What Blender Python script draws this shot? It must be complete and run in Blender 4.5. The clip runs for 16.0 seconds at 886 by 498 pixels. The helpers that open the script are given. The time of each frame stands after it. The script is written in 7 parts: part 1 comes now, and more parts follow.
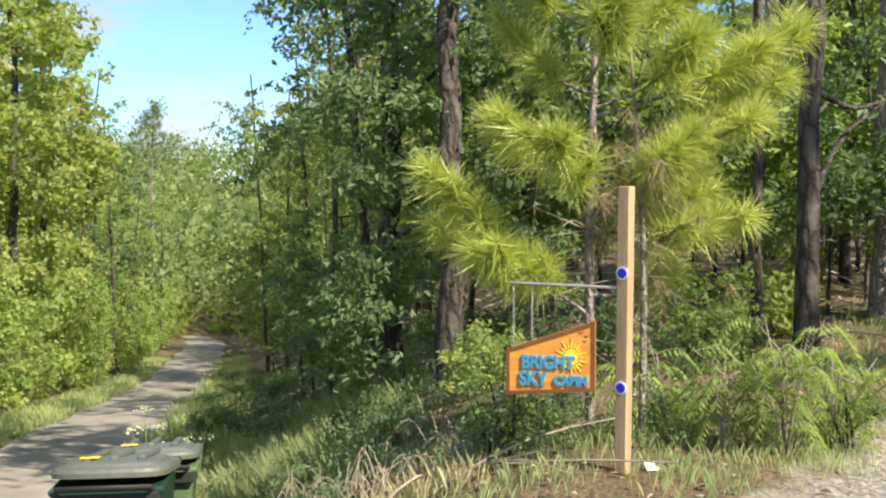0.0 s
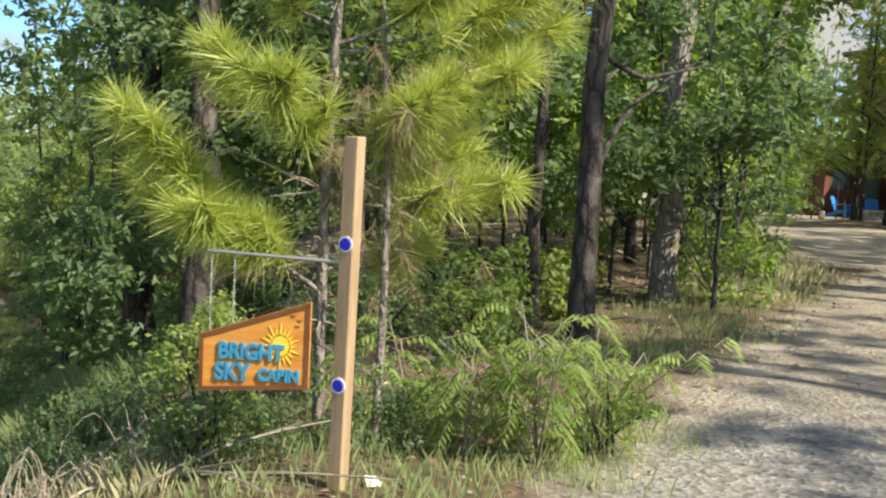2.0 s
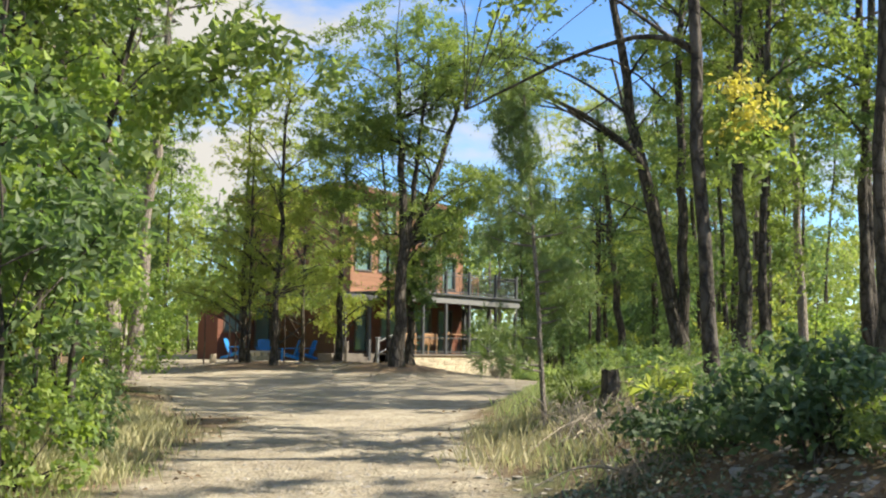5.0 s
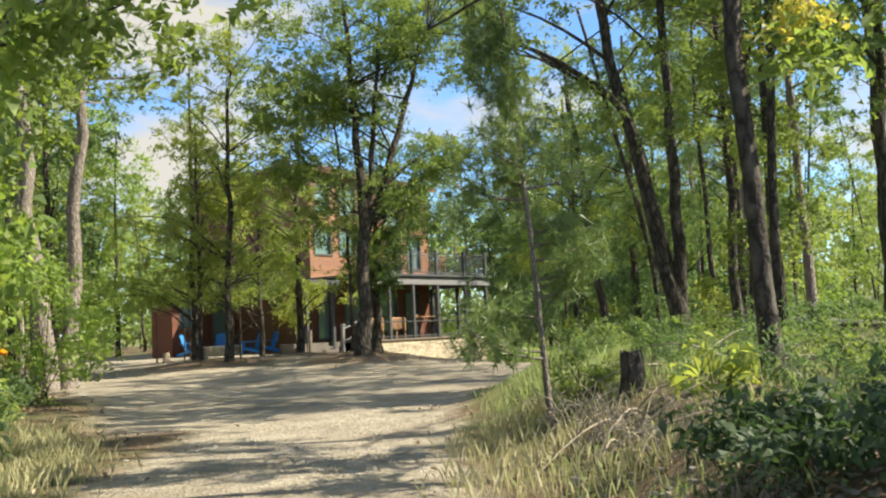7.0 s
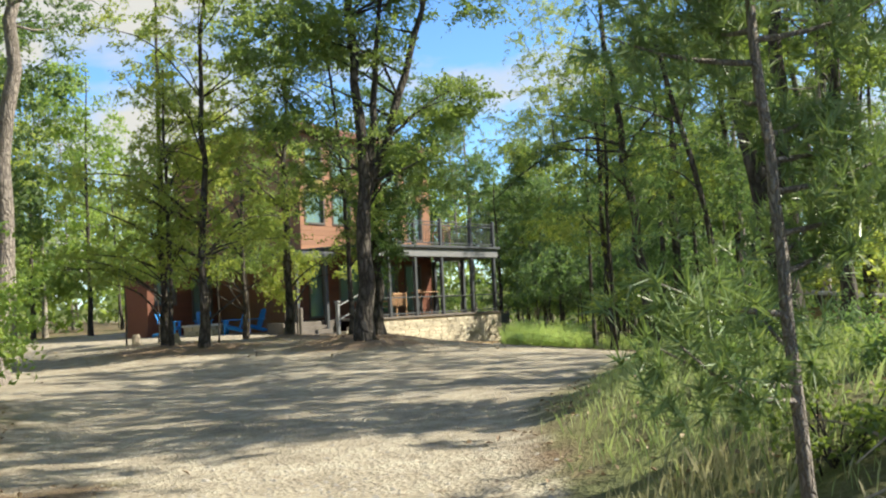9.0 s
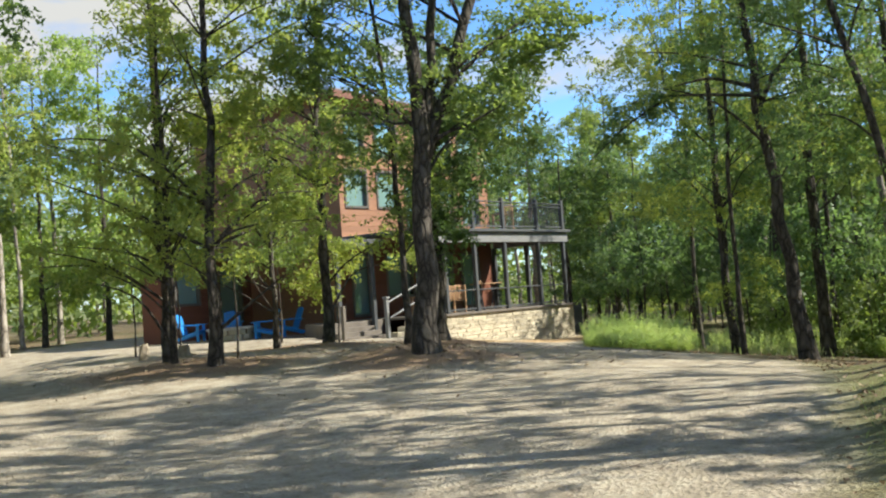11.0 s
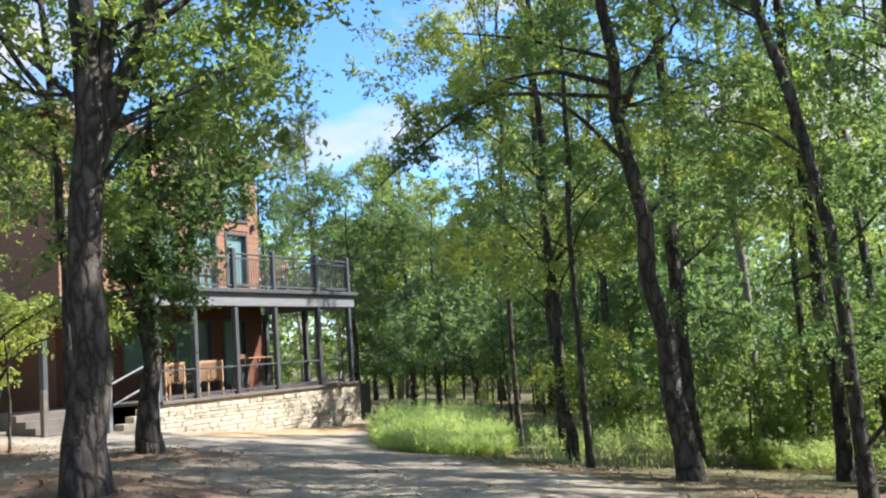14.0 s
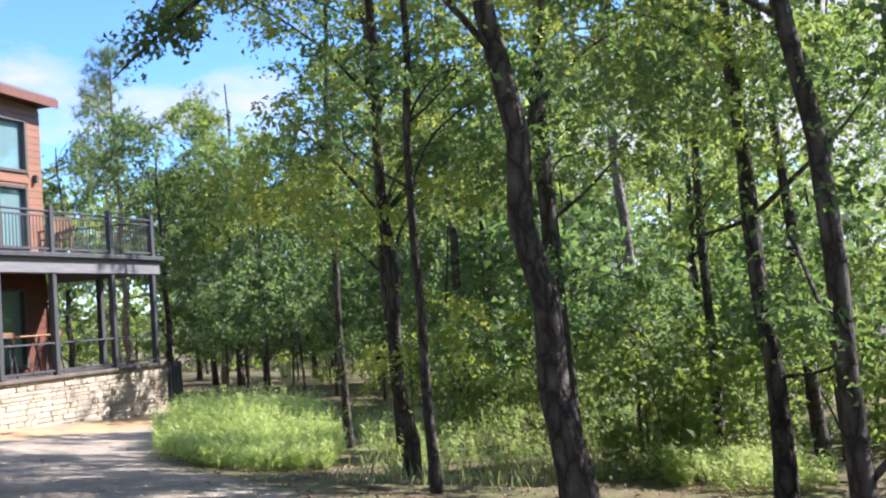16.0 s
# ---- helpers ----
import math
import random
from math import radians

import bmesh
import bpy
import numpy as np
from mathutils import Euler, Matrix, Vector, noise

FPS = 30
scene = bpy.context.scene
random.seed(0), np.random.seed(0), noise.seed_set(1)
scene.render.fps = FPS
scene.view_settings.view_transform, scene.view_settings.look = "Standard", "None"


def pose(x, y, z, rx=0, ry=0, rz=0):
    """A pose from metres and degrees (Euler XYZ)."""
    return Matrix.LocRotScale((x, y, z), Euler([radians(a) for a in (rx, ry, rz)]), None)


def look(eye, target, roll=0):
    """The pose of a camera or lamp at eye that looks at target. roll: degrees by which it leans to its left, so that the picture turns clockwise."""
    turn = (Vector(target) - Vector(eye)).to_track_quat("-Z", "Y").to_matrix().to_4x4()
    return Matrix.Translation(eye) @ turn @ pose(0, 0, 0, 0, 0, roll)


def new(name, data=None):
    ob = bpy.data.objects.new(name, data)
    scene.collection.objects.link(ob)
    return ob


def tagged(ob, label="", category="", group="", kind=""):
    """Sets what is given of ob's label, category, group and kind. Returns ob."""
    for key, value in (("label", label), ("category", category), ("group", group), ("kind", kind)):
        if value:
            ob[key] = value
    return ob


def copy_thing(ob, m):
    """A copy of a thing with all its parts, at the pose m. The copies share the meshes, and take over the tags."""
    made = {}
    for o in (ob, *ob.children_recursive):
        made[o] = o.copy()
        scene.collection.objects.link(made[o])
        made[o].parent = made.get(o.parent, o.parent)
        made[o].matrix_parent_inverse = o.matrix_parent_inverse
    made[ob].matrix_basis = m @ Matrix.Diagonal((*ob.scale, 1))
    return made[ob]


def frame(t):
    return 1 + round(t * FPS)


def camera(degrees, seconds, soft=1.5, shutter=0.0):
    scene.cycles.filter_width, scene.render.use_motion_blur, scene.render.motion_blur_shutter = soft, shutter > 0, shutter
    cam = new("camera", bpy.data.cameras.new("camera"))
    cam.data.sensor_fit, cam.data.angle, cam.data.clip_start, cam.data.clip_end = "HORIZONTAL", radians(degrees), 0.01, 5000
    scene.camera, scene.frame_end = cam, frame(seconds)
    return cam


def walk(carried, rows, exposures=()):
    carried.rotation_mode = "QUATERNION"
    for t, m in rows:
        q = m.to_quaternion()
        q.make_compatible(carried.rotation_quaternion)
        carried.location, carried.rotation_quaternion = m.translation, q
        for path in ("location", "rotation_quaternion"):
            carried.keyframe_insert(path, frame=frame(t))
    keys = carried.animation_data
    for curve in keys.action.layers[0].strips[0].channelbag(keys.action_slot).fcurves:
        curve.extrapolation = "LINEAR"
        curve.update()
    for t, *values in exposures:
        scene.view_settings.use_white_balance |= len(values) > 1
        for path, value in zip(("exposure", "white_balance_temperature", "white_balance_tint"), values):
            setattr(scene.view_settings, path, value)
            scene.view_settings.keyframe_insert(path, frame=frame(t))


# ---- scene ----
cam = camera(45.9, 16.0, 2.15)
METRES, EYE, TILT, LEAN, TURN = 29.0, 1.5, 0.0, 0.0, 0.0
ROWS = [
    (0.0, 0.0, 0.0, 0.0, -0.01, -2.64, 0.29),
    (0.5, 0.001, 0.006, -0.0, -1.75, -3.63, -1.48),
    (1.0, 0.0048, 0.0144, -0.0006, -3.5, -4.09, -2.54),
    (1.5, 0.0109, 0.0251, -0.0016, -6.45, -4.22, -3.0),
    (2.0, 0.0188, 0.0364, -0.002, -10.16, -4.23, -2.77),
    (2.5, 0.0291, 0.0487, -0.0024, -15.91, -4.03, -2.07),
    (3.0, 0.0412, 0.0621, -0.0031, -25.9, -3.27, -2.04),
    (3.5, 0.0546, 0.0765, -0.0037, -35.01, -1.42, -2.4),
    (4.0, 0.0636, 0.0875, -0.003, -39.95, 2.7, -2.8),
    (6.5, 0.1242, 0.1517, -0.0042, -43.08, 4.34, 2.71),
    (7.0, 0.1387, 0.172, -0.0027, -43.41, 3.6, 3.22),
    (7.5, 0.1577, 0.1971, -0.0018, -43.42, 3.15, 3.3),
    (8.0, 0.1778, 0.225, -0.0012, -43.38, 2.79, 3.21),
    (10.5, 0.3319, 0.4306, 0.0043, -44.74, 1.32, 3.61),
    (11.0, 0.3589, 0.4663, 0.0048, -41.49, 1.69, 4.64),
    (11.5, 0.3799, 0.4958, 0.0059, -32.89, 3.08, 6.69),
    (12.0, 0.4022, 0.5234, 0.0068, -28.71, 3.71, 5.77),
    (12.5, 0.4268, 0.5477, 0.0078, -28.24, 5.56, 1.91),
    (13.0, 0.4583, 0.5711, 0.0081, -32.73, 6.71, -0.07),
    (13.5, 0.5025, 0.5985, 0.0074, -43.6, 5.31, 1.53),
    (14.0, 0.5442, 0.6198, 0.0084, -52.77, 4.49, 4.22),
    (14.5, 0.5793, 0.6397, 0.0089, -54.76, 4.02, 3.93),
    (15.0, 0.6161, 0.6606, 0.0075, -57.12, 3.47, 2.11),
    (15.5, 0.6522, 0.6791, 0.0074, -59.5, 2.9, 3.09),
    (16.0, 0.6885, 0.699, 0.0067, -60.93, 2.26, 4.49),
]
walk(cam, [(t, pose(0, 0, EYE, TILT, LEAN, TURN) @ pose(METRES * x, METRES * y, METRES * z, 90 + pitch, roll, yaw)) for t, x, y, z, yaw, pitch, roll in ROWS],
     exposures=[(0.0, 1.55, 7450, 10), (2.0, 1.33, 7200, 8), (3.3, 1.45, 6700, 6), (4.2, 1.66, 7150, 7), (7.0, 1.58, 7500, 6), (8.2, 1.58, 7050, 4), (10.5, 1.58, 7100, 6), (11.5, 1.5, 6500, 4), (12.5, 1.54, 6400, 4), (13.4, 1.7, 6350, 7), (14.0, 1.84, 6250, 12), (15.0, 1.9, 6080, 18), (16.0, 1.92, 6050, 22)])

# ---------- world, sun, exposure ----------
SUN_AZ, SUN_EL = 134.0, 43.0
world = bpy.data.worlds.new("sky")
scene.world = world
world.use_nodes = True
wn, wl = world.node_tree.nodes, world.node_tree.links
wn.clear()
w_out, w_bg = wn.new("ShaderNodeOutputWorld"), wn.new("ShaderNodeBackground")
w_sky, w_tc = wn.new("ShaderNodeTexSky"), wn.new("ShaderNodeTexCoord")
w_sky.sky_type, w_sky.sun_disc = "NISHITA", False
w_sky.sun_elevation, w_sky.sun_rotation = radians(SUN_EL), radians(SUN_AZ)
w_sky.air_density, w_sky.dust_density, w_sky.ozone_density, w_sky.altitude = 1.1, 0.05, 4.0, 1400
w_map, w_noise, w_ramp, w_mix = wn.new("ShaderNodeMapping"), wn.new("ShaderNodeTexNoise"), wn.new("ShaderNodeValToRGB"), wn.new("ShaderNodeMix")
w_map.inputs["Scale"].default_value, w_map.inputs["Location"].default_value = (1.0, 1.0, 2.6), (0.4, 0.1, 0.0)
w_noise.inputs["Scale"].default_value, w_noise.inputs["Detail"].default_value, w_noise.inputs["Roughness"].default_value = 2.6, 8.0, 0.55
w_ramp.color_ramp.elements[0].position, w_ramp.color_ramp.elements[1].position = 0.47, 0.57
w_mix.data_type = "RGBA"
w_mix.inputs[7].default_value = (1.75, 1.77, 1.84, 1)
wl.new(w_tc.outputs["Generated"], w_map.inputs["Vector"])
wl.new(w_map.outputs["Vector"], w_noise.inputs["Vector"])
wl.new(w_noise.outputs[0], w_ramp.inputs["Fac"])
wl.new(w_ramp.outputs["Color"], w_mix.inputs[0])
w_tint = wn.new("ShaderNodeMix")
w_tint.data_type, w_tint.blend_type = "RGBA", "MULTIPLY"
w_tint.inputs[0].default_value, w_tint.inputs[7].default_value = 1.0, (0.35, 0.475, 0.63, 1)
wl.new(w_sky.outputs["Color"], w_tint.inputs[6])
wl.new(w_tint.outputs[2], w_mix.inputs[6])
wl.new(w_mix.outputs[2], w_bg.inputs["Color"])
w_bg.inputs["Strength"].default_value = 0.15
wl.new(w_bg.outputs["Background"], w_out.inputs["Surface"])

sun = new("sun", bpy.data.lights.new("sun", "SUN"))
sun.data.energy, sun.data.angle, sun.data.color = 3.4, radians(0.55), (1.0, 0.94, 0.84)
az, el = radians(SUN_AZ), radians(SUN_EL)
sun_way = Vector((math.sin(az) * math.cos(el), math.cos(az) * math.cos(el), math.sin(el)))
sun.matrix_world = look(sun_way * 60, (0, 0, 0))


# ---------- materials ----------
def nodes_of(name):
    m = bpy.data.materials.new(name)
    m.use_nodes = True
    n, l = m.node_tree.nodes, m.node_tree.links
    return m, n, l, n["Principled BSDF"]


def ramp_node(n, stops):
    r = n.new("ShaderNodeValToRGB")
    e = r.color_ramp.elements
    while len(e) < len(stops):
        e.new(0.5)
    for k, (p, c) in enumerate(stops):
        e[k].position, e[k].color = p, (*c, 1)
    return r


def noise_node(n, l, scale, detail=4, rough=0.6, stretch=None, coord="Object"):
    tc, t = n.new("ShaderNodeTexCoord"), n.new("ShaderNodeTexNoise")
    t.inputs["Scale"].default_value, t.inputs["Detail"].default_value, t.inputs["Roughness"].default_value = scale, detail, rough
    src = tc.outputs[coord]
    if stretch:
        mp = n.new("ShaderNodeMapping")
        mp.inputs["Scale"].default_value = stretch
        l.new(src, mp.inputs["Vector"])
        src = mp.outputs["Vector"]
    l.new(src, t.inputs["Vector"])
    return t


def bump_node(n, l, height, strength, dist, bsdf):
    b = n.new("ShaderNodeBump")
    b.inputs["Strength"].default_value, b.inputs["Distance"].default_value = strength, dist
    l.new(height, b.inputs["Height"])
    l.new(b.outputs["Normal"], bsdf.inputs["Normal"])
    return b


def mixc(n, l, fac, a, b, mode="MIX"):
    m = n.new("ShaderNodeMix")
    m.data_type, m.blend_type = "RGBA", mode
    for key, v in ((0, fac), (6, a), (7, b)):
        if isinstance(v, (int, float)):
            m.inputs[key].default_value = v
        elif isinstance(v, tuple):
            m.inputs[key].default_value = (*v, 1)
        else:
            l.new(v, m.inputs[key])
    return m.outputs[2]


def grained(name, c1, c2, rough=0.7, scale=6, fine=40, bump=0.3, dist=0.01, stretch=None, metal=0.0, vary=0.0):
    """Two-scale noise colour with relief; vary: brightness spread from piece to piece."""
    m, n, l, p = nodes_of(name)
    a, b = noise_node(n, l, scale, 5, 0.6, stretch), noise_node(n, l, fine, 4, 0.7, stretch)
    r = ramp_node(n, [(0.3, c1), (0.7, c2)])
    l.new(a.outputs[0], r.inputs["Fac"])
    col = mixc(n, l, 0.5, r.outputs["Color"], b.outputs[0], "SOFT_LIGHT")
    if vary:
        info, mr, hsv = n.new("ShaderNodeObjectInfo"), n.new("ShaderNodeMapRange"), n.new("ShaderNodeHueSaturation")
        mr.inputs["To Min"].default_value, mr.inputs["To Max"].default_value = 1 - vary, 1 + vary
        l.new(info.outputs["Random"], mr.inputs["Value"])
        l.new(mr.outputs["Result"], hsv.inputs["Value"])
        l.new(col, hsv.inputs["Color"])
        col = hsv.outputs["Color"]
    l.new(col, p.inputs["Base Color"])
    p.inputs["Roughness"].default_value, p.inputs["Metallic"].default_value = rough, metal
    add = n.new("ShaderNodeMath")
    l.new(a.outputs[0], add.inputs[0]), l.new(b.outputs[0], add.inputs[1])
    bump_node(n, l, add.outputs[0], bump, dist, p)
    return m


def leafy(name, stops, glow, rough=0.58, through_light=0.52, sat=0.82):
    """Leaf or needle: colour differs from leaf to leaf and from bough to bough; light passes through."""
    m, n, l, p = nodes_of(name)
    geo, big = n.new("ShaderNodeNewGeometry"), noise_node(n, l, 0.55, 3, 0.5)
    add, sub = n.new("ShaderNodeMath"), n.new("ShaderNodeMath")
    mul = n.new("ShaderNodeMath")
    mul.operation, mul.inputs[1].default_value = "MULTIPLY", 0.55
    l.new(geo.outputs["Random Per Island"], mul.inputs[0])
    l.new(mul.outputs[0], add.inputs[0]), l.new(big.outputs[0], add.inputs[1])
    sub.operation, sub.inputs[1].default_value = "SUBTRACT", 0.28
    l.new(add.outputs[0], sub.inputs[0])
    r = ramp_node(n, stops)
    l.new(sub.outputs[0], r.inputs["Fac"])
    info, hsv, mr = n.new("ShaderNodeObjectInfo"), n.new("ShaderNodeHueSaturation"), n.new("ShaderNodeMapRange")
    mr.inputs["To Min"].default_value, mr.inputs["To Max"].default_value = 0.95, 1.5
    l.new(info.outputs["Random"], mr.inputs["Value"]), l.new(mr.outputs["Result"], hsv.inputs["Value"])
    hsv.inputs["Saturation"].default_value = sat
    l.new(r.outputs["Color"], hsv.inputs["Color"])
    l.new(hsv.outputs["Color"], p.inputs["Base Color"])
    p.inputs["Roughness"].default_value = rough
    tr, mx, out = n.new("ShaderNodeBsdfTranslucent"), n.new("ShaderNodeMixShader"), n["Material Output"]
    warm = mixc(n, l, 0.45, hsv.outputs["Color"], glow)
    l.new(warm, tr.inputs["Color"])
    mx.inputs["Fac"].default_value = through_light
    l.new(p.outputs["BSDF"], mx.inputs[1]), l.new(tr.outputs["BSDF"], mx.inputs[2])
    l.new(mx.outputs["Shader"], out.inputs["Surface"])
    return m


def barky(name, c1, c2, c3, plate=7.0, deep=0.03):
    m, n, l, p = nodes_of(name)
    tc, mp, v = n.new("ShaderNodeTexCoord"), n.new("ShaderNodeMapping"), n.new("ShaderNodeTexVoronoi")
    mp.inputs["Scale"].default_value = (1, 1, 0.32)
    l.new(tc.outputs["Object"], mp.inputs["Vector"])
    warp = noise_node(n, l, 5, 3)
    vadd = n.new("ShaderNodeVectorMath")
    vadd.operation = "MULTIPLY_ADD"
    vadd.inputs[1].default_value = (0.12, 0.12, 0.12)
    l.new(warp.outputs["Color"], vadd.inputs[0]), l.new(mp.outputs["Vector"], vadd.inputs[2])
    v.inputs["Scale"].default_value, v.feature = plate, "DISTANCE_TO_EDGE"
    l.new(vadd.outputs["Vector"], v.inputs["Vector"])
    fine = noise_node(n, l, 30, 5, 0.7, (1, 1, 0.4))
    blotch = noise_node(n, l, 1.6, 3)
    r = ramp_node(n, [(0.0, c1), (0.10, c2), (0.45, c3)])
    l.new(v.outputs["Distance"], r.inputs["Fac"])
    c = mixc(n, l, 0.6, r.outputs["Color"], fine.outputs[0], "SOFT_LIGHT")
    c = mixc(n, l, 0.55, c, blotch.outputs[0], "SOFT_LIGHT")
    l.new(c, p.inputs["Base Color"])
    p.inputs["Roughness"].default_value = 0.9
    mm, ad = n.new("ShaderNodeMath"), n.new("ShaderNodeMath")
    mm.operation, mm.use_clamp = "MULTIPLY", True
    mm.inputs[1].default_value = 4.0
    l.new(v.outputs["Distance"], mm.inputs[0])
    l.new(mm.outputs[0], ad.inputs[0]), l.new(fine.outputs[0], ad.inputs[1])
    bump_node(n, l, ad.outputs[0], 0.9, deep, p)
    return m


def plain(name, col, rough=0.5, metal=0.0, scale=30):
    return grained(name, tuple(c * 0.85 for c in col), tuple(min(1, c * 1.12) for c in col), rough, scale * 0.2, scale, 0.12, 0.003, None, metal)


MAT_LEAF = leafy("leaf_green", [(0.1, (0.055, 0.112, 0.020)), (0.45, (0.108, 0.190, 0.029)), (0.72, (0.196, 0.271, 0.038)), (0.95, (0.24, 0.29, 0.05))], (0.431, 0.580, 0.043), sat=0.7)
MAT_LEAF_DARK = leafy("leaf_dark_green", [(0.1, (0.042, 0.092, 0.034)), (0.5, (0.075, 0.15, 0.046)), (0.9, (0.16, 0.235, 0.058))], (0.28, 0.48, 0.07), sat=0.7)
# bank bushes: the shade they stand in is put into this darker green
MAT_LEAF_SHADED = leafy("shaded_bush_green", [(0.1, (0.024, 0.055, 0.022)), (0.5, (0.042, 0.088, 0.032)), (0.9, (0.085, 0.14, 0.045))], (0.14, 0.26, 0.05), 0.6, 0.34)
# the pale stop paints sky glints onto part of the vine leaves
MAT_VINE = leafy("vine_glint_green", [(0.1, (0.06, 0.1, 0.055)), (0.45, (0.12, 0.165, 0.09)), (0.8, (0.27, 0.31, 0.22))], (0.18, 0.26, 0.1), 0.2, 0.15)
MAT_LEAF_YELLOW = leafy("leaf_yellow_green", [(0.1, (0.12, 0.22, 0.028)), (0.45, (0.21, 0.32, 0.038)), (0.75, (0.35, 0.4, 0.05)), (0.97, (0.479, 0.344, 0.058))], (0.62, 0.68, 0.043), 0.58, 0.6, 0.72)
MAT_LEAF_GOLD = leafy("leaf_gold", [(0.1, (0.3, 0.3, 0.03)), (0.5, (0.45, 0.4, 0.04)), (0.9, (0.55, 0.46, 0.06))], (0.7, 0.62, 0.06))
MAT_LEAF_SUN = leafy("leaf_light_green", [(0.1, (0.098, 0.181, 0.029)), (0.5, (0.177, 0.281, 0.041)), (0.85, (0.293, 0.362, 0.058))], (0.509, 0.700, 0.058))
MAT_NEEDLE = leafy("pine_needles", [(0.1, (0.078, 0.154, 0.043)), (0.5, (0.127, 0.217, 0.058)), (0.9, (0.235, 0.290, 0.072))], (0.392, 0.544, 0.087), 0.4, 0.3)
MAT_NEEDLE_LIME = leafy("young_pine_needles", [(0.1, (0.2, 0.29, 0.03)), (0.5, (0.36, 0.45, 0.05)), (0.85, (0.5, 0.53, 0.08)), (0.98, (0.58, 0.44, 0.13))], (0.66, 0.72, 0.08), 0.38, 0.42)
MAT_NEEDLE_DEAD = leafy("dry_needles", [(0.1, (0.14, 0.1, 0.04)), (0.6, (0.26, 0.2, 0.08)), (0.9, (0.2, 0.22, 0.06))], (0.3, 0.25, 0.08), 0.6, 0.25)
MAT_GRASS = leafy("grass_blades", [(0.1, (0.15, 0.23, 0.07)), (0.5, (0.28, 0.36, 0.13)), (0.9, (0.42, 0.44, 0.21))], (0.45, 0.55, 0.12), 0.5, 0.45)
MAT_GRASS_TALL = leafy("tall_grass_blades", [(0.1, (0.19, 0.3, 0.05)), (0.5, (0.3, 0.41, 0.08)), (0.9, (0.42, 0.48, 0.13))], (0.5, 0.62, 0.1), 0.55, 0.48)
MAT_GRASS_DRY = leafy("dry_grass_blades", [(0.1, (0.24, 0.25, 0.09)), (0.5, (0.42, 0.4, 0.19)), (0.9, (0.56, 0.51, 0.3))], (0.4, 0.36, 0.14), 0.6, 0.3)
MAT_FALLEN = leafy("fallen_leaves", [(0.1, (0.1, 0.06, 0.03)), (0.5, (0.24, 0.15, 0.08)), (0.9, (0.42, 0.32, 0.2))], (0.3, 0.2, 0.1), 0.7, 0.1)
MAT_BARK = barky("oak_bark", (0.022, 0.018, 0.014), (0.06, 0.05, 0.042), (0.13, 0.115, 0.1), 9, 0.02)
MAT_BARK_PINE = barky("pine_bark", (0.16, 0.137, 0.118), (0.25, 0.215, 0.19), (0.36, 0.32, 0.287), 16, 0.018)
MAT_BARK_PALE = barky("pale_bark", (0.1, 0.09, 0.075), (0.28, 0.25, 0.21), (0.42, 0.39, 0.34), 5, 0.01)
MAT_TWIG = grained("bare_twigs", (0.2, 0.16, 0.12), (0.42, 0.37, 0.3), 0.85, 8, 60)
MAT_ASPHALT = grained("asphalt", (0.2, 0.185, 0.165), (0.34, 0.315, 0.28), 0.85, 1.2, 140, 0.5, 0.006)
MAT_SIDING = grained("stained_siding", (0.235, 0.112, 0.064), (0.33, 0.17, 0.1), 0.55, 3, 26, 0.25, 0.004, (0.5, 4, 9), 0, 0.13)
# red-brown of the lower walls, darkened to include the shade over the wing
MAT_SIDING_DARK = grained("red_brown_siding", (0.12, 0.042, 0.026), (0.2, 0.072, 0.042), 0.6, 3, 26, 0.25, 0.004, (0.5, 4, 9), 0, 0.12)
MAT_SOFFIT = grained("red_brown_soffit", (0.13, 0.05, 0.032), (0.21, 0.085, 0.052), 0.6, 3, 30, 0.2, 0.004, (8, 1, 1))
MAT_STEEL = grained("charcoal_timber", (0.045, 0.05, 0.058), (0.085, 0.092, 0.1), 0.6, 4, 40, 0.25, 0.003, (3, 3, 0.5))
MAT_FASCIA = grained("grey_fascia", (0.15, 0.155, 0.165), (0.24, 0.245, 0.25), 0.6, 4, 36, 0.3, 0.004, (0.4, 4, 6))
MAT_ROOF = grained("metal_roof", (0.16, 0.17, 0.18), (0.26, 0.27, 0.28), 0.4, 2, 30, 0.1, 0.003, None, 0.4)
MAT_STONE = grained("ledge_stone", (0.38, 0.33, 0.24), (0.54, 0.49, 0.39), 0.85, 5, 34, 0.7, 0.012, None, 0, 0.22)
MAT_MORTAR = grained("mortar", (0.34, 0.3, 0.23), (0.46, 0.42, 0.34), 0.95, 6, 60)
MAT_DECK = grained("deck_boards", (0.1, 0.085, 0.075), (0.17, 0.15, 0.13), 0.75, 3, 30, 0.3, 0.004, (1, 8, 1))
MAT_POST = grained("pine_post", (0.3, 0.205, 0.115), (0.48, 0.35, 0.215), 0.7, 5, 40, 0.35, 0.003, (4, 4, 0.35))
MAT_SIGN = grained("varnished_sign_board", (0.52, 0.2, 0.035), (0.7, 0.33, 0.07), 0.4, 5, 30, 0.15, 0.002, (0.6, 5, 6))
MAT_SIGN_EDGE = plain("dark_stained_edge", (0.16, 0.06, 0.02), 0.5)
MAT_BLUE_PAINT = plain("light_blue_paint", (0.035, 0.27, 0.46), 0.45)
MAT_REFLECTOR = plain("blue_reflector", (0.01, 0.02, 0.5), 0.25)
MAT_WHITE = plain("white_paint", (0.78, 0.78, 0.76), 0.5)
MAT_YELLOW = plain("yellow_paint", (0.82, 0.6, 0.06), 0.45)
MAT_CHAIN = plain("galvanised_steel", (0.5, 0.5, 0.48), 0.4, 0.8)
MAT_PALE_FLOWER = plain("pale_flowers", (0.5, 0.54, 0.36), 0.8)
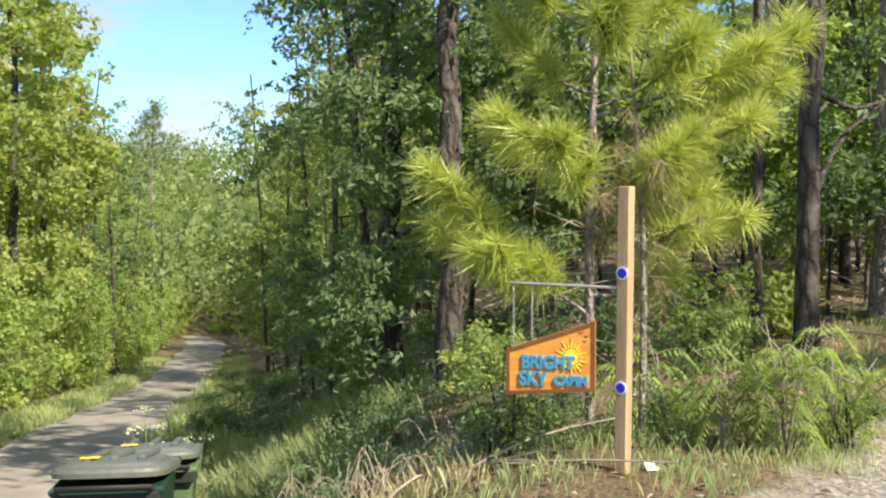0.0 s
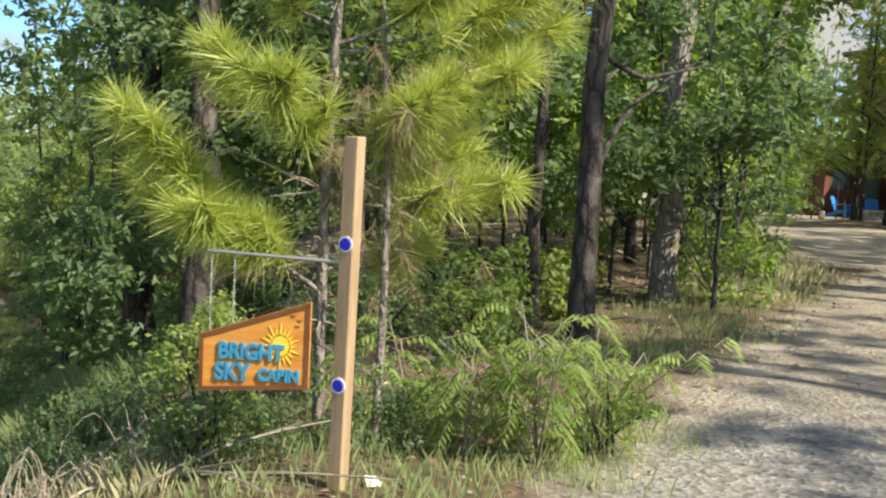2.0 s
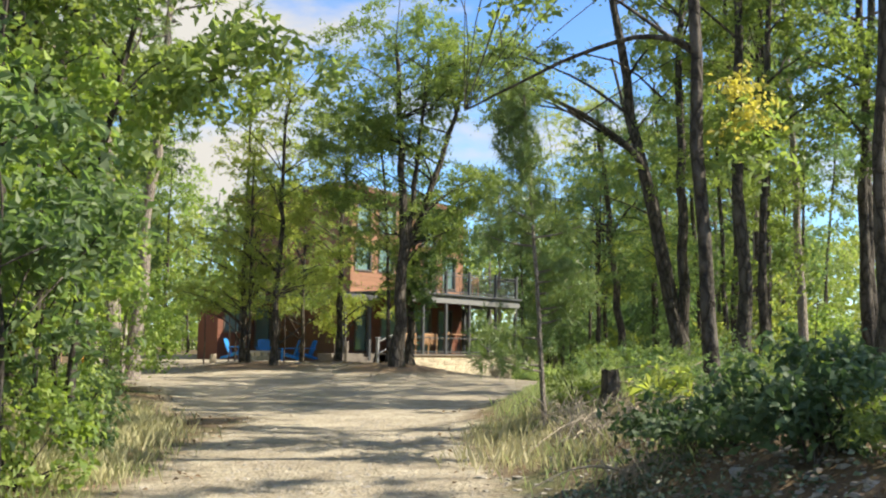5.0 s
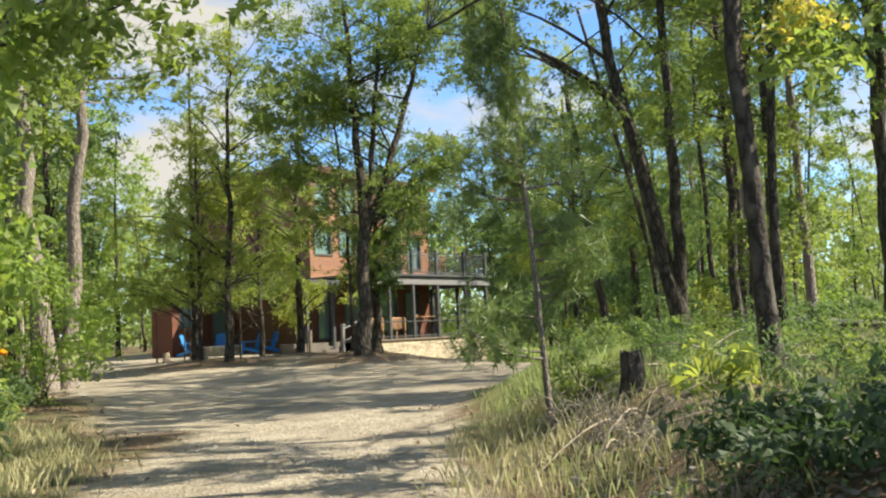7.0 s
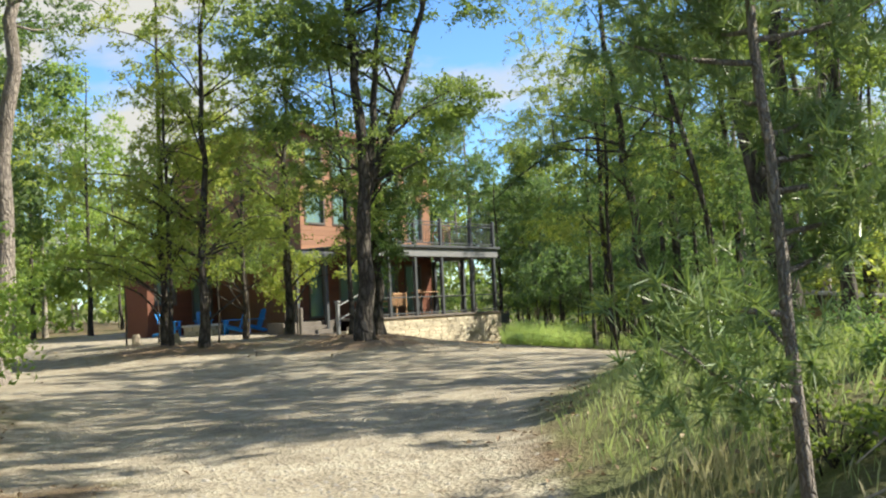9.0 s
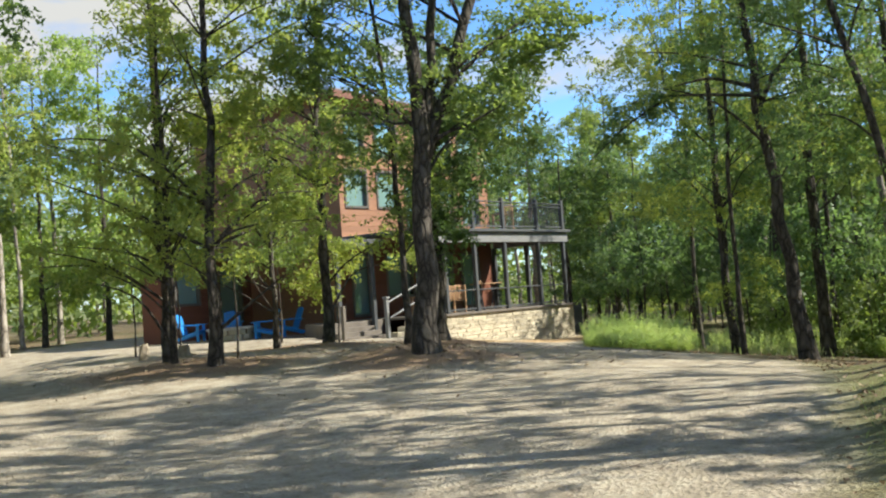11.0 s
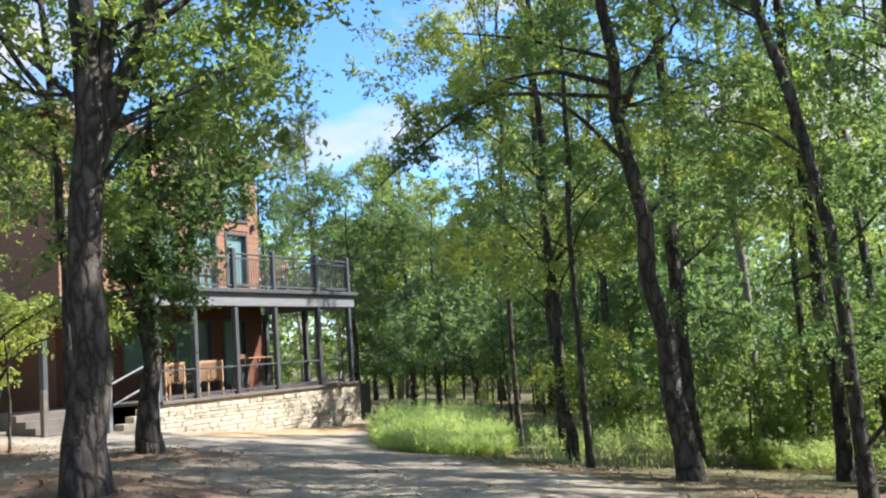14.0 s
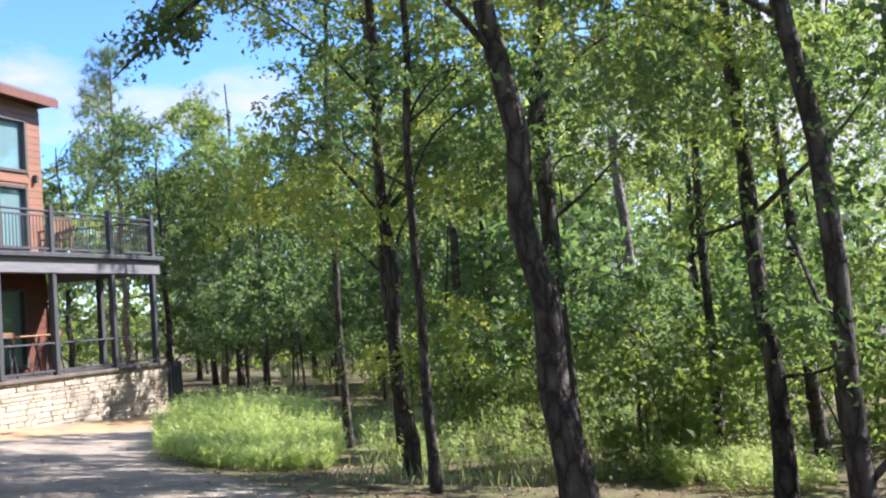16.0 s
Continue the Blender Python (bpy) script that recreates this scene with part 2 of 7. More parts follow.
MAT_BIN = plain("dark_green_plastic", (0.012, 0.045, 0.032), 0.42)
MAT_LID = grained("weathered_lid_plastic", (0.075, 0.09, 0.072), (0.14, 0.15, 0.125), 0.42, 3, 30)
MAT_BIN_B = plain("faded_green_plastic", (0.1, 0.16, 0.085), 0.5)
MAT_RUBBER = plain("black_rubber", (0.02, 0.02, 0.02), 0.7)
MAT_CHAIR_BLUE = plain("bright_blue_plastic", (0.02, 0.25, 0.68), 0.4)
MAT_SLIDE = plain("yellow_slide_plastic", (0.82, 0.31, 0.012), 0.35)
MAT_RED = plain("red_painted_wood", (0.5, 0.06, 0.04), 0.5)
MAT_CLIMB = grained("grey_climbing_boards", (0.42, 0.4, 0.37), (0.56, 0.54, 0.5), 0.7, 4, 30)
MAT_WOOD_CHAIR = grained("teak_furniture", (0.3, 0.17, 0.09), (0.46, 0.29, 0.17), 0.6, 5, 40)
MAT_FRAME = plain("dark_window_frame", (0.11, 0.1, 0.09), 0.45)
MAT_PAPER = plain("white_paper", (0.85, 0.85, 0.85), 0.8)


def window_glass(name, tint, gloss):
    m, n, l, p = nodes_of(name)
    gl, mx, out, wav = n.new("ShaderNodeBsdfGlossy"), n.new("ShaderNodeMixShader"), n["Material Output"], noise_node(n, l, 1.3, 2)
    p.inputs["Base Color"].default_value, p.inputs["Roughness"].default_value = (*tint, 1), 0.05
    gl.inputs["Roughness"].default_value, gl.inputs["Color"].default_value = 0.02, (0.42, 0.57, 0.6, 1)
    b = n.new("ShaderNodeBump")
    b.inputs["Strength"].default_value, b.inputs["Distance"].default_value = 0.05, 0.02
    l.new(wav.outputs[0], b.inputs["Height"]), l.new(b.outputs["Normal"], gl.inputs["Normal"])
    mx.inputs["Fac"].default_value = gloss
    l.new(p.outputs["BSDF"], mx.inputs[1]), l.new(gl.outputs["BSDF"], mx.inputs[2])
    l.new(mx.outputs["Shader"], out.inputs["Surface"])
    return m


# the teal base paints the sky's reflection; only the gloss share mirrors
MAT_GLASS = window_glass("sky_tinted_window_glass", (0.2, 0.33, 0.34), 0.26)


def ground_material():
    """Leaf litter, pale dirt, grey gravel, red mulch and turf, by where each lies on the land."""
    m, n, l, p = nodes_of("earth")
    big, mid, fine = noise_node(n, l, 0.35, 4), noise_node(n, l, 2.2, 6, 0.65), noise_node(n, l, 22, 6, 0.75)
    peb = n.new("ShaderNodeTexVoronoi")
    tc = n.new("ShaderNodeTexCoord")
    peb.inputs["Scale"].default_value = 26
    l.new(tc.outputs["Object"], peb.inputs["Vector"])

    def area(key, lo, hi, wob=0.6):
        at, ma, mr = n.new("ShaderNodeAttribute"), n.new("ShaderNodeMath"), n.new("ShaderNodeMapRange")
        at.attribute_name = key
        ma.operation, ma.inputs[1].default_value = "MULTIPLY_ADD", wob
        l.new(mid.outputs[0], ma.inputs[0]), l.new(at.outputs["Fac"], ma.inputs[2])
        mr.inputs["From Min"].default_value, mr.inputs["From Max"].default_value = lo, hi
        l.new(ma.outputs[0], mr.inputs["Value"])
        return mr.outputs["Result"]
    lit = ramp_node(n, [(0.25, (0.06, 0.042, 0.026)), (0.5, (0.15, 0.1, 0.06)), (0.62, (0.2, 0.15, 0.085)), (0.8, (0.36, 0.27, 0.17))])
    l.new(fine.outputs[0], lit.inputs["Fac"])
    moss, patch = ramp_node(n, [(0.3, (0.035, 0.05, 0.018)), (0.7, (0.12, 0.14, 0.05))]), ramp_node(n, [(0.46, (0, 0, 0)), (0.62, (0.85, 0.85, 0.85))])
    spread_n = noise_node(n, l, 0.9, 5, 0.65)
    l.new(fine.outputs[0], moss.inputs["Fac"]), l.new(spread_n.outputs[0], patch.inputs["Fac"])
    lit_c = mixc(n, l, patch.outputs["Color"], lit.outputs["Color"], moss.outputs["Color"])
    dirt = ramp_node(n, [(0.25, (0.19, 0.16, 0.12)), (0.5, (0.33, 0.288, 0.222)), (0.75, (0.47, 0.425, 0.34))])
    l.new(mid.outputs[0], dirt.inputs["Fac"])
    dirt_c = mixc(n, l, 0.75, dirt.outputs["Color"], fine.outputs[0], "SOFT_LIGHT")
    crumb, speck = noise_node(n, l, 9, 8, 0.72), ramp_node(n, [(0.55, (0, 0, 0)), (0.63, (0.75, 0.75, 0.75))])
    l.new(crumb.outputs[0], speck.inputs["Fac"])
    dirt_c = mixc(n, l, speck.outputs["Color"], dirt_c, (0.15, 0.105, 0.068))
    grav = ramp_node(n, [(0.0, (0.13, 0.122, 0.11)), (0.5, (0.27, 0.255, 0.228)), (1.0, (0.43, 0.405, 0.365))])
    l.new(peb.outputs["Color"], grav.inputs["Fac"])
    mul = ramp_node(n, [(0.25, (0.13, 0.085, 0.055)), (0.6, (0.29, 0.2, 0.13)), (0.8, (0.42, 0.32, 0.22))])
    l.new(fine.outputs[0], mul.inputs["Fac"])
    turf = ramp_node(n, [(0.3, (0.07, 0.1, 0.03)), (0.7, (0.2, 0.22, 0.07))])
    l.new(mid.outputs[0], turf.inputs["Fac"])
    c = mixc(n, l, area("turf", 0.6, 1.0), lit_c, turf.outputs["Color"])
    c = mixc(n, l, area("dirt", 0.62, 0.92), c, dirt_c)
    c = mixc(n, l, area("gravel", 0.6, 1.0), c, grav.outputs["Color"])
    c = mixc(n, l, area("mulch", 0.65, 1.0), c, mul.outputs["Color"])
    clay = ramp_node(n, [(0.3, (0.4, 0.25, 0.115)), (0.7, (0.55, 0.39, 0.2))])
    l.new(mid.outputs[0], clay.inputs["Fac"])
    c = mixc(n, l, area("clay", 0.65, 1.1), c, clay.outputs["Color"])
    c = mixc(n, l, 0.35, c, big.outputs[0], "SOFT_LIGHT")
    l.new(c, p.inputs["Base Color"])
    p.inputs["Roughness"].default_value = 0.95
    ad, hump = n.new("ShaderNodeMath"), n.new("ShaderNodeMath")
    l.new(fine.outputs[0], ad.inputs[0]), l.new(peb.outputs["Distance"], ad.inputs[1])
    hump.operation, hump.inputs[1].default_value = "MULTIPLY_ADD", 3.5
    l.new(mid.outputs[0], hump.inputs[0]), l.new(ad.outputs[0], hump.inputs[2])
    bump_node(n, l, hump.outputs[0], 0.7, 0.03, p)
    return m


MAT_GROUND = ground_material()


# ---------- mesh helpers ----------
def mesh_np(name, verts, quads=None, tris=None, smooth=False):
    """A mesh from arrays of vertices and faces."""
    me = bpy.data.meshes.new(name)
    q = np.zeros((0, 4), int) if quads is None else np.asarray(quads, int)
    t = np.zeros((0, 3), int) if tris is None else np.asarray(tris, int)
    me.vertices.add(len(verts))
    me.vertices.foreach_set("co", np.asarray(verts, np.float32).ravel())
    me.loops.add(len(q) * 4 + len(t) * 3)
    me.polygons.add(len(q) + len(t))
    me.loops.foreach_set("vertex_index", np.concatenate([q.ravel(), t.ravel()]).astype(np.int32))
    starts = np.concatenate([np.arange(len(q)) * 4, len(q) * 4 + np.arange(len(t)) * 3]).astype(np.int32)
    me.polygons.foreach_set("loop_start", starts)
    me.polygons.foreach_set("use_smooth", np.full(len(q) + len(t), smooth))
    me.update(calc_edges=True)
    me.validate()
    return me


def part(name, data, material, parent=None, label="", m=None):
    """Links a bmesh or mesh as one object under a thing or a part."""
    me = data
    if isinstance(data, bmesh.types.BMesh):
        me = bpy.data.meshes.new(name)
        data.to_mesh(me)
        data.free()
    if material and not me.materials:
        me.materials.append(material)
    ob = new(name, me)
    if parent:
        ob.parent = parent
    if m is not None:
        ob.matrix_basis = m
    return tagged(ob, label)


def empty(name, m, label, category, group="", kind=""):
    ob = new(name)
    ob.matrix_basis = m
    return tagged(ob, label, category, group, kind)


def add_box(bm, lo, hi, bevel=0.0, m=None):
    made = bmesh.ops.create_cube(bm, size=1.0)["verts"]
    c, s = [(a + b) / 2 for a, b in zip(lo, hi)], [b - a for a, b in zip(lo, hi)]
    for v in made:
        v.co = Vector((c[0] + v.co.x * s[0], c[1] + v.co.y * s[1], c[2] + v.co.z * s[2]))
    if bevel:
        edges = list({e for v in made for e in v.link_edges})
        made = bmesh.ops.bevel(bm, geom=edges, offset=bevel, segments=1, affect="EDGES", clamp_overlap=True)["verts"]
    if m is not None:
        bmesh.ops.transform(bm, matrix=m, verts=made)
    return made


def box(lo, hi, bevel=0.0, m=None):
    bm = bmesh.new()
    add_box(bm, lo, hi, bevel, m)
    return bm


def tube_arrays(points, radii, sides=8, rough=0.0, seed=0):
    """A tapered tube along points: vertices and quads."""
    rng = np.random.default_rng(seed)
    pts = np.asarray(points, float)
    d = np.gradient(pts, axis=0)
    d /= np.linalg.norm(d, axis=1)[:, None] + 1e-9
    ref = np.array([0.31, 0.95, 0.05])
    a = np.cross(d, ref)
    a /= np.linalg.norm(a, axis=1)[:, None] + 1e-9
    b = np.cross(d, a)
    ang = np.linspace(0, 2 * np.pi, sides, endpoint=False)
    r = np.asarray(radii, float)[:, None] * (1 + rough * rng.normal(size=(len(pts), sides)))
    v = pts[:, None, :] + r[..., None] * (np.cos(ang)[None, :, None] * a[:, None, :] + np.sin(ang)[None, :, None] * b[:, None, :])
    k, j = np.meshgrid(np.arange(len(pts) - 1), np.arange(sides), indexing="ij")
    j2 = (j + 1) % sides
    q = np.stack([k * sides + j, k * sides + j2, (k + 1) * sides + j2, (k + 1) * sides + j], -1).reshape(-1, 4)
    return v.reshape(-1, 3), q


def join_arrays(parts):
    vs, qs, off = [], [], 0
    for v, q in parts:
        vs.append(v), qs.append(q + off)
        off += len(v)
    return np.concatenate(vs), np.concatenate(qs)


def tube_mesh(name, points, radii, sides=8, rough=0.0):
    v, q = tube_arrays(points, radii, sides, rough)
    return mesh_np(name, v, q, smooth=True)


def smooth_path(points, n):
    """A curved line of n points through the given ones."""
    p = np.asarray(points, float)
    s = np.concatenate([[0], np.cumsum(np.linalg.norm(np.diff(p, axis=0), axis=1))])
    t = np.linspace(0, s[-1], n)
    out = np.stack([np.interp(t, s, p[:, k]) for k in range(3)], -1)
    for _ in range(2):
        out[1:-1] = (out[:-2] + 2 * out[1:-1] + out[2:]) / 4
    return out


# ---------- the lie of the land ----------
def sstep(a, b, v):
    t = np.clip((v - a) / (b - a), 0, 1)
    return t * t * (3 - 2 * t)


DRIVE = np.array([(-1.5, -7.0), (-0.4, -1.0), (0.9, 1.6), (2.4, 3.6), (5.2, 7.4), (8.4, 11.6), (11.5, 15.0), (16.0, 18.6), (22.0, 22.0)])
YARD = np.array([(9.5, 16.5), (11.6, 21.0), (13.4, 27.5), (15.0, 34.0), (17.0, 40.5), (20.5, 48.0), (26.0, 56.0), (36.0, 58.0), (40.0, 46.0), (41.5, 40.0), (35.5, 35.5),
                 (30.5, 31.0), (28.6, 27.0), (27.0, 23.6), (23.0, 20.6), (17.5, 17.4), (13.5, 15.2)])


def seg_dist(x, y, a, b):
    ax, ay, bx, by = *a, *b
    t = np.clip(((x - ax) * (bx - ax) + (y - ay) * (by - ay)) / ((bx - ax) ** 2 + (by - ay) ** 2), 0, 1)
    return np.hypot(x - ax - t * (bx - ax), y - ay - t * (by - ay))


def line_dist(x, y, pts, closed=False):
    ends = list(zip(pts[:-1], pts[1:])) + ([(pts[-1], pts[0])] if closed else [])
    return np.min([seg_dist(x, y, a, b) for a, b in ends], axis=0)


def inside(x, y, poly):
    hit = np.zeros(np.shape(x), bool)
    for (ax, ay), (bx, by) in zip(poly, np.roll(poly, -1, axis=0)):
        hit ^= ((ay > y) != (by > y)) & (x < (bx - ax) * (y - ay) / (by - ay + 1e-12) + ax)
    return hit


def road_side(x, y):
    """Distance to the right of the road's centre line."""
    return (x + 3.5 + 0.18 * y) / 1.016


def drive_side(x, y):
    """Distance to the right of the straight of the driveway, and the way along it."""
    return (x - 1.6) * 0.78 - (y - 2.3) * 0.62, (x - 1.6) * 0.62 + (y - 2.3) * 0.78


def lane_z(y):
    """The lane drops fast, then eases."""
    return np.interp(y, (-40, -4, 0, 10, 22.6, 36, 46, 65, 88, 120), (0.0, -0.35, -0.7, -1.95, -3.5, -5.25, -6.4, -8.0, -9.7, -10.2))


def land(x, y):
    x, y = np.asarray(x, float), np.asarray(y, float)
    k = x - 0.35 * y
    z = 0.04 + 0.18 * sstep(4, 14, (x + y) / 1.41) - 1.15 * sstep(12.5, 27, k) - 2.0 * sstep(27, 60, k)
    side, along = drive_side(x, y)
    s2, a2 = (x - 13.3) * 0.484 - (y - 16.6) * 0.876, (x - 13.3) * 0.876 + (y - 16.6) * 0.484
    bank_a = 0.62 * sstep(1.15, 2.9, side - 0.25 * sstep(9, 18, along)) * sstep(-1.0, 3.0, along) * (1 - sstep(16.8, 20.5, along))
    bank_b = 0.6 * sstep(1.3, 3.4, s2) * sstep(-4, 1, a2) * (1 - sstep(8, 14, a2))
    z = z + np.maximum(bank_a, bank_b) + 0.35 * sstep(2.8, 8, side) * sstep(0, 4, along) * (1 - sstep(12, 20, along))
    z = z + 0.12 * sstep(2.2, 5, -side) * sstep(8, 12, along) * (1 - sstep(22, 30, along))
    mound = np.exp(-(((x - 20.5) / 4.5) ** 2 + ((y - 31) / 5.0) ** 2)) * 0.18
    for cx, cy in ((19.6, 31.0), (21.7, 26.8), (23.8, 32.5), (25.0, 30.2), (22.4, 28.2), (20.6, 33.6)):
        mound = mound + 0.15 * np.exp(-((x - cx) ** 2 + (y - cy) ** 2) / 1.7)
    z = z + mound + 0.03 * np.sin(x * 1.3 + 0.7 * y) * np.sin(0.9 * y - 0.4 * x)
    z = z - 0.75 * (1 - sstep(17.8, 23.0, x)) * sstep(38, 47, y) * (1 - sstep(70, 90, y))
    s = road_side(x, y)
    road_z = lane_z(y)
    w = sstep(1.75, 3.2 + 0.36 * np.clip(y, 0, 40), s)
    z = road_z * (1 - w) + z * w + 0.35 * sstep(2.2, 6, -s)
    far = np.hypot(x + 60, y - 260)
    z = z + 17 * np.exp(-(((x + 80) / 130) ** 2 + ((y - 290) / 75) ** 2)) + 0 * far
    return z


def lay(x, y):
    return float(land(x, y))

# ---------- ground, road ----------
def spread(lo, hi, step, reach, grow=1.22):
    core = list(np.arange(lo, hi + 1e-6, step))
    up, d = [], step
    while core[-1] + (up[-1] - core[-1] if up else 0) < reach:
        d *= grow
        up.append((up[-1] if up else core[-1]) + d)
    down, d = [], step
    while (down[-1] if down else core[0]) > -reach:
        d *= grow
        down.append((down[-1] if down else core[0]) - d)
    return np.array(down[::-1] + core + up)


gx, gy = spread(-14, 48, 0.42, 2500), spread(-10, 62, 0.42, 2500)
GX, GY = np.meshgrid(gx, gy)
GZ = land(GX, GY)
nx, ny = len(gx), len(gy)
jj, ii = np.meshgrid(np.arange(ny - 1), np.arange(nx - 1), indexing="ij")
quads = np.stack([jj * nx + ii, jj * nx + ii + 1, (jj + 1) * nx + ii + 1, (jj + 1) * nx + ii], -1).reshape(-1, 4)
me = mesh_np("ground", np.stack([GX, GY, GZ], -1).reshape(-1, 3), quads, smooth=True)
fx, fy = GX.ravel(), GY.ravel()
d_drive, d_yard = line_dist(fx, fy, DRIVE), line_dist(fx, fy, YARD, True)
in_yard = inside(fx, fy, YARD)
yard_v = np.where(in_yard, 0.5 + d_yard / 2.0, 0.5 - d_yard / 2.0)
drive_v = 0.5 + (1.45 - d_drive) / 1.2
dirt_v = np.clip(np.maximum(yard_v, drive_v), 0, 1)
gravel_v = np.clip(drive_v, 0, 1) * (1 - sstep(7, 13, fx + fy) * 0.75) * (1 - sstep(13, 22, fx + fy))
d_side, d_along = drive_side(fx, fy)
gravel_v = np.maximum(gravel_v, 0.55 * sstep(0.8, 1.4, d_side) * (1 - sstep(3.2, 4.5, d_side)) * sstep(0, 2, d_along) * (1 - sstep(4.5, 7, d_along)))
mulch_v = np.zeros_like(fx)
for cx, cy, r in ((19.6, 31.0, 2.6), (21.7, 26.9, 2.0), (23.8, 32.6, 1.8), (25.0, 36.0, 2.0), (22.2, 35.0, 2.4), (25.2, 30.2, 1.5)):
    mulch_v = np.maximum(mulch_v, 0.8 * (1 - sstep(r * 0.4, r * 1.35, np.hypot(fx - cx, fy - cy))))
mulch_v = np.maximum(mulch_v, 0.6 * (1 - sstep(0.5, 3.5, np.hypot(fx - 39.5, fy - 38.5))))
turf_v = 0.85 * (1 - sstep(3, 6, np.hypot((fx - 36) * 0.8, fy - 33)))
turf_v = np.maximum(turf_v, 0.4 * sstep(24, 30, fx) * sstep(-2, 4, fx - fy))
turf_v = np.maximum(turf_v, 0.8 * (1 - sstep(1.6, 3.4, np.abs(road_side(fx, fy)))) * (1 - sstep(40, 60, fy)))
turf_v = np.maximum(turf_v, 0.55 * sstep(1.0, 1.8, d_side) * (1 - sstep(5, 9, d_side)) * sstep(9, 13, d_along))
turf_v = np.maximum(turf_v, 0.6 * sstep(120, 160, fy))
clay_v = 0.75 * (1 - sstep(0.3, 2.6, seg_dist(fx, fy, (33.0, 37.6), (40.9, 39.3))))
for key, val in (("clay", clay_v), ("dirt", dirt_v), ("gravel", gravel_v), ("mulch", mulch_v), ("turf", turf_v)):
    at = me.attributes.new(key, "FLOAT", "POINT")
    at.data.foreach_set("value", np.clip(val, 0, 1).astype(np.float32))
ground = part("ground", me, MAT_GROUND)
tagged(ground, "bare dirt yard, gravel drive and leaf-littered woodland floor", "ground", kind="structure")

ry_ = np.arange(-30, 92, 1.0)
rs_ = np.linspace(-1.4, 1.4, 7)
RS, RY = np.meshgrid(rs_, ry_)
wob = 0.12 * np.sin(RY * 0.9) * np.sign(RS) * (np.abs(RS) > 1.3)
RX = (RS + wob) * 1.016 - 3.5 - 0.18 * RY - 0.012 * np.clip(RY - 72, 0, 30) ** 2
RZ = lane_z(RY) + 0.03 - 0.012 * RS ** 2
jj, ii = np.meshgrid(np.arange(len(ry_) - 1), np.arange(6), indexing="ij")
road = part("road", mesh_np("road", np.stack([RX, RY, RZ], -1).reshape(-1, 3), np.stack([jj * 7 + ii, jj * 7 + ii + 1, (jj + 1) * 7 + ii + 1, (jj + 1) * 7 + ii], -1).reshape(-1, 4), smooth=True), MAT_ASPHALT)
tagged(road, "narrow worn asphalt lane running downhill between trees", "road", kind="structure")


# ---------- foliage ----------
def leaf_arrays(centres, normals, size, rng, slim=0.5, small=False):
    """Folded leaves of four corners each, or of three where they stay far off."""
    n = len(centres)
    nrm = normals / (np.linalg.norm(normals, axis=1)[:, None] + 1e-9)
    ref = rng.normal(size=(n, 3))
    a = np.cross(nrm, ref)
    a /= np.linalg.norm(a, axis=1)[:, None] + 1e-9
    b = np.cross(nrm, a)
    s = (size * rng.uniform(0.65, 1.3, n))[:, None]
    if small:
        v = np.stack([centres - a * s * 0.5, centres + a * s * 0.5, centres + b * s * slim + nrm * s * 0.15], 1)
        return v.reshape(-1, 3), np.arange(n * 3).reshape(n, 3)
    fold = nrm * s * 0.16
    v = np.stack([centres - a * s * 0.5, centres + b * s * slim * 0.5 + fold, centres + a * s * 0.55 - nrm * s * 0.12, centres - b * s * slim * 0.5 + fold], 1)
    return v.reshape(-1, 3), np.arange(n * 4).reshape(n, 4)


def clump_centres(rng, blobs):
    out = []
    for cx, cy, cz, rx, ry, rz, k in blobs:
        d = rng.normal(size=(k, 3))
        d /= np.linalg.norm(d, axis=1)[:, None]
        r = rng.uniform(0.25, 1.0, k) ** 0.55
        out.append(np.array([cx, cy, cz]) + d * r[:, None] * np.array([rx, ry, rz]))
    return np.concatenate(out)


def crown_mesh(name, seed, centres, per, spread_r, size, slim=0.55, small=False):
    """Leaves crowded along the drooping twigs of each bough, with open air between the boughs."""
    rng = np.random.default_rng(seed)
    m, twigs = len(centres), 7
    ways = rng.normal(size=(m, twigs, 3)) * np.array([1, 1, 0.5])
    ways /= np.linalg.norm(ways, axis=2, keepdims=True)
    ways *= spread_r * rng.uniform(0.8, 2.1, (m, twigs, 1))
    pick, f = rng.integers(twigs, size=(m, per)), rng.uniform(0.03, 1.0, (m, per, 1)) ** 0.85
    off = np.take_along_axis(ways, pick[..., None], axis=1) * f
    off[..., 2] -= 0.45 * spread_r * f[..., 0] ** 2
    off = off.reshape(-1, 3) + rng.normal(size=(m * per, 3)) * size * 0.5
    nr = rng.normal(size=(m * per, 3)) * 0.7 + np.array([0, 0, 0.75]) + off / (spread_r * 2)
    v, q = leaf_arrays(np.repeat(centres, per, axis=0) + off, nr, size, rng, slim + (0.25 if small else 0), small)
    return mesh_np(name, v, tris=q) if small else mesh_np(name, v, q)


def needle_arrays(tips, ways, per, length, width, rng, open_=0.75):
    """Tufts of long needles."""
    n = len(tips) * per
    c = np.repeat(tips, per, axis=0)
    w = np.repeat(ways, per, axis=0)
    d = w + rng.normal(size=(n, 3)) * open_
    d /= np.linalg.norm(d, axis=1)[:, None] + 1e-9
    a = np.cross(d, rng.normal(size=(n, 3)))
    a /= np.linalg.norm(a, axis=1)[:, None] + 1e-9
    ln = length * rng.uniform(0.6, 1.15, n)[:, None]
    st = c - w * rng.uniform(0, 0.6, n)[:, None] * length
    tip = st + d * ln + np.array([0, 0, -0.12]) * ln
    v = np.stack([st - a * width, st + a * width, tip], 1)
    return v.reshape(-1, 3), np.arange(n * 3).reshape(n, 3)


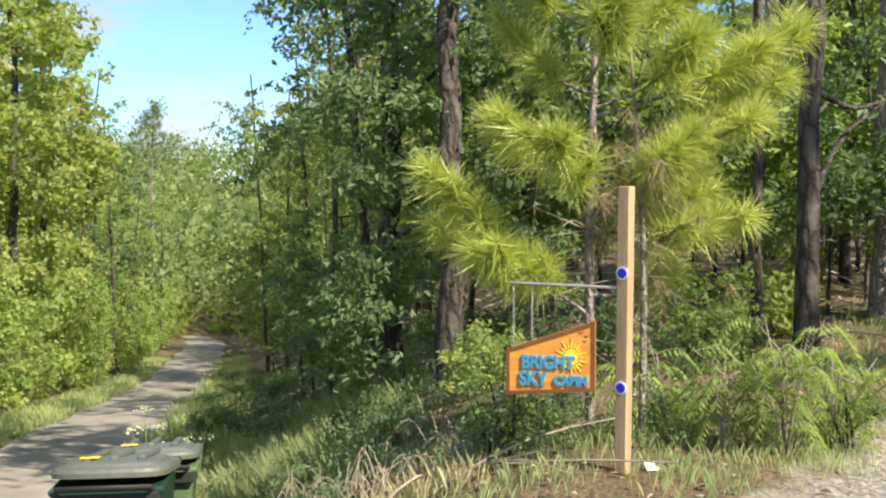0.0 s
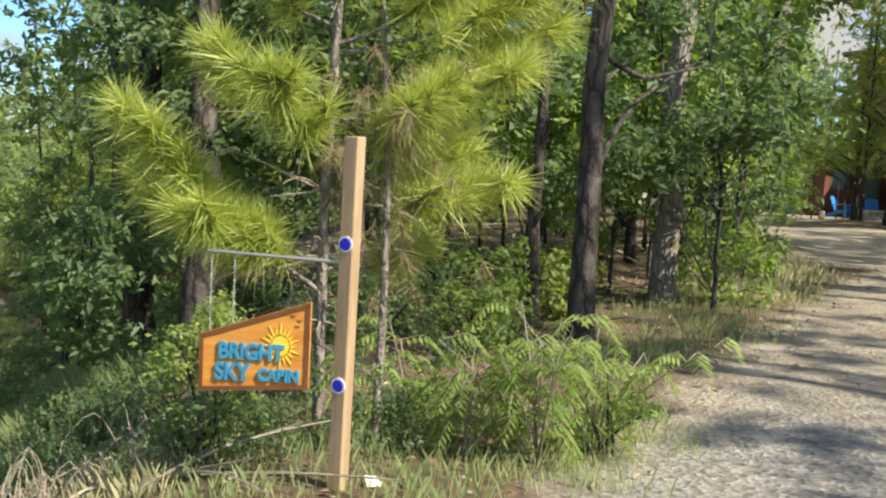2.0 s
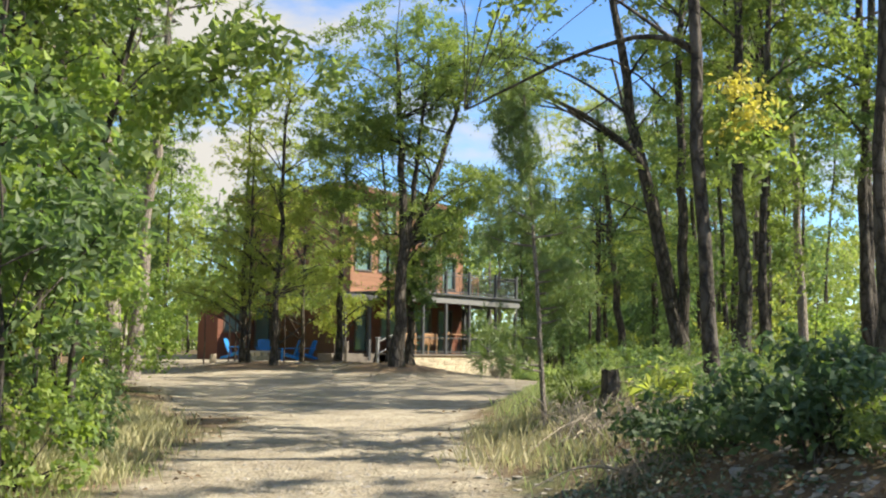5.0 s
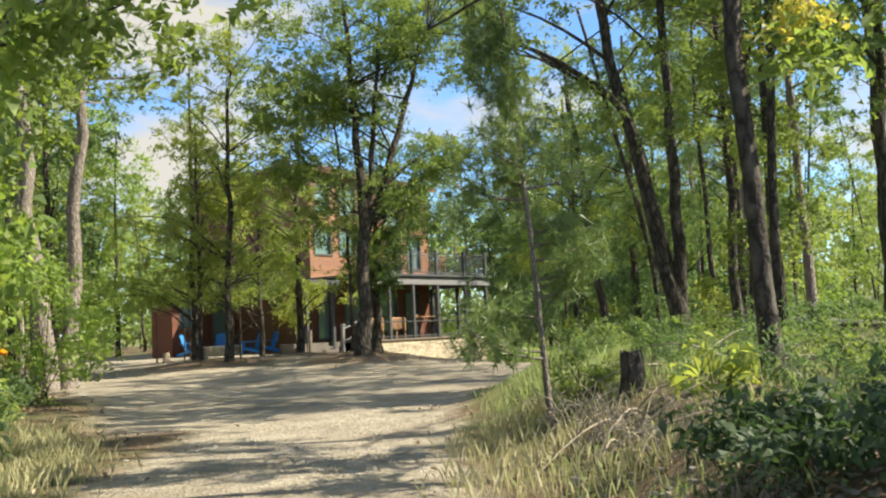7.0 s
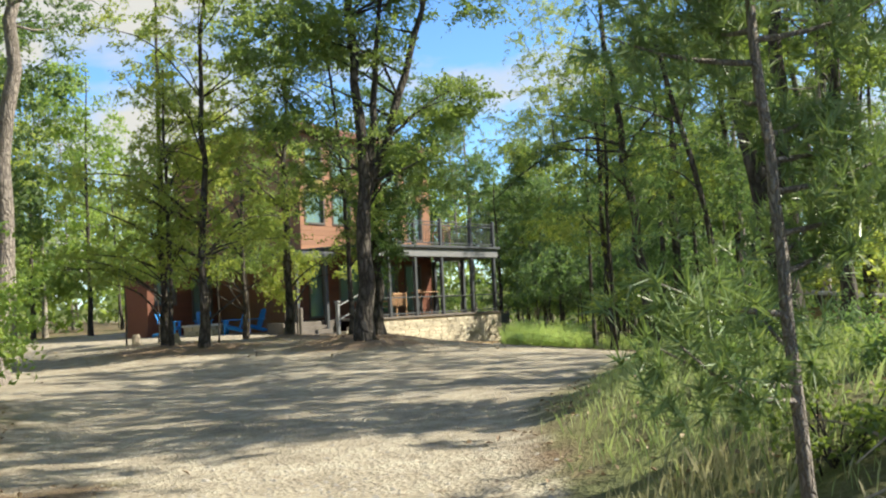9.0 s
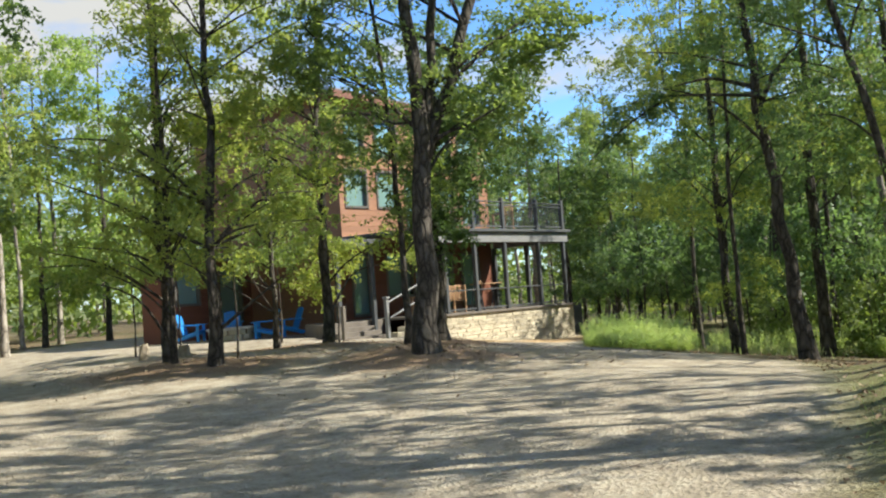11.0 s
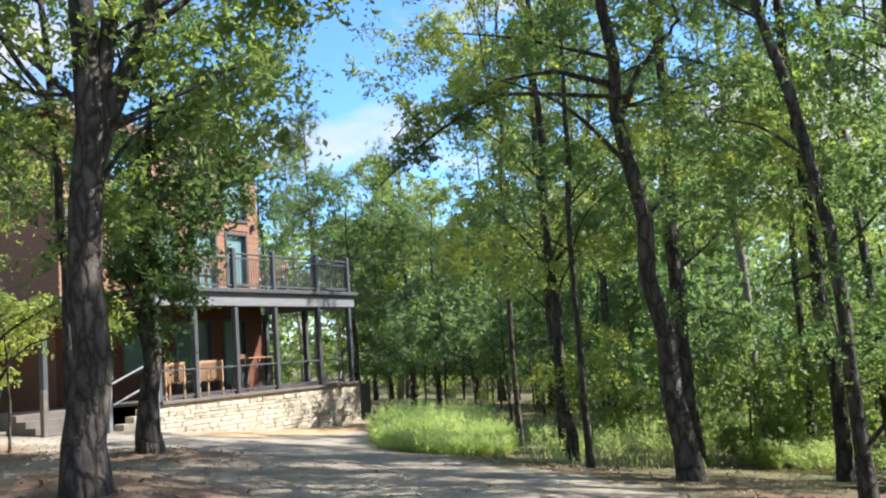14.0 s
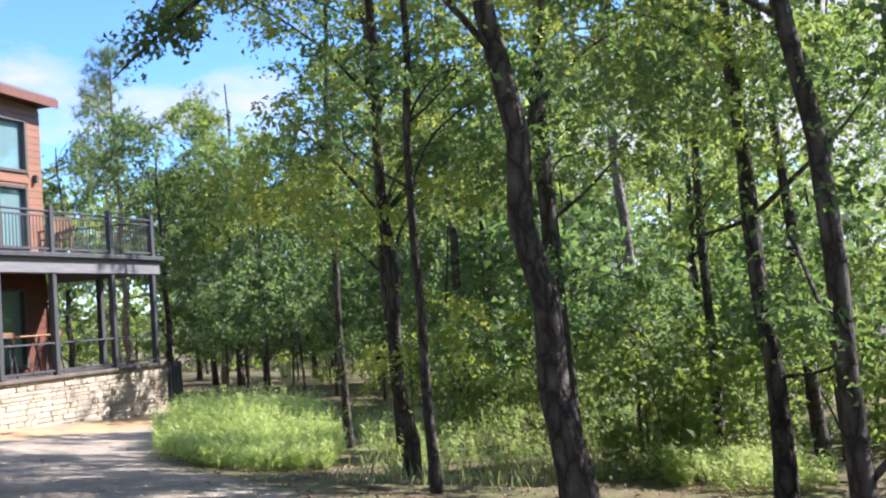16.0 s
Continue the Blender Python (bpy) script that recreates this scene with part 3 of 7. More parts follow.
def limb_arrays(stem, radii, targets, rng, sides=5):
    """Limbs that leave the stem below each target and bend up to it."""
    out = []
    for t in targets:
        z = t[2] - np.linalg.norm(t[:2] - stem[-1][:2]) * 0.2 - rng.uniform(0.5, 1.3)
        k = int(np.clip(np.searchsorted(stem[:, 2], z), 1, len(stem) - 1))
        s = stem[k]
        mid = (s + t) / 2 + np.array([0, 0, 0.12 * np.linalg.norm(t - s)]) + rng.normal(size=3) * 0.2
        p = smooth_path([s, mid, t], 7)
        r0 = min(radii[k] * 0.4, 0.014 + 0.011 * np.linalg.norm(t - s))
        out.append(tube_arrays(p, np.linspace(r0, 0.008, 7), sides))
    return out


def stem_of(points, r0, r1, n=14, flare=0.35, seed=0):
    rng = np.random.default_rng(seed)
    p = smooth_path(points, n)
    p[1:-1, :2] += rng.normal(size=(n - 2, 2)) * r0 * 0.25
    t = np.linspace(0, 1, n)
    r = r0 + (r1 - r0) * t ** 0.9
    r[0] *= 1 + flare
    r[1] *= 1 + flare * 0.25
    return p, r


def broadleaf(name, label, at, stems, blobs, leaf, bark=None, seed=1, per=55, spread_r=0.31, size=0.12, limbs=16, group="", sides=9, small=False):
    """A tree: bent tapered stems, limbs, and a crown of leaves in uneven boughs. stems: lists of points and two radii."""
    rng = np.random.default_rng(seed)
    root = empty(name, pose(*at), label, "tree", group)
    centres = clump_centres(rng, blobs)
    arr = []
    for k, (pts, r0, r1) in enumerate(stems):
        p, r = stem_of(pts, r0, r1, 14, 0.4 if k == 0 else 0.0, seed + k)
        arr.append(tube_arrays(p, r, sides, 0.06, seed + k))
        own = rng.permutation(centres[k::len(stems)])
        if limbs:
            arr += limb_arrays(p, r, own[:limbs], rng)
    v, q = join_arrays(arr)
    part("trunk", mesh_np("trunk", v, q, smooth=True), bark or MAT_BARK, root)
    part("crown", crown_mesh("crown", seed + 50, centres, per, spread_r, size, 0.55, small), leaf, root)
    return root


def pine(name, label, at, height, r0, lean, seed, group="", low=0.45, tufts=260, leaf=None, bark=None):
    """A tall pine: bare plated trunk, whorls of limbs near the top and needle tufts."""
    rng = np.random.default_rng(seed)
    root = empty(name, pose(*at), label, "tree", group)
    p, r = stem_of([(0, 0, -0.25), (lean[0] * 0.4, lean[1] * 0.4, height * 0.45), (lean[0], lean[1], height)], r0, 0.03, 18, 0.25, seed)
    arr = [tube_arrays(p, r, 10, 0.05, seed)]
    tips, ways = [], []
    for k in range(26):
        z = height * (low + (1 - low) * (k + rng.uniform()) / 26)
        s = p[int(np.clip(np.searchsorted(p[:, 2], z), 1, 17))].copy()
        s[2] = z
        a = rng.uniform(0, 2 * np.pi)
        ln = (0.5 + 2.6 * (1 - (z / height - low) / (1 - low))) * rng.uniform(0.6, 1.1)
        t = s + np.array([math.cos(a) * ln, math.sin(a) * ln, 0.25 * ln])
        arr.append(tube_arrays(smooth_path([s, (s + t) / 2 + np.array([0, 0, -0.08 * ln]), t], 6), np.linspace(0.035, 0.008, 6), 4))
        for _ in range(tufts // 26):
            f = rng.uniform(0.35, 1.0)
            q = s + (t - s) * f + rng.normal(size=3) * 0.25
            tips.append(q), ways.append((t - s) / ln * 0.4 + np.array([0, 0, 0.5]) + rng.normal(size=3) * 0.3)
    v, q = join_arrays(arr)
    part("trunk", mesh_np("trunk", v, q, smooth=True), bark or MAT_BARK_PINE, root)
    tv, tt = needle_arrays(np.array(tips), np.array(ways), 20, 0.34, 0.013, rng)
    part("crown", mesh_np("crown", tv, tris=tt), leaf or MAT_NEEDLE, root)
    return root


def bush(name, label, at, r, h, leaf, seed, clumps=22, per=45, size=0.09, group="", kind_="shrub", slim=0.42, skirt=0, stems=14):
    """A shrub: many thin stems from one foot, leaves in small sprays."""
    rng = np.random.default_rng(seed)
    root = empty(name, pose(*at), label, kind_, group)
    centres = clump_centres(rng, [(0, 0, h * 0.55, r, r, h * 0.5, clumps)])
    centres[:, 2] = np.maximum(centres[:, 2], 0.12)
    if skirt:
        low_c = rng.normal(size=(skirt, 3)) * np.array([r * 0.5, r * 0.5, 0.14]) + np.array([0, 0, 0.3])
        centres = np.concatenate([centres, low_c])
    arr = []
    for c in centres[:stems]:
        s = np.array([*rng.normal(size=2) * r * 0.12, -0.05])
        arr.append(tube_arrays(smooth_path([s, (s * 0.6 + c * 0.4) + np.array([0, 0, 0.1]), c], 5), np.linspace(0.012, 0.004, 5), 4))
    if stems:
        v, q = join_arrays(arr)
        part("woody_base", mesh_np("woody_base", v, q, smooth=True), MAT_BARK, root)
    part("foliage", crown_mesh("foliage", seed + 9, centres, per, r * 0.17 + 0.03, size, slim), leaf, root)
    return root


def place(proto, spots, seed, smin=0.85, smax=1.15):
    """Copies of a plant at spots, turned and scaled a little."""
    rng = np.random.default_rng(seed)
    for x, y in spots:
        sc = rng.uniform(smin, smax)
        copy_thing(proto, pose(x, y, lay(x, y) - 0.03, 0, 0, rng.uniform(0, 360)) @ Matrix.Diagonal((sc, sc, sc * rng.uniform(0.92, 1.1), 1)))


def near_way(x, y):
    """Distance to the line that is driven."""
    return float(line_dist(x, y, np.array([(0, -3), (0, 0), (0.85, 1.4), (1.85, 2.5), (5.2, 6.5), (9.6, 12.5), (13.3, 16.6), (20.0, 20.3)])))


def scatter(poly, gap, seed, tries=4000, keep=None):
    rng = np.random.default_rng(seed)
    poly = np.array(poly, float)
    lo, hi = poly.min(0), poly.max(0)
    got = []
    for _ in range(tries):
        x, y = rng.uniform(lo, hi)
        if inside(x, y, poly) and near_way(x, y) > 2.6 and abs(road_side(x, y)) > 2.6 and (keep is None or keep(x, y)) and all((x - a) ** 2 + (y - b) ** 2 > gap * gap for a, b in got):
            got.append((x, y))
    return got

# ---------- the house ----------
HOUSE = pose(40.9, 40.7, 0.36, 0, 1.1, 9.85)
house = empty("house", HOUSE, "three-storey cabin with orange-brown siding, dark timber porch and balcony", "house")
FRONT, LEFT = 3.4, -8.9


def hpart(name, data, mat, parent=None, label=""):
    return part(name, data, mat, parent or house, label)


def wall_panels(x0, x1, z0, z1, holes, y0, y1):
    """A wall along x with openings right through it."""
    bm = bmesh.new()
    xs = sorted({x0, x1, *[h[0] for h in holes], *[h[1] for h in holes]})
    for a, b in zip(xs[:-1], xs[1:]):
        cut = sorted((h[2], h[3]) for h in holes if h[0] < (a + b) / 2 < h[1])
        z = z0
        for lo, hi in cut:
            if lo - z > 0.001:
                add_box(bm, (a, y0, z), (b, y1, lo))
            z = hi
        if z1 - z > 0.001:
            add_box(bm, (a, y0, z), (b, y1, z1))
    return bm


# openings: left, right, bottom, top
WINDOWS = [(-2.1, -0.9, 5.45, 6.85), (-3.75, -2.55, 5.45, 6.85), (-6.95, -5.75, 5.75, 7.05), (-8.5, -7.55, 5.75, 7.05),
           (-2.0, -0.95, 3.35, 5.0), (-3.6, -2.5, 3.1, 5.0), (-5.4, -4.3, 3.1, 5.0), (-6.95, -5.85, 3.9, 5.2), (-8.6, -7.5, 3.9, 5.2)]
LOWER = [(-2.3, -1.2, 0.15, 2.2), (-4.6, -2.9, 0.15, 2.2), (-6.7, -5.3, 0.7, 2.2), (-8.5, -7.6, 0.12, 2.25)]
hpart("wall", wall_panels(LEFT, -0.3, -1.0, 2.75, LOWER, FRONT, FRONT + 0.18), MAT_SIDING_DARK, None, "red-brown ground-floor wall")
hpart("wall", wall_panels(LEFT, -0.3, 2.75, 7.35, WINDOWS, FRONT, FRONT + 0.18), MAT_SIDING, None, "orange-brown upper wall")
bm = bmesh.new()
add_box(bm, (-0.48, FRONT + 0.18, -1.0), (-0.3, 11.0, 7.35)), add_box(bm, (LEFT, FRONT + 0.18, -1.0), (LEFT + 0.18, 11.0, 7.9)), add_box(bm, (LEFT + 0.18, 10.8, -1.0), (-0.48, 11.0, 7.6))
hpart("wall", bm, MAT_SIDING)
bm = bmesh.new()
for z in (0.0, 2.8, 5.3):
    add_box(bm, (LEFT + 0.18, FRONT + 0.18, z), (-0.48, 10.8, z + 0.1))
add_box(bm, (-4.5, 6.0, 0.1), (-4.3, 10.8, 7.3))
hpart("floor", bm, MAT_DECK)
# roof slab, higher towards the back left
bm = bmesh.new()
vs = add_box(bm, (LEFT - 0.6, FRONT - 0.42, 7.46), (0.0, 11.6, 7.62), 0.02)
for v in vs:
    v.co.z += 0.035 * (-0.3 - v.co.x)
roof = hpart("roof", bm, MAT_ROOF, None, "grey metal roof")
bm = bmesh.new()
vs = add_box(bm, (LEFT - 0.56, FRONT - 0.38, 7.36), (-0.03, 11.5, 7.457))
for v in vs:
    v.co.z += 0.035 * (-0.3 - v.co.x)
part("soffit", bm, MAT_SOFFIT, roof, "red-brown boarded soffit")
bm = bmesh.new()
vs = add_box(bm, (LEFT - 0.62, FRONT - 0.45, 7.3), (0.02, FRONT - 0.422, 7.54))
for v in vs:
    v.co.z += 0.035 * (-0.3 - v.co.x)
part("fascia", bm, MAT_SOFFIT, roof)
bm = bmesh.new()
vs = add_box(bm, (LEFT, FRONT, 7.35), (-0.3, FRONT + 0.18, 7.42))
for v in vs:
    if v.co.z > 7.4:
        v.co.z += 0.035 * (-0.3 - v.co.x) - 0.08
hpart("wall", bm, MAT_SIDING)


def window(parent, a, b, lo, hi, y, name="window"):
    root = hpart(name, box((a + 0.02, y + 0.1, lo + 0.02), (b - 0.02, y + 0.115, hi - 0.02)), MAT_GLASS, parent, "window pane with the sky's reflection tinted in")
    bm = bmesh.new()
    w = 0.04
    for lo_, hi_ in (((a - 0.05, y - 0.05, lo - 0.05), (a + w, y + 0.13, hi + 0.05)), ((b - w, y - 0.05, lo - 0.05), (b + 0.05, y + 0.13, hi + 0.05)), ((a + w, y - 0.05, lo - 0.05), (b - w, y + 0.13, lo + w)), ((a + w, y - 0.05, hi - w), (b - w, y + 0.13, hi + 0.05))):
        add_box(bm, lo_, hi_, 0.008)
    part("frame", bm, MAT_FRAME, root, "dark window frame")
    return root


for a, b, lo, hi in WINDOWS:
    window(house, a, b, lo, hi, FRONT)
for k, (a, b, lo, hi) in enumerate(LOWER):
    d = window(house, a, b, lo, hi, FRONT, "door" if lo < 0.2 else "window")
    if lo < 0.2:
        part("handle", box((a + 0.12, FRONT - 0.03, 1.05), (a + 0.15, FRONT + 0.09, 1.25), 0.008), MAT_CHAIN, d)
# wall lamps between the two rows of windows
for x in (-2.28, -0.62, -5.6):
    hpart("wall_lamp", box((x - 0.05, FRONT - 0.16, 5.16), (x + 0.05, FRONT - 0.012, 5.38), 0.02), MAT_FRAME, None, "small dark wall lamp")

# porch: floor, posts, beam, balcony
hpart("porch_floor", box((-9.0, -0.12, -0.08), (0.22, FRONT, 0.0), 0.01), MAT_DECK)
BAYS = (-0.24, -1.97, -4.15, -5.95, -7.62, -9.0)
for x in BAYS:
    hpart("porch_post", box((x - 0.07, -0.07, 0.0), (x + 0.07, 0.07, 2.36), 0.012), MAT_STEEL)
for x, y in ((-0.22, FRONT - 0.1), (-0.22, 1.7)):
    hpart("porch_post", box((x - 0.08, y - 0.08, 0.0), (x + 0.08, y + 0.08, 2.36), 0.012), MAT_STEEL)
bm = bmesh.new()
add_box(bm, (-9.1, -0.1, 2.36), (0.0, 0.1, 2.72), 0.012), add_box(bm, (-0.12, 0.1, 2.36), (0.0, FRONT, 2.72), 0.012)
hpart("beam", bm, MAT_FASCIA, None, "weathered grey deck beam")
hpart("balcony_floor", box((-9.15, -0.22, 2.724), (0.06, FRONT - 0.004, 2.83), 0.01), MAT_STEEL)
bm = bmesh.new()
for k in range(22):
    add_box(bm, (-9.0, 0.12 + k * 0.148, 2.64), (-0.13, 0.255 + k * 0.148, 2.66))
hpart("porch_ceiling", bm, MAT_SOFFIT, None, "red-brown boarded porch ceiling")


bar_bm = box((-0.5, -0.5, -0.5), (0.5, 0.5, 0.5))
BAR = bpy.data.meshes.new("baluster")
bar_bm.to_mesh(BAR), bar_bm.free()
BAR.materials.append(MAT_STEEL)


def baluster(parent, x, y, z0, z1):
    ob = new("baluster", BAR)
    ob.parent, ob.matrix_basis = parent, pose(x, y, (z0 + z1) / 2) @ Matrix.Diagonal((0.013, 0.013, z1 - z0, 1))


def railing(parent, x0, x1, z0, top, posts, post_top, y=0.0, gap=0.11, label="dark railing with thin balusters"):
    r = hpart("railing", box((x0, y - 0.045, z0 + top - 0.04), (x1, y + 0.045, z0 + top), 0.008), MAT_STEEL, parent, label)
    part("bottom_rail", box((x0, y - 0.025, z0 + 0.08), (x1, y + 0.025, z0 + 0.13)), MAT_STEEL, r)
    if gap < 1:
        part("middle_rail", box((x0, y - 0.02, z0 + top - 0.16), (x1, y + 0.02, z0 + top - 0.12)), MAT_STEEL, r)
    x = x0 + gap
    while x < x1 - 0.03:
        baluster(r, x, y, z0 + 0.13, z0 + top - 0.16)
        x += gap
    for p in posts:
        part("rail_post", box((p - 0.07, y - 0.07, z0), (p + 0.07, y + 0.07, z0 + post_top), 0.012), MAT_STEEL, r)
    return r


railing(house, -9.1, -0.1, 2.83, 1.0, (-0.2, -1.97, -4.15, -5.95, -7.62, -9.0), 1.13)
railing(house, -8.9, -0.22, 0.0, 0.76, (), 0, 0.0, 20.0, "open dark timber porch rail")
for k, y0 in enumerate((0.1, 1.75)):
    side = hpart("railing", box((-0.145, y0, 3.79), (-0.055, y0 + 1.55, 3.83), 0.008), MAT_STEEL)
    for j in range(14):
        baluster(side, -0.1, y0 + 0.07 + j * 0.11, 2.83, 3.79)
    hpart("railing", box((-0.265, y0, 0.72), (-0.175, y0 + 1.55, 0.76), 0.008), MAT_STEEL)

# stone retaining wall with its stones
base_wall = hpart("foundation", box((-9.05, 0.02, -1.7), (0.1, 0.3, -0.081)), MAT_MORTAR, None, "tan ledge-stone retaining wall")
part("return_wall", box((-0.15, 0.3, -1.7), (0.1, FRONT, -0.081)), MAT_MORTAR, base_wall)
rng = np.random.default_rng(5)
stone_meshes = []
for k in range(7):
    bm = bmesh.new()
    add_box(bm, (-0.5, -0.5, -0.5), (0.5, 0.5, 0.5), 0.09)
    for v in bm.verts:
        v.co += Vector(rng.normal(size=3) * 0.035)
    sm = bpy.data.meshes.new("stone")
    bm.to_mesh(sm), bm.free()
    sm.materials.append(MAT_STONE)
    stone_meshes.append(sm)


def stones(parent, along0, along1, z0, z1, put):
    z = z0
    while z < z1 - 0.03:
        h = min(rng.uniform(0.055, 0.13), z1 - z)
        a = along0 + rng.uniform(-0.1, 0)
        while a < along1:
            w = min(rng.uniform(0.16, 0.52), along1 - a + 0.02)
            ob = new("stone", stone_meshes[rng.integers(7)])
            ob.parent = parent
            ob.matrix_basis = put(a + w / 2, z + h / 2, rng.uniform(0.07, 0.11)) @ Matrix.Diagonal((w - 0.012, rng.uniform(0.07, 0.12), h - 0.01, 1))
            a += w
        z += h


stones(base_wall, -9.05, 0.13, -1.3, -0.085, lambda a, z, d: pose(a, 0.0, z))

# entry steps beside the stone wall, with a handrail that climbs to the porch
steps = hpart("stairs", box((-10.9, 1.6, -0.62), (-9.06, FRONT, -0.02), 0.01), MAT_DECK, None, "dark timber entry stairs with grey handrail")
for k in range(4):
    part("step", box((-12.3 + 0.02, 0.25 + k * 0.3, -0.62), (-10.3, 0.25 + k * 0.3 + 0.34, -0.46 + k * 0.145), 0.008), MAT_DECK, steps)
for x, y, z1 in ((-10.75, -0.1, 0.62), (-9.2, -0.1, 1.0), (-12.35, 0.2, 0.5)):
    part("newel_post", box((x - 0.06, y - 0.06, -0.75), (x + 0.06, y + 0.06, z1), 0.01), MAT_FASCIA if x > -12 else MAT_DECK, steps)
part("post_cap", box((-10.84, -0.19, 0.62), (-10.66, -0.01, 0.7), 0.015), MAT_FASCIA, steps, "pale post cap")
for dz in (0.0, -0.5):
    part("handrail", tube_mesh("handrail", [(-10.72, -0.1, 0.5 + dz), (-9.2, -0.1, 1.02 + dz)], [0.028, 0.028], 6), MAT_FASCIA, steps)
for k in range(4):
    part("side_step", box((-10.6 + k * 0.34, -0.05, -0.75), (-10.6 + (k + 1) * 0.34, 0.24, -0.58 + k * 0.15), 0.01), MAT_STONE, steps)

# siding boards of the tower front
plank_me = {}


def plank_data(mat):
    if mat not in plank_me:
        bm = box((-0.5, -0.5, -0.5), (0.5, 0.5, 0.5), 0.03)
        pm = bpy.data.meshes.new("plank")
        bm.to_mesh(pm), bm.free()
        pm.materials.append(mat)
        plank_me[mat] = pm
    return plank_me[mat]


def boards(x0, x1, z0, z1, holes, y, mat, step=0.19):
    z = z0
    while z + step <= z1 + 1e-6:
        cuts = sorted((h[0] - 0.065, h[1] + 0.065) for h in holes if h[2] - 0.065 < z + step / 2 < h[3] + 0.065)
        x = x0
        for a, b in cuts + [(x1, x1)]:
            if a - x > 0.05:
                ob = new("plank", plank_data(mat))
                ob.parent = house
                ob.matrix_basis = pose((x + a) / 2, y - 0.012, z + step / 2, -2.0) @ Matrix.Diagonal((a - x - 0.004, 0.026, step - 0.007, 1))
            x = b
        z += step


# low wing to the left of the tower, set back
WY = 8.2
WING = [(-10.4, -9.4, 0.2, 2.1), (-12.3, -11.3, 0.9, 2.0)]
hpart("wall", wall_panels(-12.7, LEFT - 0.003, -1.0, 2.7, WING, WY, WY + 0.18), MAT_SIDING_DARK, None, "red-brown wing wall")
bm = bmesh.new()
add_box(bm, (-12.7, WY + 0.18, -1.0), (-12.52, 9.6, 2.7)), add_box(bm, (-12.52, 9.4, -1.0), (LEFT - 0.003, 9.6, 2.7)), add_box(bm, (-12.52, WY + 0.18, -0.4), (LEFT - 0.003, 9.4, -0.3))
hpart("wall", bm, MAT_SIDING_DARK)
for a, b, lo, hi in WING:
    window(house, a, b, lo, hi, WY)
bm = bmesh.new()
vs = add_box(bm, (-13.0, WY - 0.4, 2.7), (LEFT - 0.7, 9.9, 2.85), 0.01)
for v in vs:
    v.co.z += 0.1 * (v.co.y - WY)
wing_roof = hpart("roof", bm, MAT_ROOF, None, "low grey metal wing roof")
part("fascia", box((-13.02, WY - 0.45, 2.4), (LEFT - 0.7, WY - 0.41, 2.78)), MAT_SOFFIT, wing_roof, "red-brown fascia board")
boards(-12.7, LEFT - 0.003, 0.0, 2.4, WING, WY, MAT_SIDING_DARK)
# grey canopy over the entry
canopy = hpart("entry_canopy", box((-11.4, 1.3, 2.36), (-9.16, WY - 0.6, 2.6), 0.012), MAT_STEEL, None, "charcoal entry canopy")
for x in (-11.2, -9.6):
    part("canopy_post", box((x - 0.07, 1.4, -0.6), (x + 0.07, 1.54, 2.36), 0.01), MAT_STEEL, canopy)

boards(LEFT, -0.3, 2.84, 7.3, WINDOWS, FRONT, MAT_SIDING)
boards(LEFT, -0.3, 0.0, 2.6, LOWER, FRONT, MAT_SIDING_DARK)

# fence panel and dark yard box past the corner of the stone wall
def hworld(x, y, z, turn=0.0):
    return HOUSE @ pose(x, y, z, 0, 0, turn)


fence = empty("fence", hworld(0.25, 0.6, 0), "short dark timber fence beside the stone wall", "fence")
for k in range(10):
    part("board", box((k * 0.16, 0, -1.6), (k * 0.16 + 0.145, 0.03, -0.12 - 0.01 * (k % 3)), 0.006), MAT_STEEL, fence)
for x in (0.0, 0.78, 1.56):
    part("post", box((x - 0.05, 0.03, -1.7), (x + 0.05, 0.13, -0.05), 0.008), MAT_STEEL, fence)


# ---------- porch furniture ----------
def garden_seat(m, wide, name="garden_bench", label="slatted teak garden bench on the porch"):
    root = empty(name, m, label, "bench")
    for x in (-wide / 2, wide / 2 - 0.06):
        for y in (0.0, 0.5):
            part("leg", box((x, y, 0), (x + 0.06, y + 0.06, 0.9 if y else 0.6), 0.006), MAT_WOOD_CHAIR, root)
        part("armrest", box((x - 0.01, -0.03, 0.6), (x + 0.07, 0.5, 0.64), 0.008), MAT_WOOD_CHAIR, root)
    for k in range(5):
        part("seat_slat", box((-wide / 2, 0.02 + k * 0.1, 0.4), (wide / 2, 0.1 + k * 0.1, 0.425), 0.005), MAT_WOOD_CHAIR, root)
    part("top_rail", box((-wide / 2, 0.52, 0.86), (wide / 2, 0.56, 0.94), 0.008), MAT_WOOD_CHAIR, root)
    k = -wide / 2 + 0.1
    while k < wide / 2 - 0.08:
        part("back_slat", box((k, 0.53, 0.45), (k + 0.045, 0.55, 0.86), 0.004), MAT_WOOD_CHAIR, root)
        k += 0.085
    return root


garden_seat(hworld(-6.55, 0.55, 0.0, 180) @ pose(0, -0.4, 0), 1.0)
garden_seat(hworld(-7.95, 0.55, 0.0, 180) @ pose(0, -0.4, 0), 0.75, "garden_chair", "slatted teak garden chair on the porch")


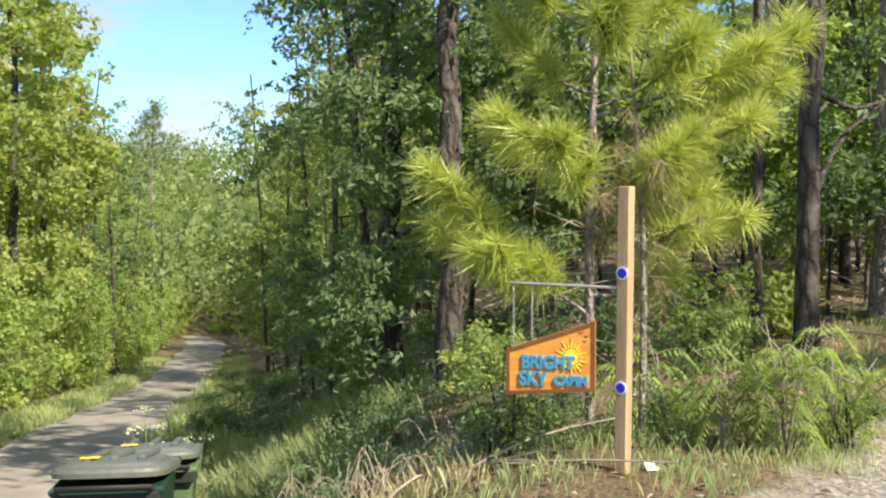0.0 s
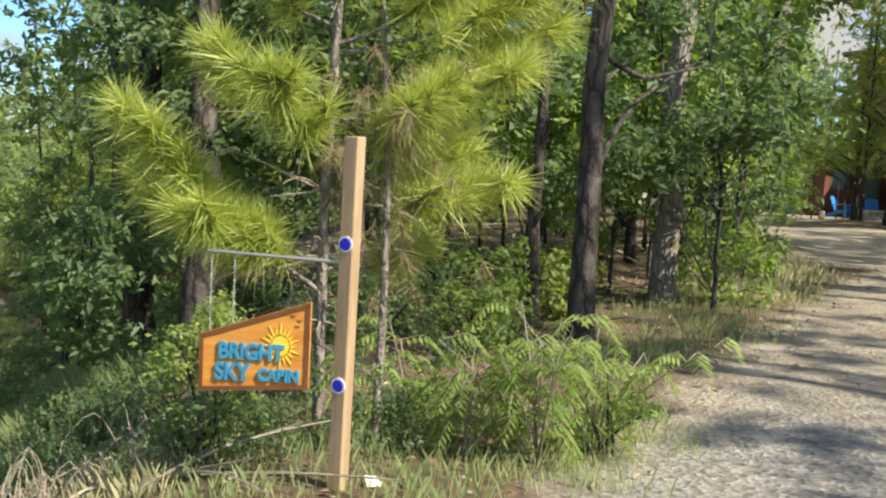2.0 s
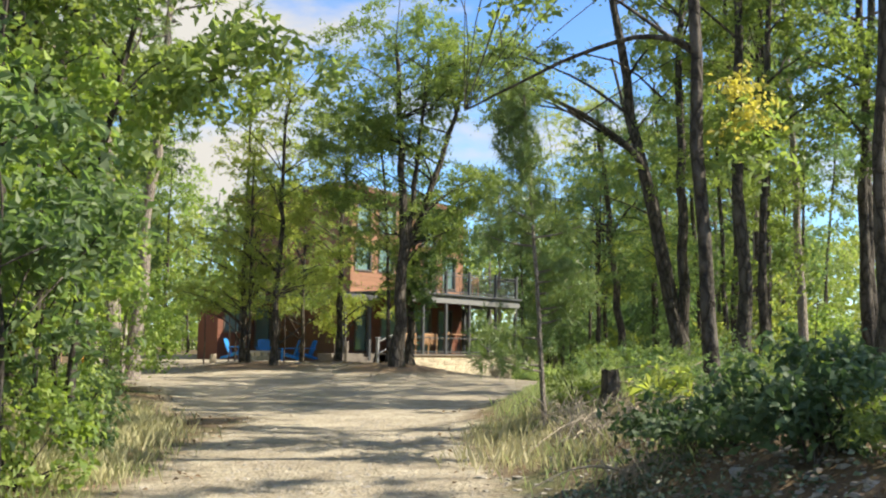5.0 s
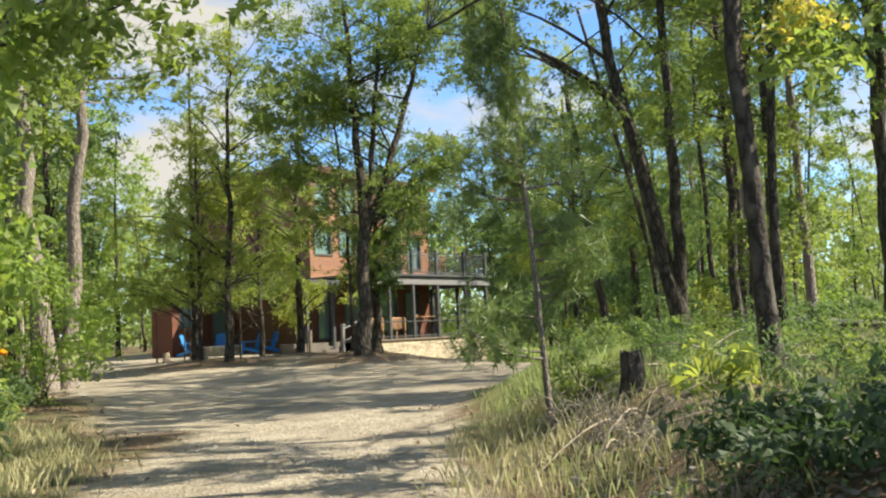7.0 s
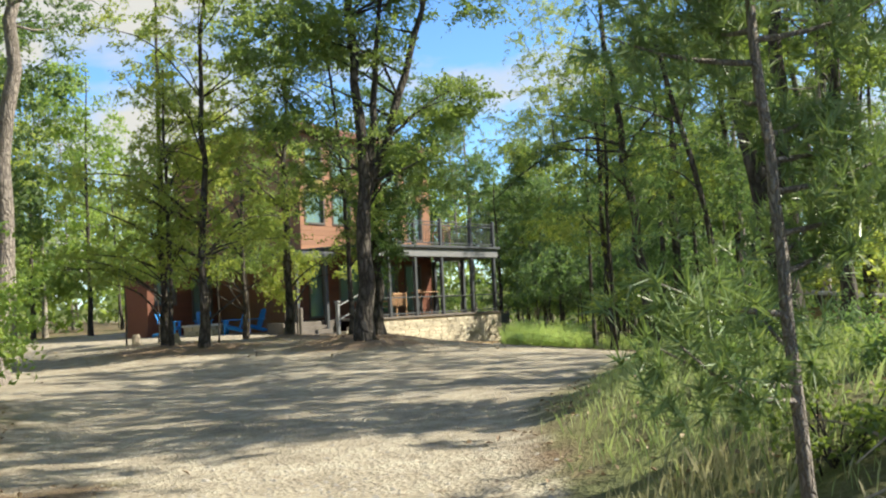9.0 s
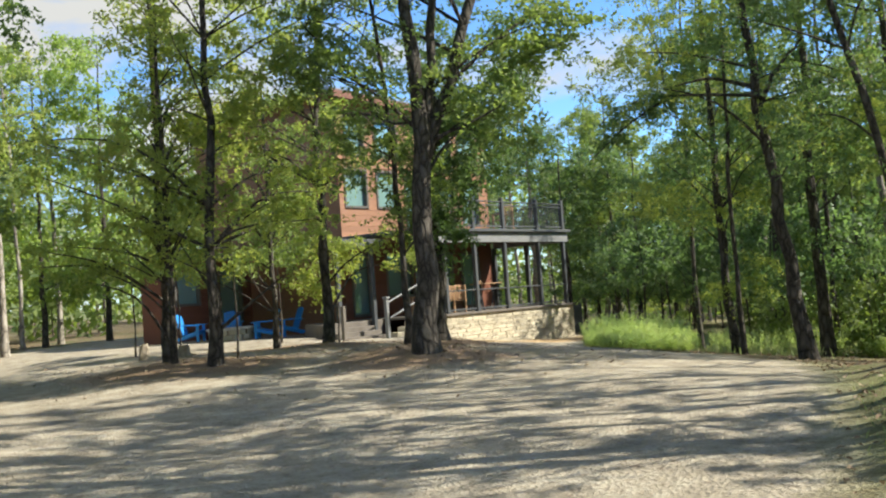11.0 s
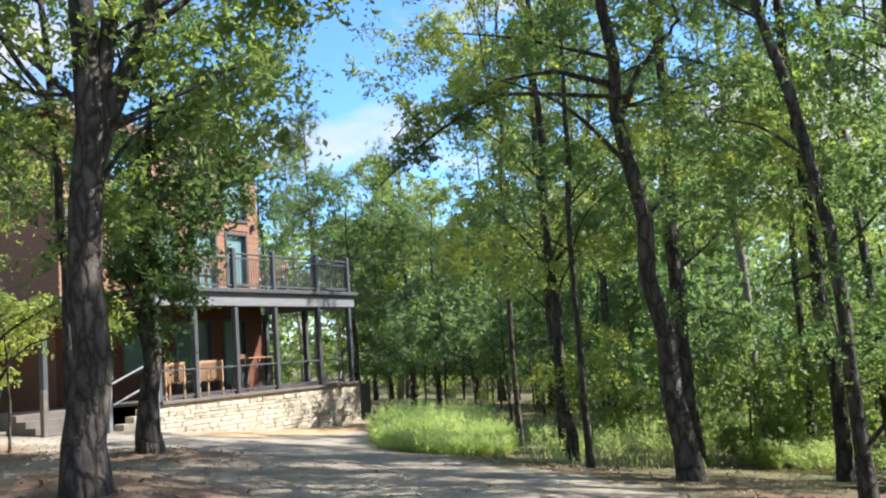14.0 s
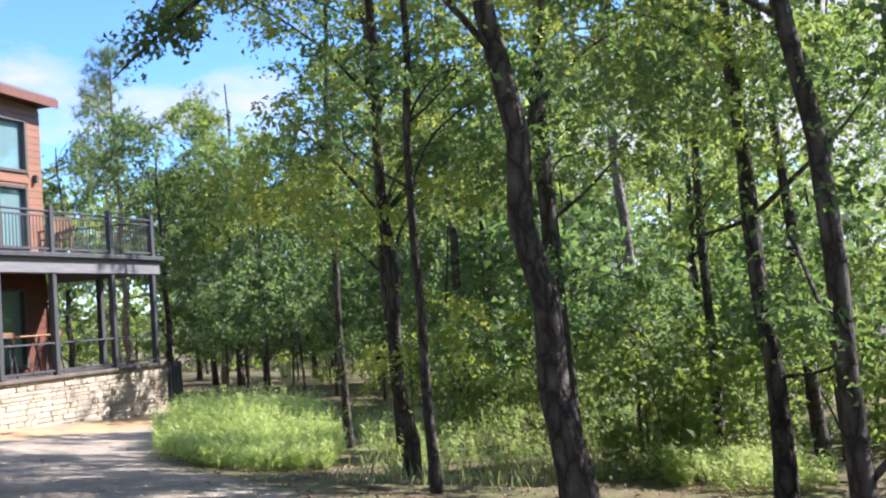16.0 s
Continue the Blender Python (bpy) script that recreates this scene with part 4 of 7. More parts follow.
def bar_stool(m):
    root = empty("bar_stool", m, "tall wooden bar stool on the porch", "stool", "bar stools on the porch")
    for a in range(4):
        c, s = math.cos(a * math.pi / 2 + 0.8), math.sin(a * math.pi / 2 + 0.8)
        part("leg", tube_mesh("leg", [(c * 0.25, s * 0.25, 0), (c * 0.14, s * 0.14, 0.72)], [0.022, 0.02], 6), MAT_STEEL, root)
    bm = bmesh.new()
    bmesh.ops.create_cone(bm, cap_ends=True, segments=16, radius1=0.19, radius2=0.2, depth=0.05, matrix=Matrix.Translation((0, 0, 0.74)))
    part("seat", bm, MAT_WOOD_CHAIR, root)
    bm = bmesh.new()
    add_box(bm, (-0.17, 0.15, 0.92), (0.17, 0.18, 1.05), 0.01), add_box(bm, (-0.15, 0.15, 0.76), (-0.12, 0.175, 0.92)), add_box(bm, (0.12, 0.15, 0.76), (0.15, 0.175, 0.92))
    part("backrest", bm, MAT_WOOD_CHAIR, root)
    return root


stool = bar_stool(hworld(-4.75, 0.9, 0, 150))
copy_thing(stool, hworld(-3.2, 0.85, 0, 200))
table = empty("bistro_table", hworld(-3.9, 1.1, 0), "tall bistro table with a wooden top on the porch", "table")
part("tabletop", box((-0.55, -0.35, 0.92), (0.55, 0.35, 0.96), 0.012), MAT_WOOD_CHAIR, table)
for x in (-0.4, 0.4):
    part("leg", tube_mesh("leg", [(x - 0.15, 0, 0), (x + 0.1, 0, 0.92)], [0.025, 0.025], 6), MAT_STEEL, table)
    part("leg", tube_mesh("leg", [(x + 0.15, 0, 0), (x - 0.1, 0, 0.92)], [0.025, 0.025], 6), MAT_STEEL, table)
for x, y in ((-6.3, 0.95), (-3.1, 0.9)):
    garden_seat(hworld(x, y, 2.83, 160), 0.6, "balcony_chair", "small wooden chair on the balcony")


# ---------- blue chairs round the fire pit ----------
def adirondack(m):
    root = empty("adirondack_chair", m, "bright blue slatted adirondack chair by the fire pit", "chair", "blue chairs round the fire pit")
    for x in (-0.33, 0.29):
        part("front_leg", box((x, -0.3, 0), (x + 0.04, -0.2, 0.55), 0.006), MAT_CHAIR_BLUE, root)
        bm = box((x, -0.28, 0.26), (x + 0.04, 0.62, 0.36), 0.006)
        for v in bm.verts:
            v.co.z -= 0.27 * (v.co.y + 0.28)
        part("back_leg", bm, MAT_CHAIR_BLUE, root)
        part("armrest", box((x - 0.06, -0.38, 0.55), (x + 0.1, 0.42, 0.575), 0.01), MAT_CHAIR_BLUE, root)
    for k in range(6):
        y = -0.3 + k * 0.095
        part("seat_slat", box((-0.29, y, 0.36 - 0.26 * (y + 0.3)), (0.29, y + 0.085, 0.385 - 0.26 * (y + 0.3)), 0.005), MAT_CHAIR_BLUE, root)
    for k in range(6):
        x = -0.28 + k * 0.095
        h = 0.95 - 0.9 * (x + 0.0425) ** 2
        bm = box((x, 0.24, 0.2), (x + 0.085, 0.262, h), 0.005)
        for v in bm.verts:
            v.co.y += 0.36 * (v.co.z - 0.2)
        part("back_slat", bm, MAT_CHAIR_BLUE, root)
    part("back_brace", box((-0.3, 0.39, 0.5), (0.3, 0.42, 0.57), 0.005), MAT_CHAIR_BLUE, root)
    return root


PIT = (28.05, 44.25)
chair = None
for x, y in ((27.2, 45.2), (28.9, 45.6), (28.9, 43.5), (30.0, 43.8)):
    turn = math.degrees(math.atan2(PIT[1] - y, PIT[0] - x)) + 90
    m = pose(x, y, lay(x, y), 0, 0, turn)
    chair = adirondack(m) if chair is None else copy_thing(chair, m) and chair
pit = empty("fire_pit", pose(*PIT, lay(*PIT)), "round fire pit of pale stone blocks with a flat rim", "fire pit")
for k in range(14):
    a = k * 2 * math.pi / 14
    for r in range(2):
        part("block", box((0.5, -0.135, r * 0.17), (0.72, 0.135, r * 0.17 + 0.165), 0.015), MAT_STONE, pit, m=pose(0, 0, 0, 0, 0, math.degrees(a) + r * 13))
bm = bmesh.new()
ring = [[(math.cos(a) * q, math.sin(a) * q, z) for a in np.linspace(0, 2 * math.pi, 24, endpoint=False)] for q, z in ((0.46, 0.34), (0.8, 0.34), (0.8, 0.4), (0.46, 0.4))]
vv = [[bm.verts.new(p) for p in r] for r in ring]
for i in range(4):
    for k in range(24):
        bm.faces.new((vv[i][k], vv[i][(k + 1) % 24], vv[(i + 1) % 4][(k + 1) % 24], vv[(i + 1) % 4][k]))
part("rim", bm, MAT_CLIMB, pit, "pale flat rim")


# ---------- play set with the yellow slide ----------
px, py = 20.6, 49.7
play = empty("play_set", pose(px, py, lay(px, py) - 0.05, 0, 0, -42) @ Matrix.Diagonal((0.84, 0.84, 0.8, 1)), "timber play set with a climbing wall and yellow slide", "play set")
for x in (-1.35, -0.05):
    for y in (-0.1, 1.1):
        part("post", box((x - 0.05, y - 0.05, -0.2), (x + 0.05, y + 0.05, 1.95), 0.008), MAT_WOOD_CHAIR, play)
part("platform", box((-1.4, -0.15, 1.18), (0.0, 1.15, 1.24), 0.008), MAT_WOOD_CHAIR, play)
part("side_panel", box((-1.3, 1.08, 1.24), (-0.1, 1.11, 1.8), 0.006), MAT_WOOD_CHAIR, play)
part("top_rail", box((-1.3, -0.12, 1.82), (-0.1, -0.07, 1.9), 0.006), MAT_WOOD_CHAIR, play)
bm = box((-1.75, -1.2, -0.05), (-0.35, -0.16, 0.0))
for v in bm.verts:
    v.co.z += (v.co.y + 1.2) * 1.2
climb = part("climbing_wall", bm, MAT_CLIMB, play, "pale grey sloping climbing wall")
rng = np.random.default_rng(8)
hold = bmesh.new()
bmesh.ops.create_icosphere(hold, subdivisions=1, radius=0.055)
hold_me = bpy.data.meshes.new("hold")
hold.to_mesh(hold_me), hold.free()
hold_me.materials.append(MAT_RUBBER)
for k in range(9):
    y = rng.uniform(-1.1, -0.3)
    ob = new("hold", hold_me)
    ob.parent, ob.matrix_basis = climb, pose(rng.uniform(-1.6, -0.5), y, (y + 1.2) * 1.2 + 0.02)
part("red_brace", box((-0.3, -0.9, -0.1), (-0.2, -0.8, 1.2), 0.01), MAT_RED, play, "red painted upright")
bm = box((-0.2, -0.86, 0.0), (0.35, -0.82, 0.7), 0.008)
for v in bm.verts:
    if v.co.z > 0.3:
        v.co.x = min(v.co.x, -0.1)
part("red_panel", bm, MAT_RED, play, "red painted triangular brace")
part("red_panel", box((-2.0, -0.86, 0.55), (-1.76, -0.82, 1.05), 0.008), MAT_RED, play, "red painted panel")
prof = [(-0.3, 0.26), (-0.27, 0.06), (-0.2, 0.0), (0.2, 0.0), (0.27, 0.06), (0.3, 0.26)]
line = smooth_path([(-0.1, 0, 1.26), (0.15, 0, 1.24), (0.75, 0, 0.82), (1.15, 0, 0.62), (1.65, 0, 0.26), (1.95, 0, 0.18), (2.1, 0, 0.18)], 20)
sv = np.array([[(p[0], a, p[2] + b) for a, b in prof] for p in line]).reshape(-1, 3)
k, j = np.meshgrid(np.arange(19), np.arange(5), indexing="ij")
slide = part("slide", mesh_np("slide", sv, np.stack([k * 6 + j, k * 6 + j + 1, (k + 1) * 6 + j + 1, (k + 1) * 6 + j], -1).reshape(-1, 4), smooth=True), MAT_SLIDE, play, "bright yellow wavy slide")
sol = slide.modifiers.new("thick", "SOLIDIFY")
sol.thickness = 0.05
part("slide_foot", box((1.98, -0.28, -0.1), (2.09, 0.28, 0.19), 0.02), MAT_SLIDE, play)

# ---------- shed with a metal roof, past the bank ----------
sx, sy = 29.8, 18.2
shed = empty("shed", pose(sx, sy, lay(sx, sy), 0, 0, 40), "low shed with a pale ribbed metal roof", "shed")
part("body", box((-2.5, -1.6, -0.3), (2.5, 1.6, 1.32), 0.01), MAT_WOOD_CHAIR, shed)
bm = bmesh.new()
vs = add_box(bm, (-2.9, -2.0, 1.5), (2.9, 2.0, 1.55))
for v in vs:
    v.co.z += 0.1 * v.co.y
shed_roof = part("roof", bm, MAT_CLIMB, shed, "pale ribbed metal roof")
for x in np.arange(-2.8, 2.81, 0.35):
    bm = box((x - 0.03, -2.0, 1.551), (x + 0.03, 2.0, 1.59))
    for v in bm.verts:
        v.co.z += 0.1 * v.co.y
    part("rib", bm, MAT_CLIMB, shed_roof)
part("door", box((-0.5, -1.64, -0.1), (0.5, -1.602, 1.2), 0.01), MAT_STEEL, shed)

# ---------- the sign and its post ----------
post = empty("sign_post", pose(0.94, 5.45, lay(0.955, 5.45), 0, 0, -38), "square timber post with two blue reflectors", "post")
PZ = 0.04 - lay(0.955, 5.45)
bm = box((-0.033, -0.033, -0.3), (0.033, 0.033, 1.53 + PZ), 0.004)
for v in bm.verts:
    v.co.x += 0.012 * v.co.z
part("timber", bm, MAT_POST, post)
for z in (1.08, 0.48):
    bm = bmesh.new()
    bmesh.ops.create_cone(bm, cap_ends=True, segments=20, radius1=0.034, radius2=0.034, depth=0.006, matrix=pose(0.012 * z, -0.036, z + PZ, 90))
    disc = part("reflector", bm, MAT_WHITE, post, "blue reflector with a white rim")
    bm = bmesh.new()
    bmesh.ops.create_cone(bm, cap_ends=True, segments=20, radius1=0.027, radius2=0.025, depth=0.006, matrix=pose(0.012 * z, -0.0415, z + PZ, 90))
    part("lens", bm, MAT_REFLECTOR, disc)
part("arm", tube_mesh("arm", [(0.02, 0.0, 1.0 + PZ), (-0.552, -0.235, 1.02 + PZ)], [0.008, 0.008], 8), MAT_CHAIN, post, "pale metal sign arm")

SIGN = pose(0.572, 5.552, 0.475, 0, 0, -15) @ Matrix.Diagonal((0.835, 1, 0.97, 1))
sign = empty("hanging_sign", SIGN, "varnished orange wooden sign with blue lettering and a sun", "sign")
outline = [(-0.285, -0.02), (0.285, 0.015), (0.285, 0.4), (-0.285, 0.235)]


def slab(points, y0, y1, bevel=0.0):
    bm = bmesh.new()
    f = bm.faces.new([bm.verts.new((x, y0, z)) for x, z in points])
    ex = bmesh.ops.extrude_face_region(bm, geom=[f])["geom"]
    for v in ex:
        if isinstance(v, bmesh.types.BMVert):
            v.co.y = y1
    bmesh.ops.recalc_face_normals(bm, faces=bm.faces[:])
    if bevel:
        bmesh.ops.bevel(bm, geom=bm.edges[:], offset=bevel, segments=1, affect="EDGES")
    return bm


part("board", slab(outline, -0.012, 0.018, 0.003), MAT_SIGN, sign)
for k in range(4):
    a, b = Vector((outline[k][0], 0, outline[k][1])), Vector((outline[(k + 1) % 4][0], 0, outline[(k + 1) % 4][1]))
    c = Vector((0, 0, 0.16))
    d = (b - a).normalized()
    inn = Vector((-d.z, 0, d.x)) * 0.02
    pts = [(p.x, p.z) for p in (a + d * 0.0 + inn * 0.0, b, b + inn - d * 0.02, a + inn + d * 0.02)]
    part("edge_trim", slab(pts, -0.018, -0.0135), MAT_SIGN_EDGE, sign, "dark carved border")


def lettering(text, x, z, size, mat, parent, name="lettering"):
    cu = bpy.data.curves.new(name, "FONT")
    cu.body, cu.size, cu.extrude, cu.bevel_depth = text, size, 0.005, 0.0012
    cu.offset = 0.0028
    tmp = bpy.data.objects.new(name, cu)
    scene.collection.objects.link(tmp)
    dg = bpy.context.evaluated_depsgraph_get()
    me_ = bpy.data.meshes.new_from_object(tmp.evaluated_get(dg))
    bpy.data.objects.remove(tmp)
    me_.materials.clear()
    return part(name, me_, mat, parent, "raised light blue lettering", m=pose(x, -0.018, z, 90, 0, 0))


lettering("BRIGHT", -0.185, 0.135, 0.098, MAT_BLUE_PAINT, sign)
lettering("SKY", -0.2, 0.04, 0.105, MAT_BLUE_PAINT, sign)
lettering("CABIN", 0.025, 0.045, 0.072, MAT_BLUE_PAINT, sign)
bm = bmesh.new()
bmesh.ops.create_cone(bm, cap_ends=True, segments=24, radius1=0.045, radius2=0.045, depth=0.005, matrix=pose(0.135, -0.0155, 0.2, 90))
sun_disc = part("carved_sun", bm, MAT_YELLOW, sign, "carved yellow sun")
for k in range(20):
    a = k * 2 * math.pi / 20
    ln = 0.105 if k % 2 else 0.085
    part("ray", slab([(math.cos(a) * 0.052 - math.sin(a) * 0.007, math.sin(a) * 0.052 + math.cos(a) * 0.007), (math.cos(a) * 0.052 + math.sin(a) * 0.007, math.sin(a) * 0.052 - math.cos(a) * 0.007), (math.cos(a) * ln, math.sin(a) * ln)], -0.0165, -0.0125), MAT_YELLOW, sun_disc, m=pose(0.135, 0, 0.2))
for x, z in ((0.2, 0.335), (0.235, 0.315), (0.225, 0.29)):
    part("carved_bird", slab([(x - 0.016, z + 0.006), (x, z - 0.004), (x + 0.016, z + 0.008), (x, z + 0.002)], -0.0165, -0.0125), MAT_SIGN_EDGE, sign)
link = bmesh.new()
verts_, faces_ = [], []
for i in range(10):
    a = i / 10 * 2 * math.pi
    for j in range(5):
        b = j / 5 * 2 * math.pi
        r = 0.0018
        verts_.append(((0.0052 + r * math.cos(b)) * math.cos(a), r * math.sin(b), (0.009 + r * math.cos(b)) * math.sin(a)))
        faces_.append((i * 5 + j, ((i + 1) % 10) * 5 + j, ((i + 1) % 10) * 5 + (j + 1) % 5, i * 5 + (j + 1) % 5))
link.free()
link_me = mesh_np("chain_link", np.array(verts_), np.array(faces_), smooth=True)
link_me.materials.append(MAT_CHAIN)
for x, z0 in ((-0.24, 0.25), (-0.12, 0.285)):
    z, k = z0, 0
    while z < 0.6:
        ob = new("chain_link", link_me)
        ob.parent, ob.matrix_basis = sign, pose(x, 0, z, 0, 0, 90 * (k % 2))
        z, k = z + 0.0142, k + 1


# ---------- wheeled bins beside the lane ----------
def wheelie_bin(m, body_mat, label, marked):
    root = empty("wheeled_bin", m, label, "bin", "wheeled bins by the lane")
    bm = bmesh.new()
    vs = add_box(bm, (-0.3, -0.34, 0.1), (0.3, 0.34, 0.95), 0.03)
    for v in vs:
        f = 0.78 + 0.22 * (v.co.z - 0.1) / 0.85
        v.co.x *= f
        v.co.y *= f
    part("body", bm, body_mat, root)
    bm = bmesh.new()
    add_box(bm, (-0.33, -0.38, 0.93), (0.33, 0.36, 0.97), 0.012)
    part("rim", bm, body_mat, root)
    # domed lid, hinged high at the handle and sloping down to the far lip
    bm = bmesh.new()
    n = 16
    rings = [[], [], [], [], []]
    for k in range(n * 2):
        a = math.pi * k / n
        cx = math.copysign(abs(math.cos(a)) ** 0.4, math.cos(a))
        cy = math.copysign(abs(math.sin(a)) ** 0.4, math.sin(a))
        for r, (f, z) in zip(rings, ((1.0, 0.972), (1.0, 1.0), (0.97, 1.018), (0.84, 1.03), (0.79, 1.044))):
            x, y = 0.345 * f * cx, 0.4 * f * cy
            r.append(bm.verts.new((x, y, z - 0.15 * y)))
    top = bm.verts.new((0, 0, 1.058))
    for k in range(n * 2):
        k2 = (k + 1) % (n * 2)
        for r0, r1 in zip(rings[:-1], rings[1:]):
            bm.faces.new((r0[k], r0[k2], r1[k2], r1[k]))
        bm.faces.new((rings[-1][k], rings[-1][k2], top))
    for x in (-0.16, 0.0, 0.16):
        add_box(bm, (x - 0.025, -0.3, 1.03), (x + 0.025, 0.28, 1.062), 0.01, pose(0, 0, 0, -8.5, 0, 0))
    lid = part("lid", bm, MAT_LID, root, "weathered grey-green lid")
    part("lid_sticker", box((-0.2, -0.3, 1.04), (-0.09, -0.23, 1.047), 0.0, pose(0, 0, 0.012, -8.5, 0, 0)), MAT_YELLOW, lid, "yellow sticker")
    part("handle", tube_mesh("handle", [(-0.27, -0.36, 0.96), (-0.27, -0.44, 0.985), (0.27, -0.44, 0.985), (0.27, -0.36, 0.96)], [0.018] * 4, 8), MAT_RUBBER, root)
    bm = bmesh.new()
    add_box(bm, (-0.31, -0.385, 0.86), (0.31, -0.33, 0.95), 0.012)
    part("under_lid_strip", bm, MAT_RUBBER, root, "dark strip under the lid")
    for x in (-0.3, 0.25):
        bm = bmesh.new()
        bmesh.ops.create_cone(bm, cap_ends=True, segments=18, radius1=0.11, radius2=0.11, depth=0.05, matrix=pose(x + 0.025, -0.28, 0.11, 0, 90, 0))
        bmesh.ops.bevel(bm, geom=bm.edges[:], offset=0.008, segments=1, affect="EDGES")
        part("wheel", bm, MAT_RUBBER, root)
    # three plain marks where the lettering stood
    for k in range(3 if marked else 0):
        part("mark", box((-0.15 + k * 0.1, -0.338, 0.68), (-0.08 + k * 0.1, -0.318, 0.77), 0.004), MAT_WHITE, root, "white mark")
    return root


wheelie_bin(pose(-2.12, 6.75, -1.34, 0, 0, 6) @ Matrix.Diagonal((1.05, 1.08, 1.12, 1)), MAT_BIN, "dark green wheeled bin with a grey-green lid", True)
wheelie_bin(pose(-2.17, 7.72, -1.42, 0, 0, 10) @ Matrix.Diagonal((1.04, 1.04, 1.06, 1)), MAT_BIN_B, "faded green wheeled bin with a grey-green lid", False)
paper = part("paper_scrap", slab([(-0.035, 0), (0.04, -0.005), (0.035, 0.05), (-0.025, 0.065)], -0.002, 0.002), MAT_PAPER, None, m=pose(1.1, 5.45, lay(1.1, 5.45) + 0.01, -58, 0, 20))
tagged(paper, "crumpled scrap of white paper lying in leaves", "litter")

# ---------- young pine behind the post ----------
rng = np.random.default_rng(21)
yp = empty("young_pine", pose(0.92, 6.5, lay(0.92, 6.5)), "young pine with bright lime-green long needles", "tree")
stem_p = smooth_path([(0, 0, -0.1), (-0.02, 0, 1.2), (0.03, 0, 2.4), (0.05, 0.02, 4.3)], 14)
arr = [tube_arrays(stem_p, np.linspace(0.034, 0.012, 14), 8, 0.05, 3), tube_arrays(smooth_path([(0.27, -0.25, -0.1), (0.3, -0.2, 1.2), (0.22, 0, 2.6)], 9), np.linspace(0.026, 0.01, 9), 7, 0.05, 4)]
BOUGHS = [((-1.02, -0.2), 0.72, 1.62), ((-0.72, -0.3), 0.9, 1.15), ((-0.95, 0.25), 0.75, 1.28), ((-0.5, -0.15), 1.0, 1.12), ((-0.62, -0.1), 1.55, 1.95), ((-0.3, -0.5), 1.5, 1.78), ((0.45, -0.35), 1.45, 1.75),
          ((0.95, -0.25), 1.5, 1.95), ((1.2, 0.1), 1.6, 2.2), ((0.75, 0.5), 1.35, 1.5), ((0.95, -0.1), 1.2, 1.35), ((0.55, 0.35), 0.85, 1.0), ((-0.45, 0.3), 2.1, 2.5), ((0.6, -0.3), 2.0, 2.4), ((1.3, 0.0), 1.95, 2.5),
          ((0.1, -0.45), 2.2, 2.6), ((-0.5, 0.2), 2.5, 2.95), ((0.8, 0.3), 2.4, 2.9), ((0.4, -0.4), 2.7, 3.1), ((-0.3, -0.3), 2.8, 3.3), ((0.6, 0.1), 3.0, 3.5), ((-0.35, 0.2), 3.2, 3.7), ((0.4, 0.2), 3.5, 4.0), ((0.0, 0.0), 3.8, 4.5)]
tips, ways = [], []
for (bx, by), z0, z1 in BOUGHS:
    s, e = np.array([0.0, 0.0, z0]), np.array([bx, by, z1])
    mid = s * 0.5 + e * 0.5 + np.array([0, 0, -0.1])
    p = smooth_path([s, mid, e], 8)
    arr.append(tube_arrays(p, np.linspace(0.013, 0.005, 8), 5))
    side_w = np.cross((e - s) / np.linalg.norm(e - s), (0, 0, 1.0))
    for j in range(int(4 + 5 * np.linalg.norm(e - s))):
        f = 1.0 if j == 0 else rng.uniform(0.42, 0.95)
        a0 = p[int(f * 7)]
        out_w = (e - s) / np.linalg.norm(e - s) * 0.7 + side_w * rng.uniform(-0.9, 0.9) + np.array([0, 0, rng.uniform(0.0, 0.6)])
        q = a0 + out_w * (0.02 if j == 0 else rng.uniform(0.12, 0.3))
        arr.append(tube_arrays(smooth_path([a0, (a0 + q) / 2, q], 4), np.linspace(0.006, 0.004, 4), 4))
        for g in (0.0, 0.35, 0.8):
            tips.append(q + (a0 - q) * g), ways.append(out_w * 0.9)
v, q = join_arrays(arr)
part("trunk", mesh_np("trunk", v, q, smooth=True), MAT_BARK_PINE, yp)
tv, tt = needle_arrays(np.array(tips), np.array(ways), 85, 0.23, 0.0042, rng, 0.85)
part("needles", mesh_np("needles", tv, tris=tt), MAT_NEEDLE_LIME, yp)
tips = np.array([0.28, -0.15, 0]) + rng.normal(size=(50, 3)) * np.array([0.2, 0.15, 0.28]) + np.array([0, 0, 1.35])
tv, tt = needle_arrays(tips, np.tile([0.1, -0.1, -0.5], (50, 1)), 40, 0.17, 0.002, rng, 0.5)
part("dry_needles", mesh_np("dry_needles", tv, tris=tt), MAT_NEEDLE_DEAD, yp, "dry straw-coloured needles")
arr = []
for k in range(26):
    s = stem_p[int(rng.uniform(1, 6))]
    a = rng.uniform(0, 6.28)
    ln = rng.uniform(0.25, 0.7)
    e = s + np.array([math.cos(a) * ln, math.sin(a) * ln, rng.uniform(-0.1, 0.2)])
    arr.append(tube_arrays(smooth_path([s, (s + e) / 2 + rng.normal(size=3) * 0.05, e], 6), np.linspace(0.006, 0.002, 6), 4))
v, q = join_arrays(arr)
part("dead_spray", mesh_np("dead_spray", v, q), MAT_TWIG, yp, "bare pale twigs")

# ---------- the trees that stand out ----------
def view(az):
    """Unit steps to the right and away, for someone who looks along az."""
    a = radians(az)
    return np.array([math.cos(a), -math.sin(a)]), np.array([math.sin(a), math.cos(a)])


R28 = view(28)[0]


def off(d, z):
    return (R28[0] * d, R28[1] * d, z)


def at_(x, y):
    return (x, y, lay(x, y))


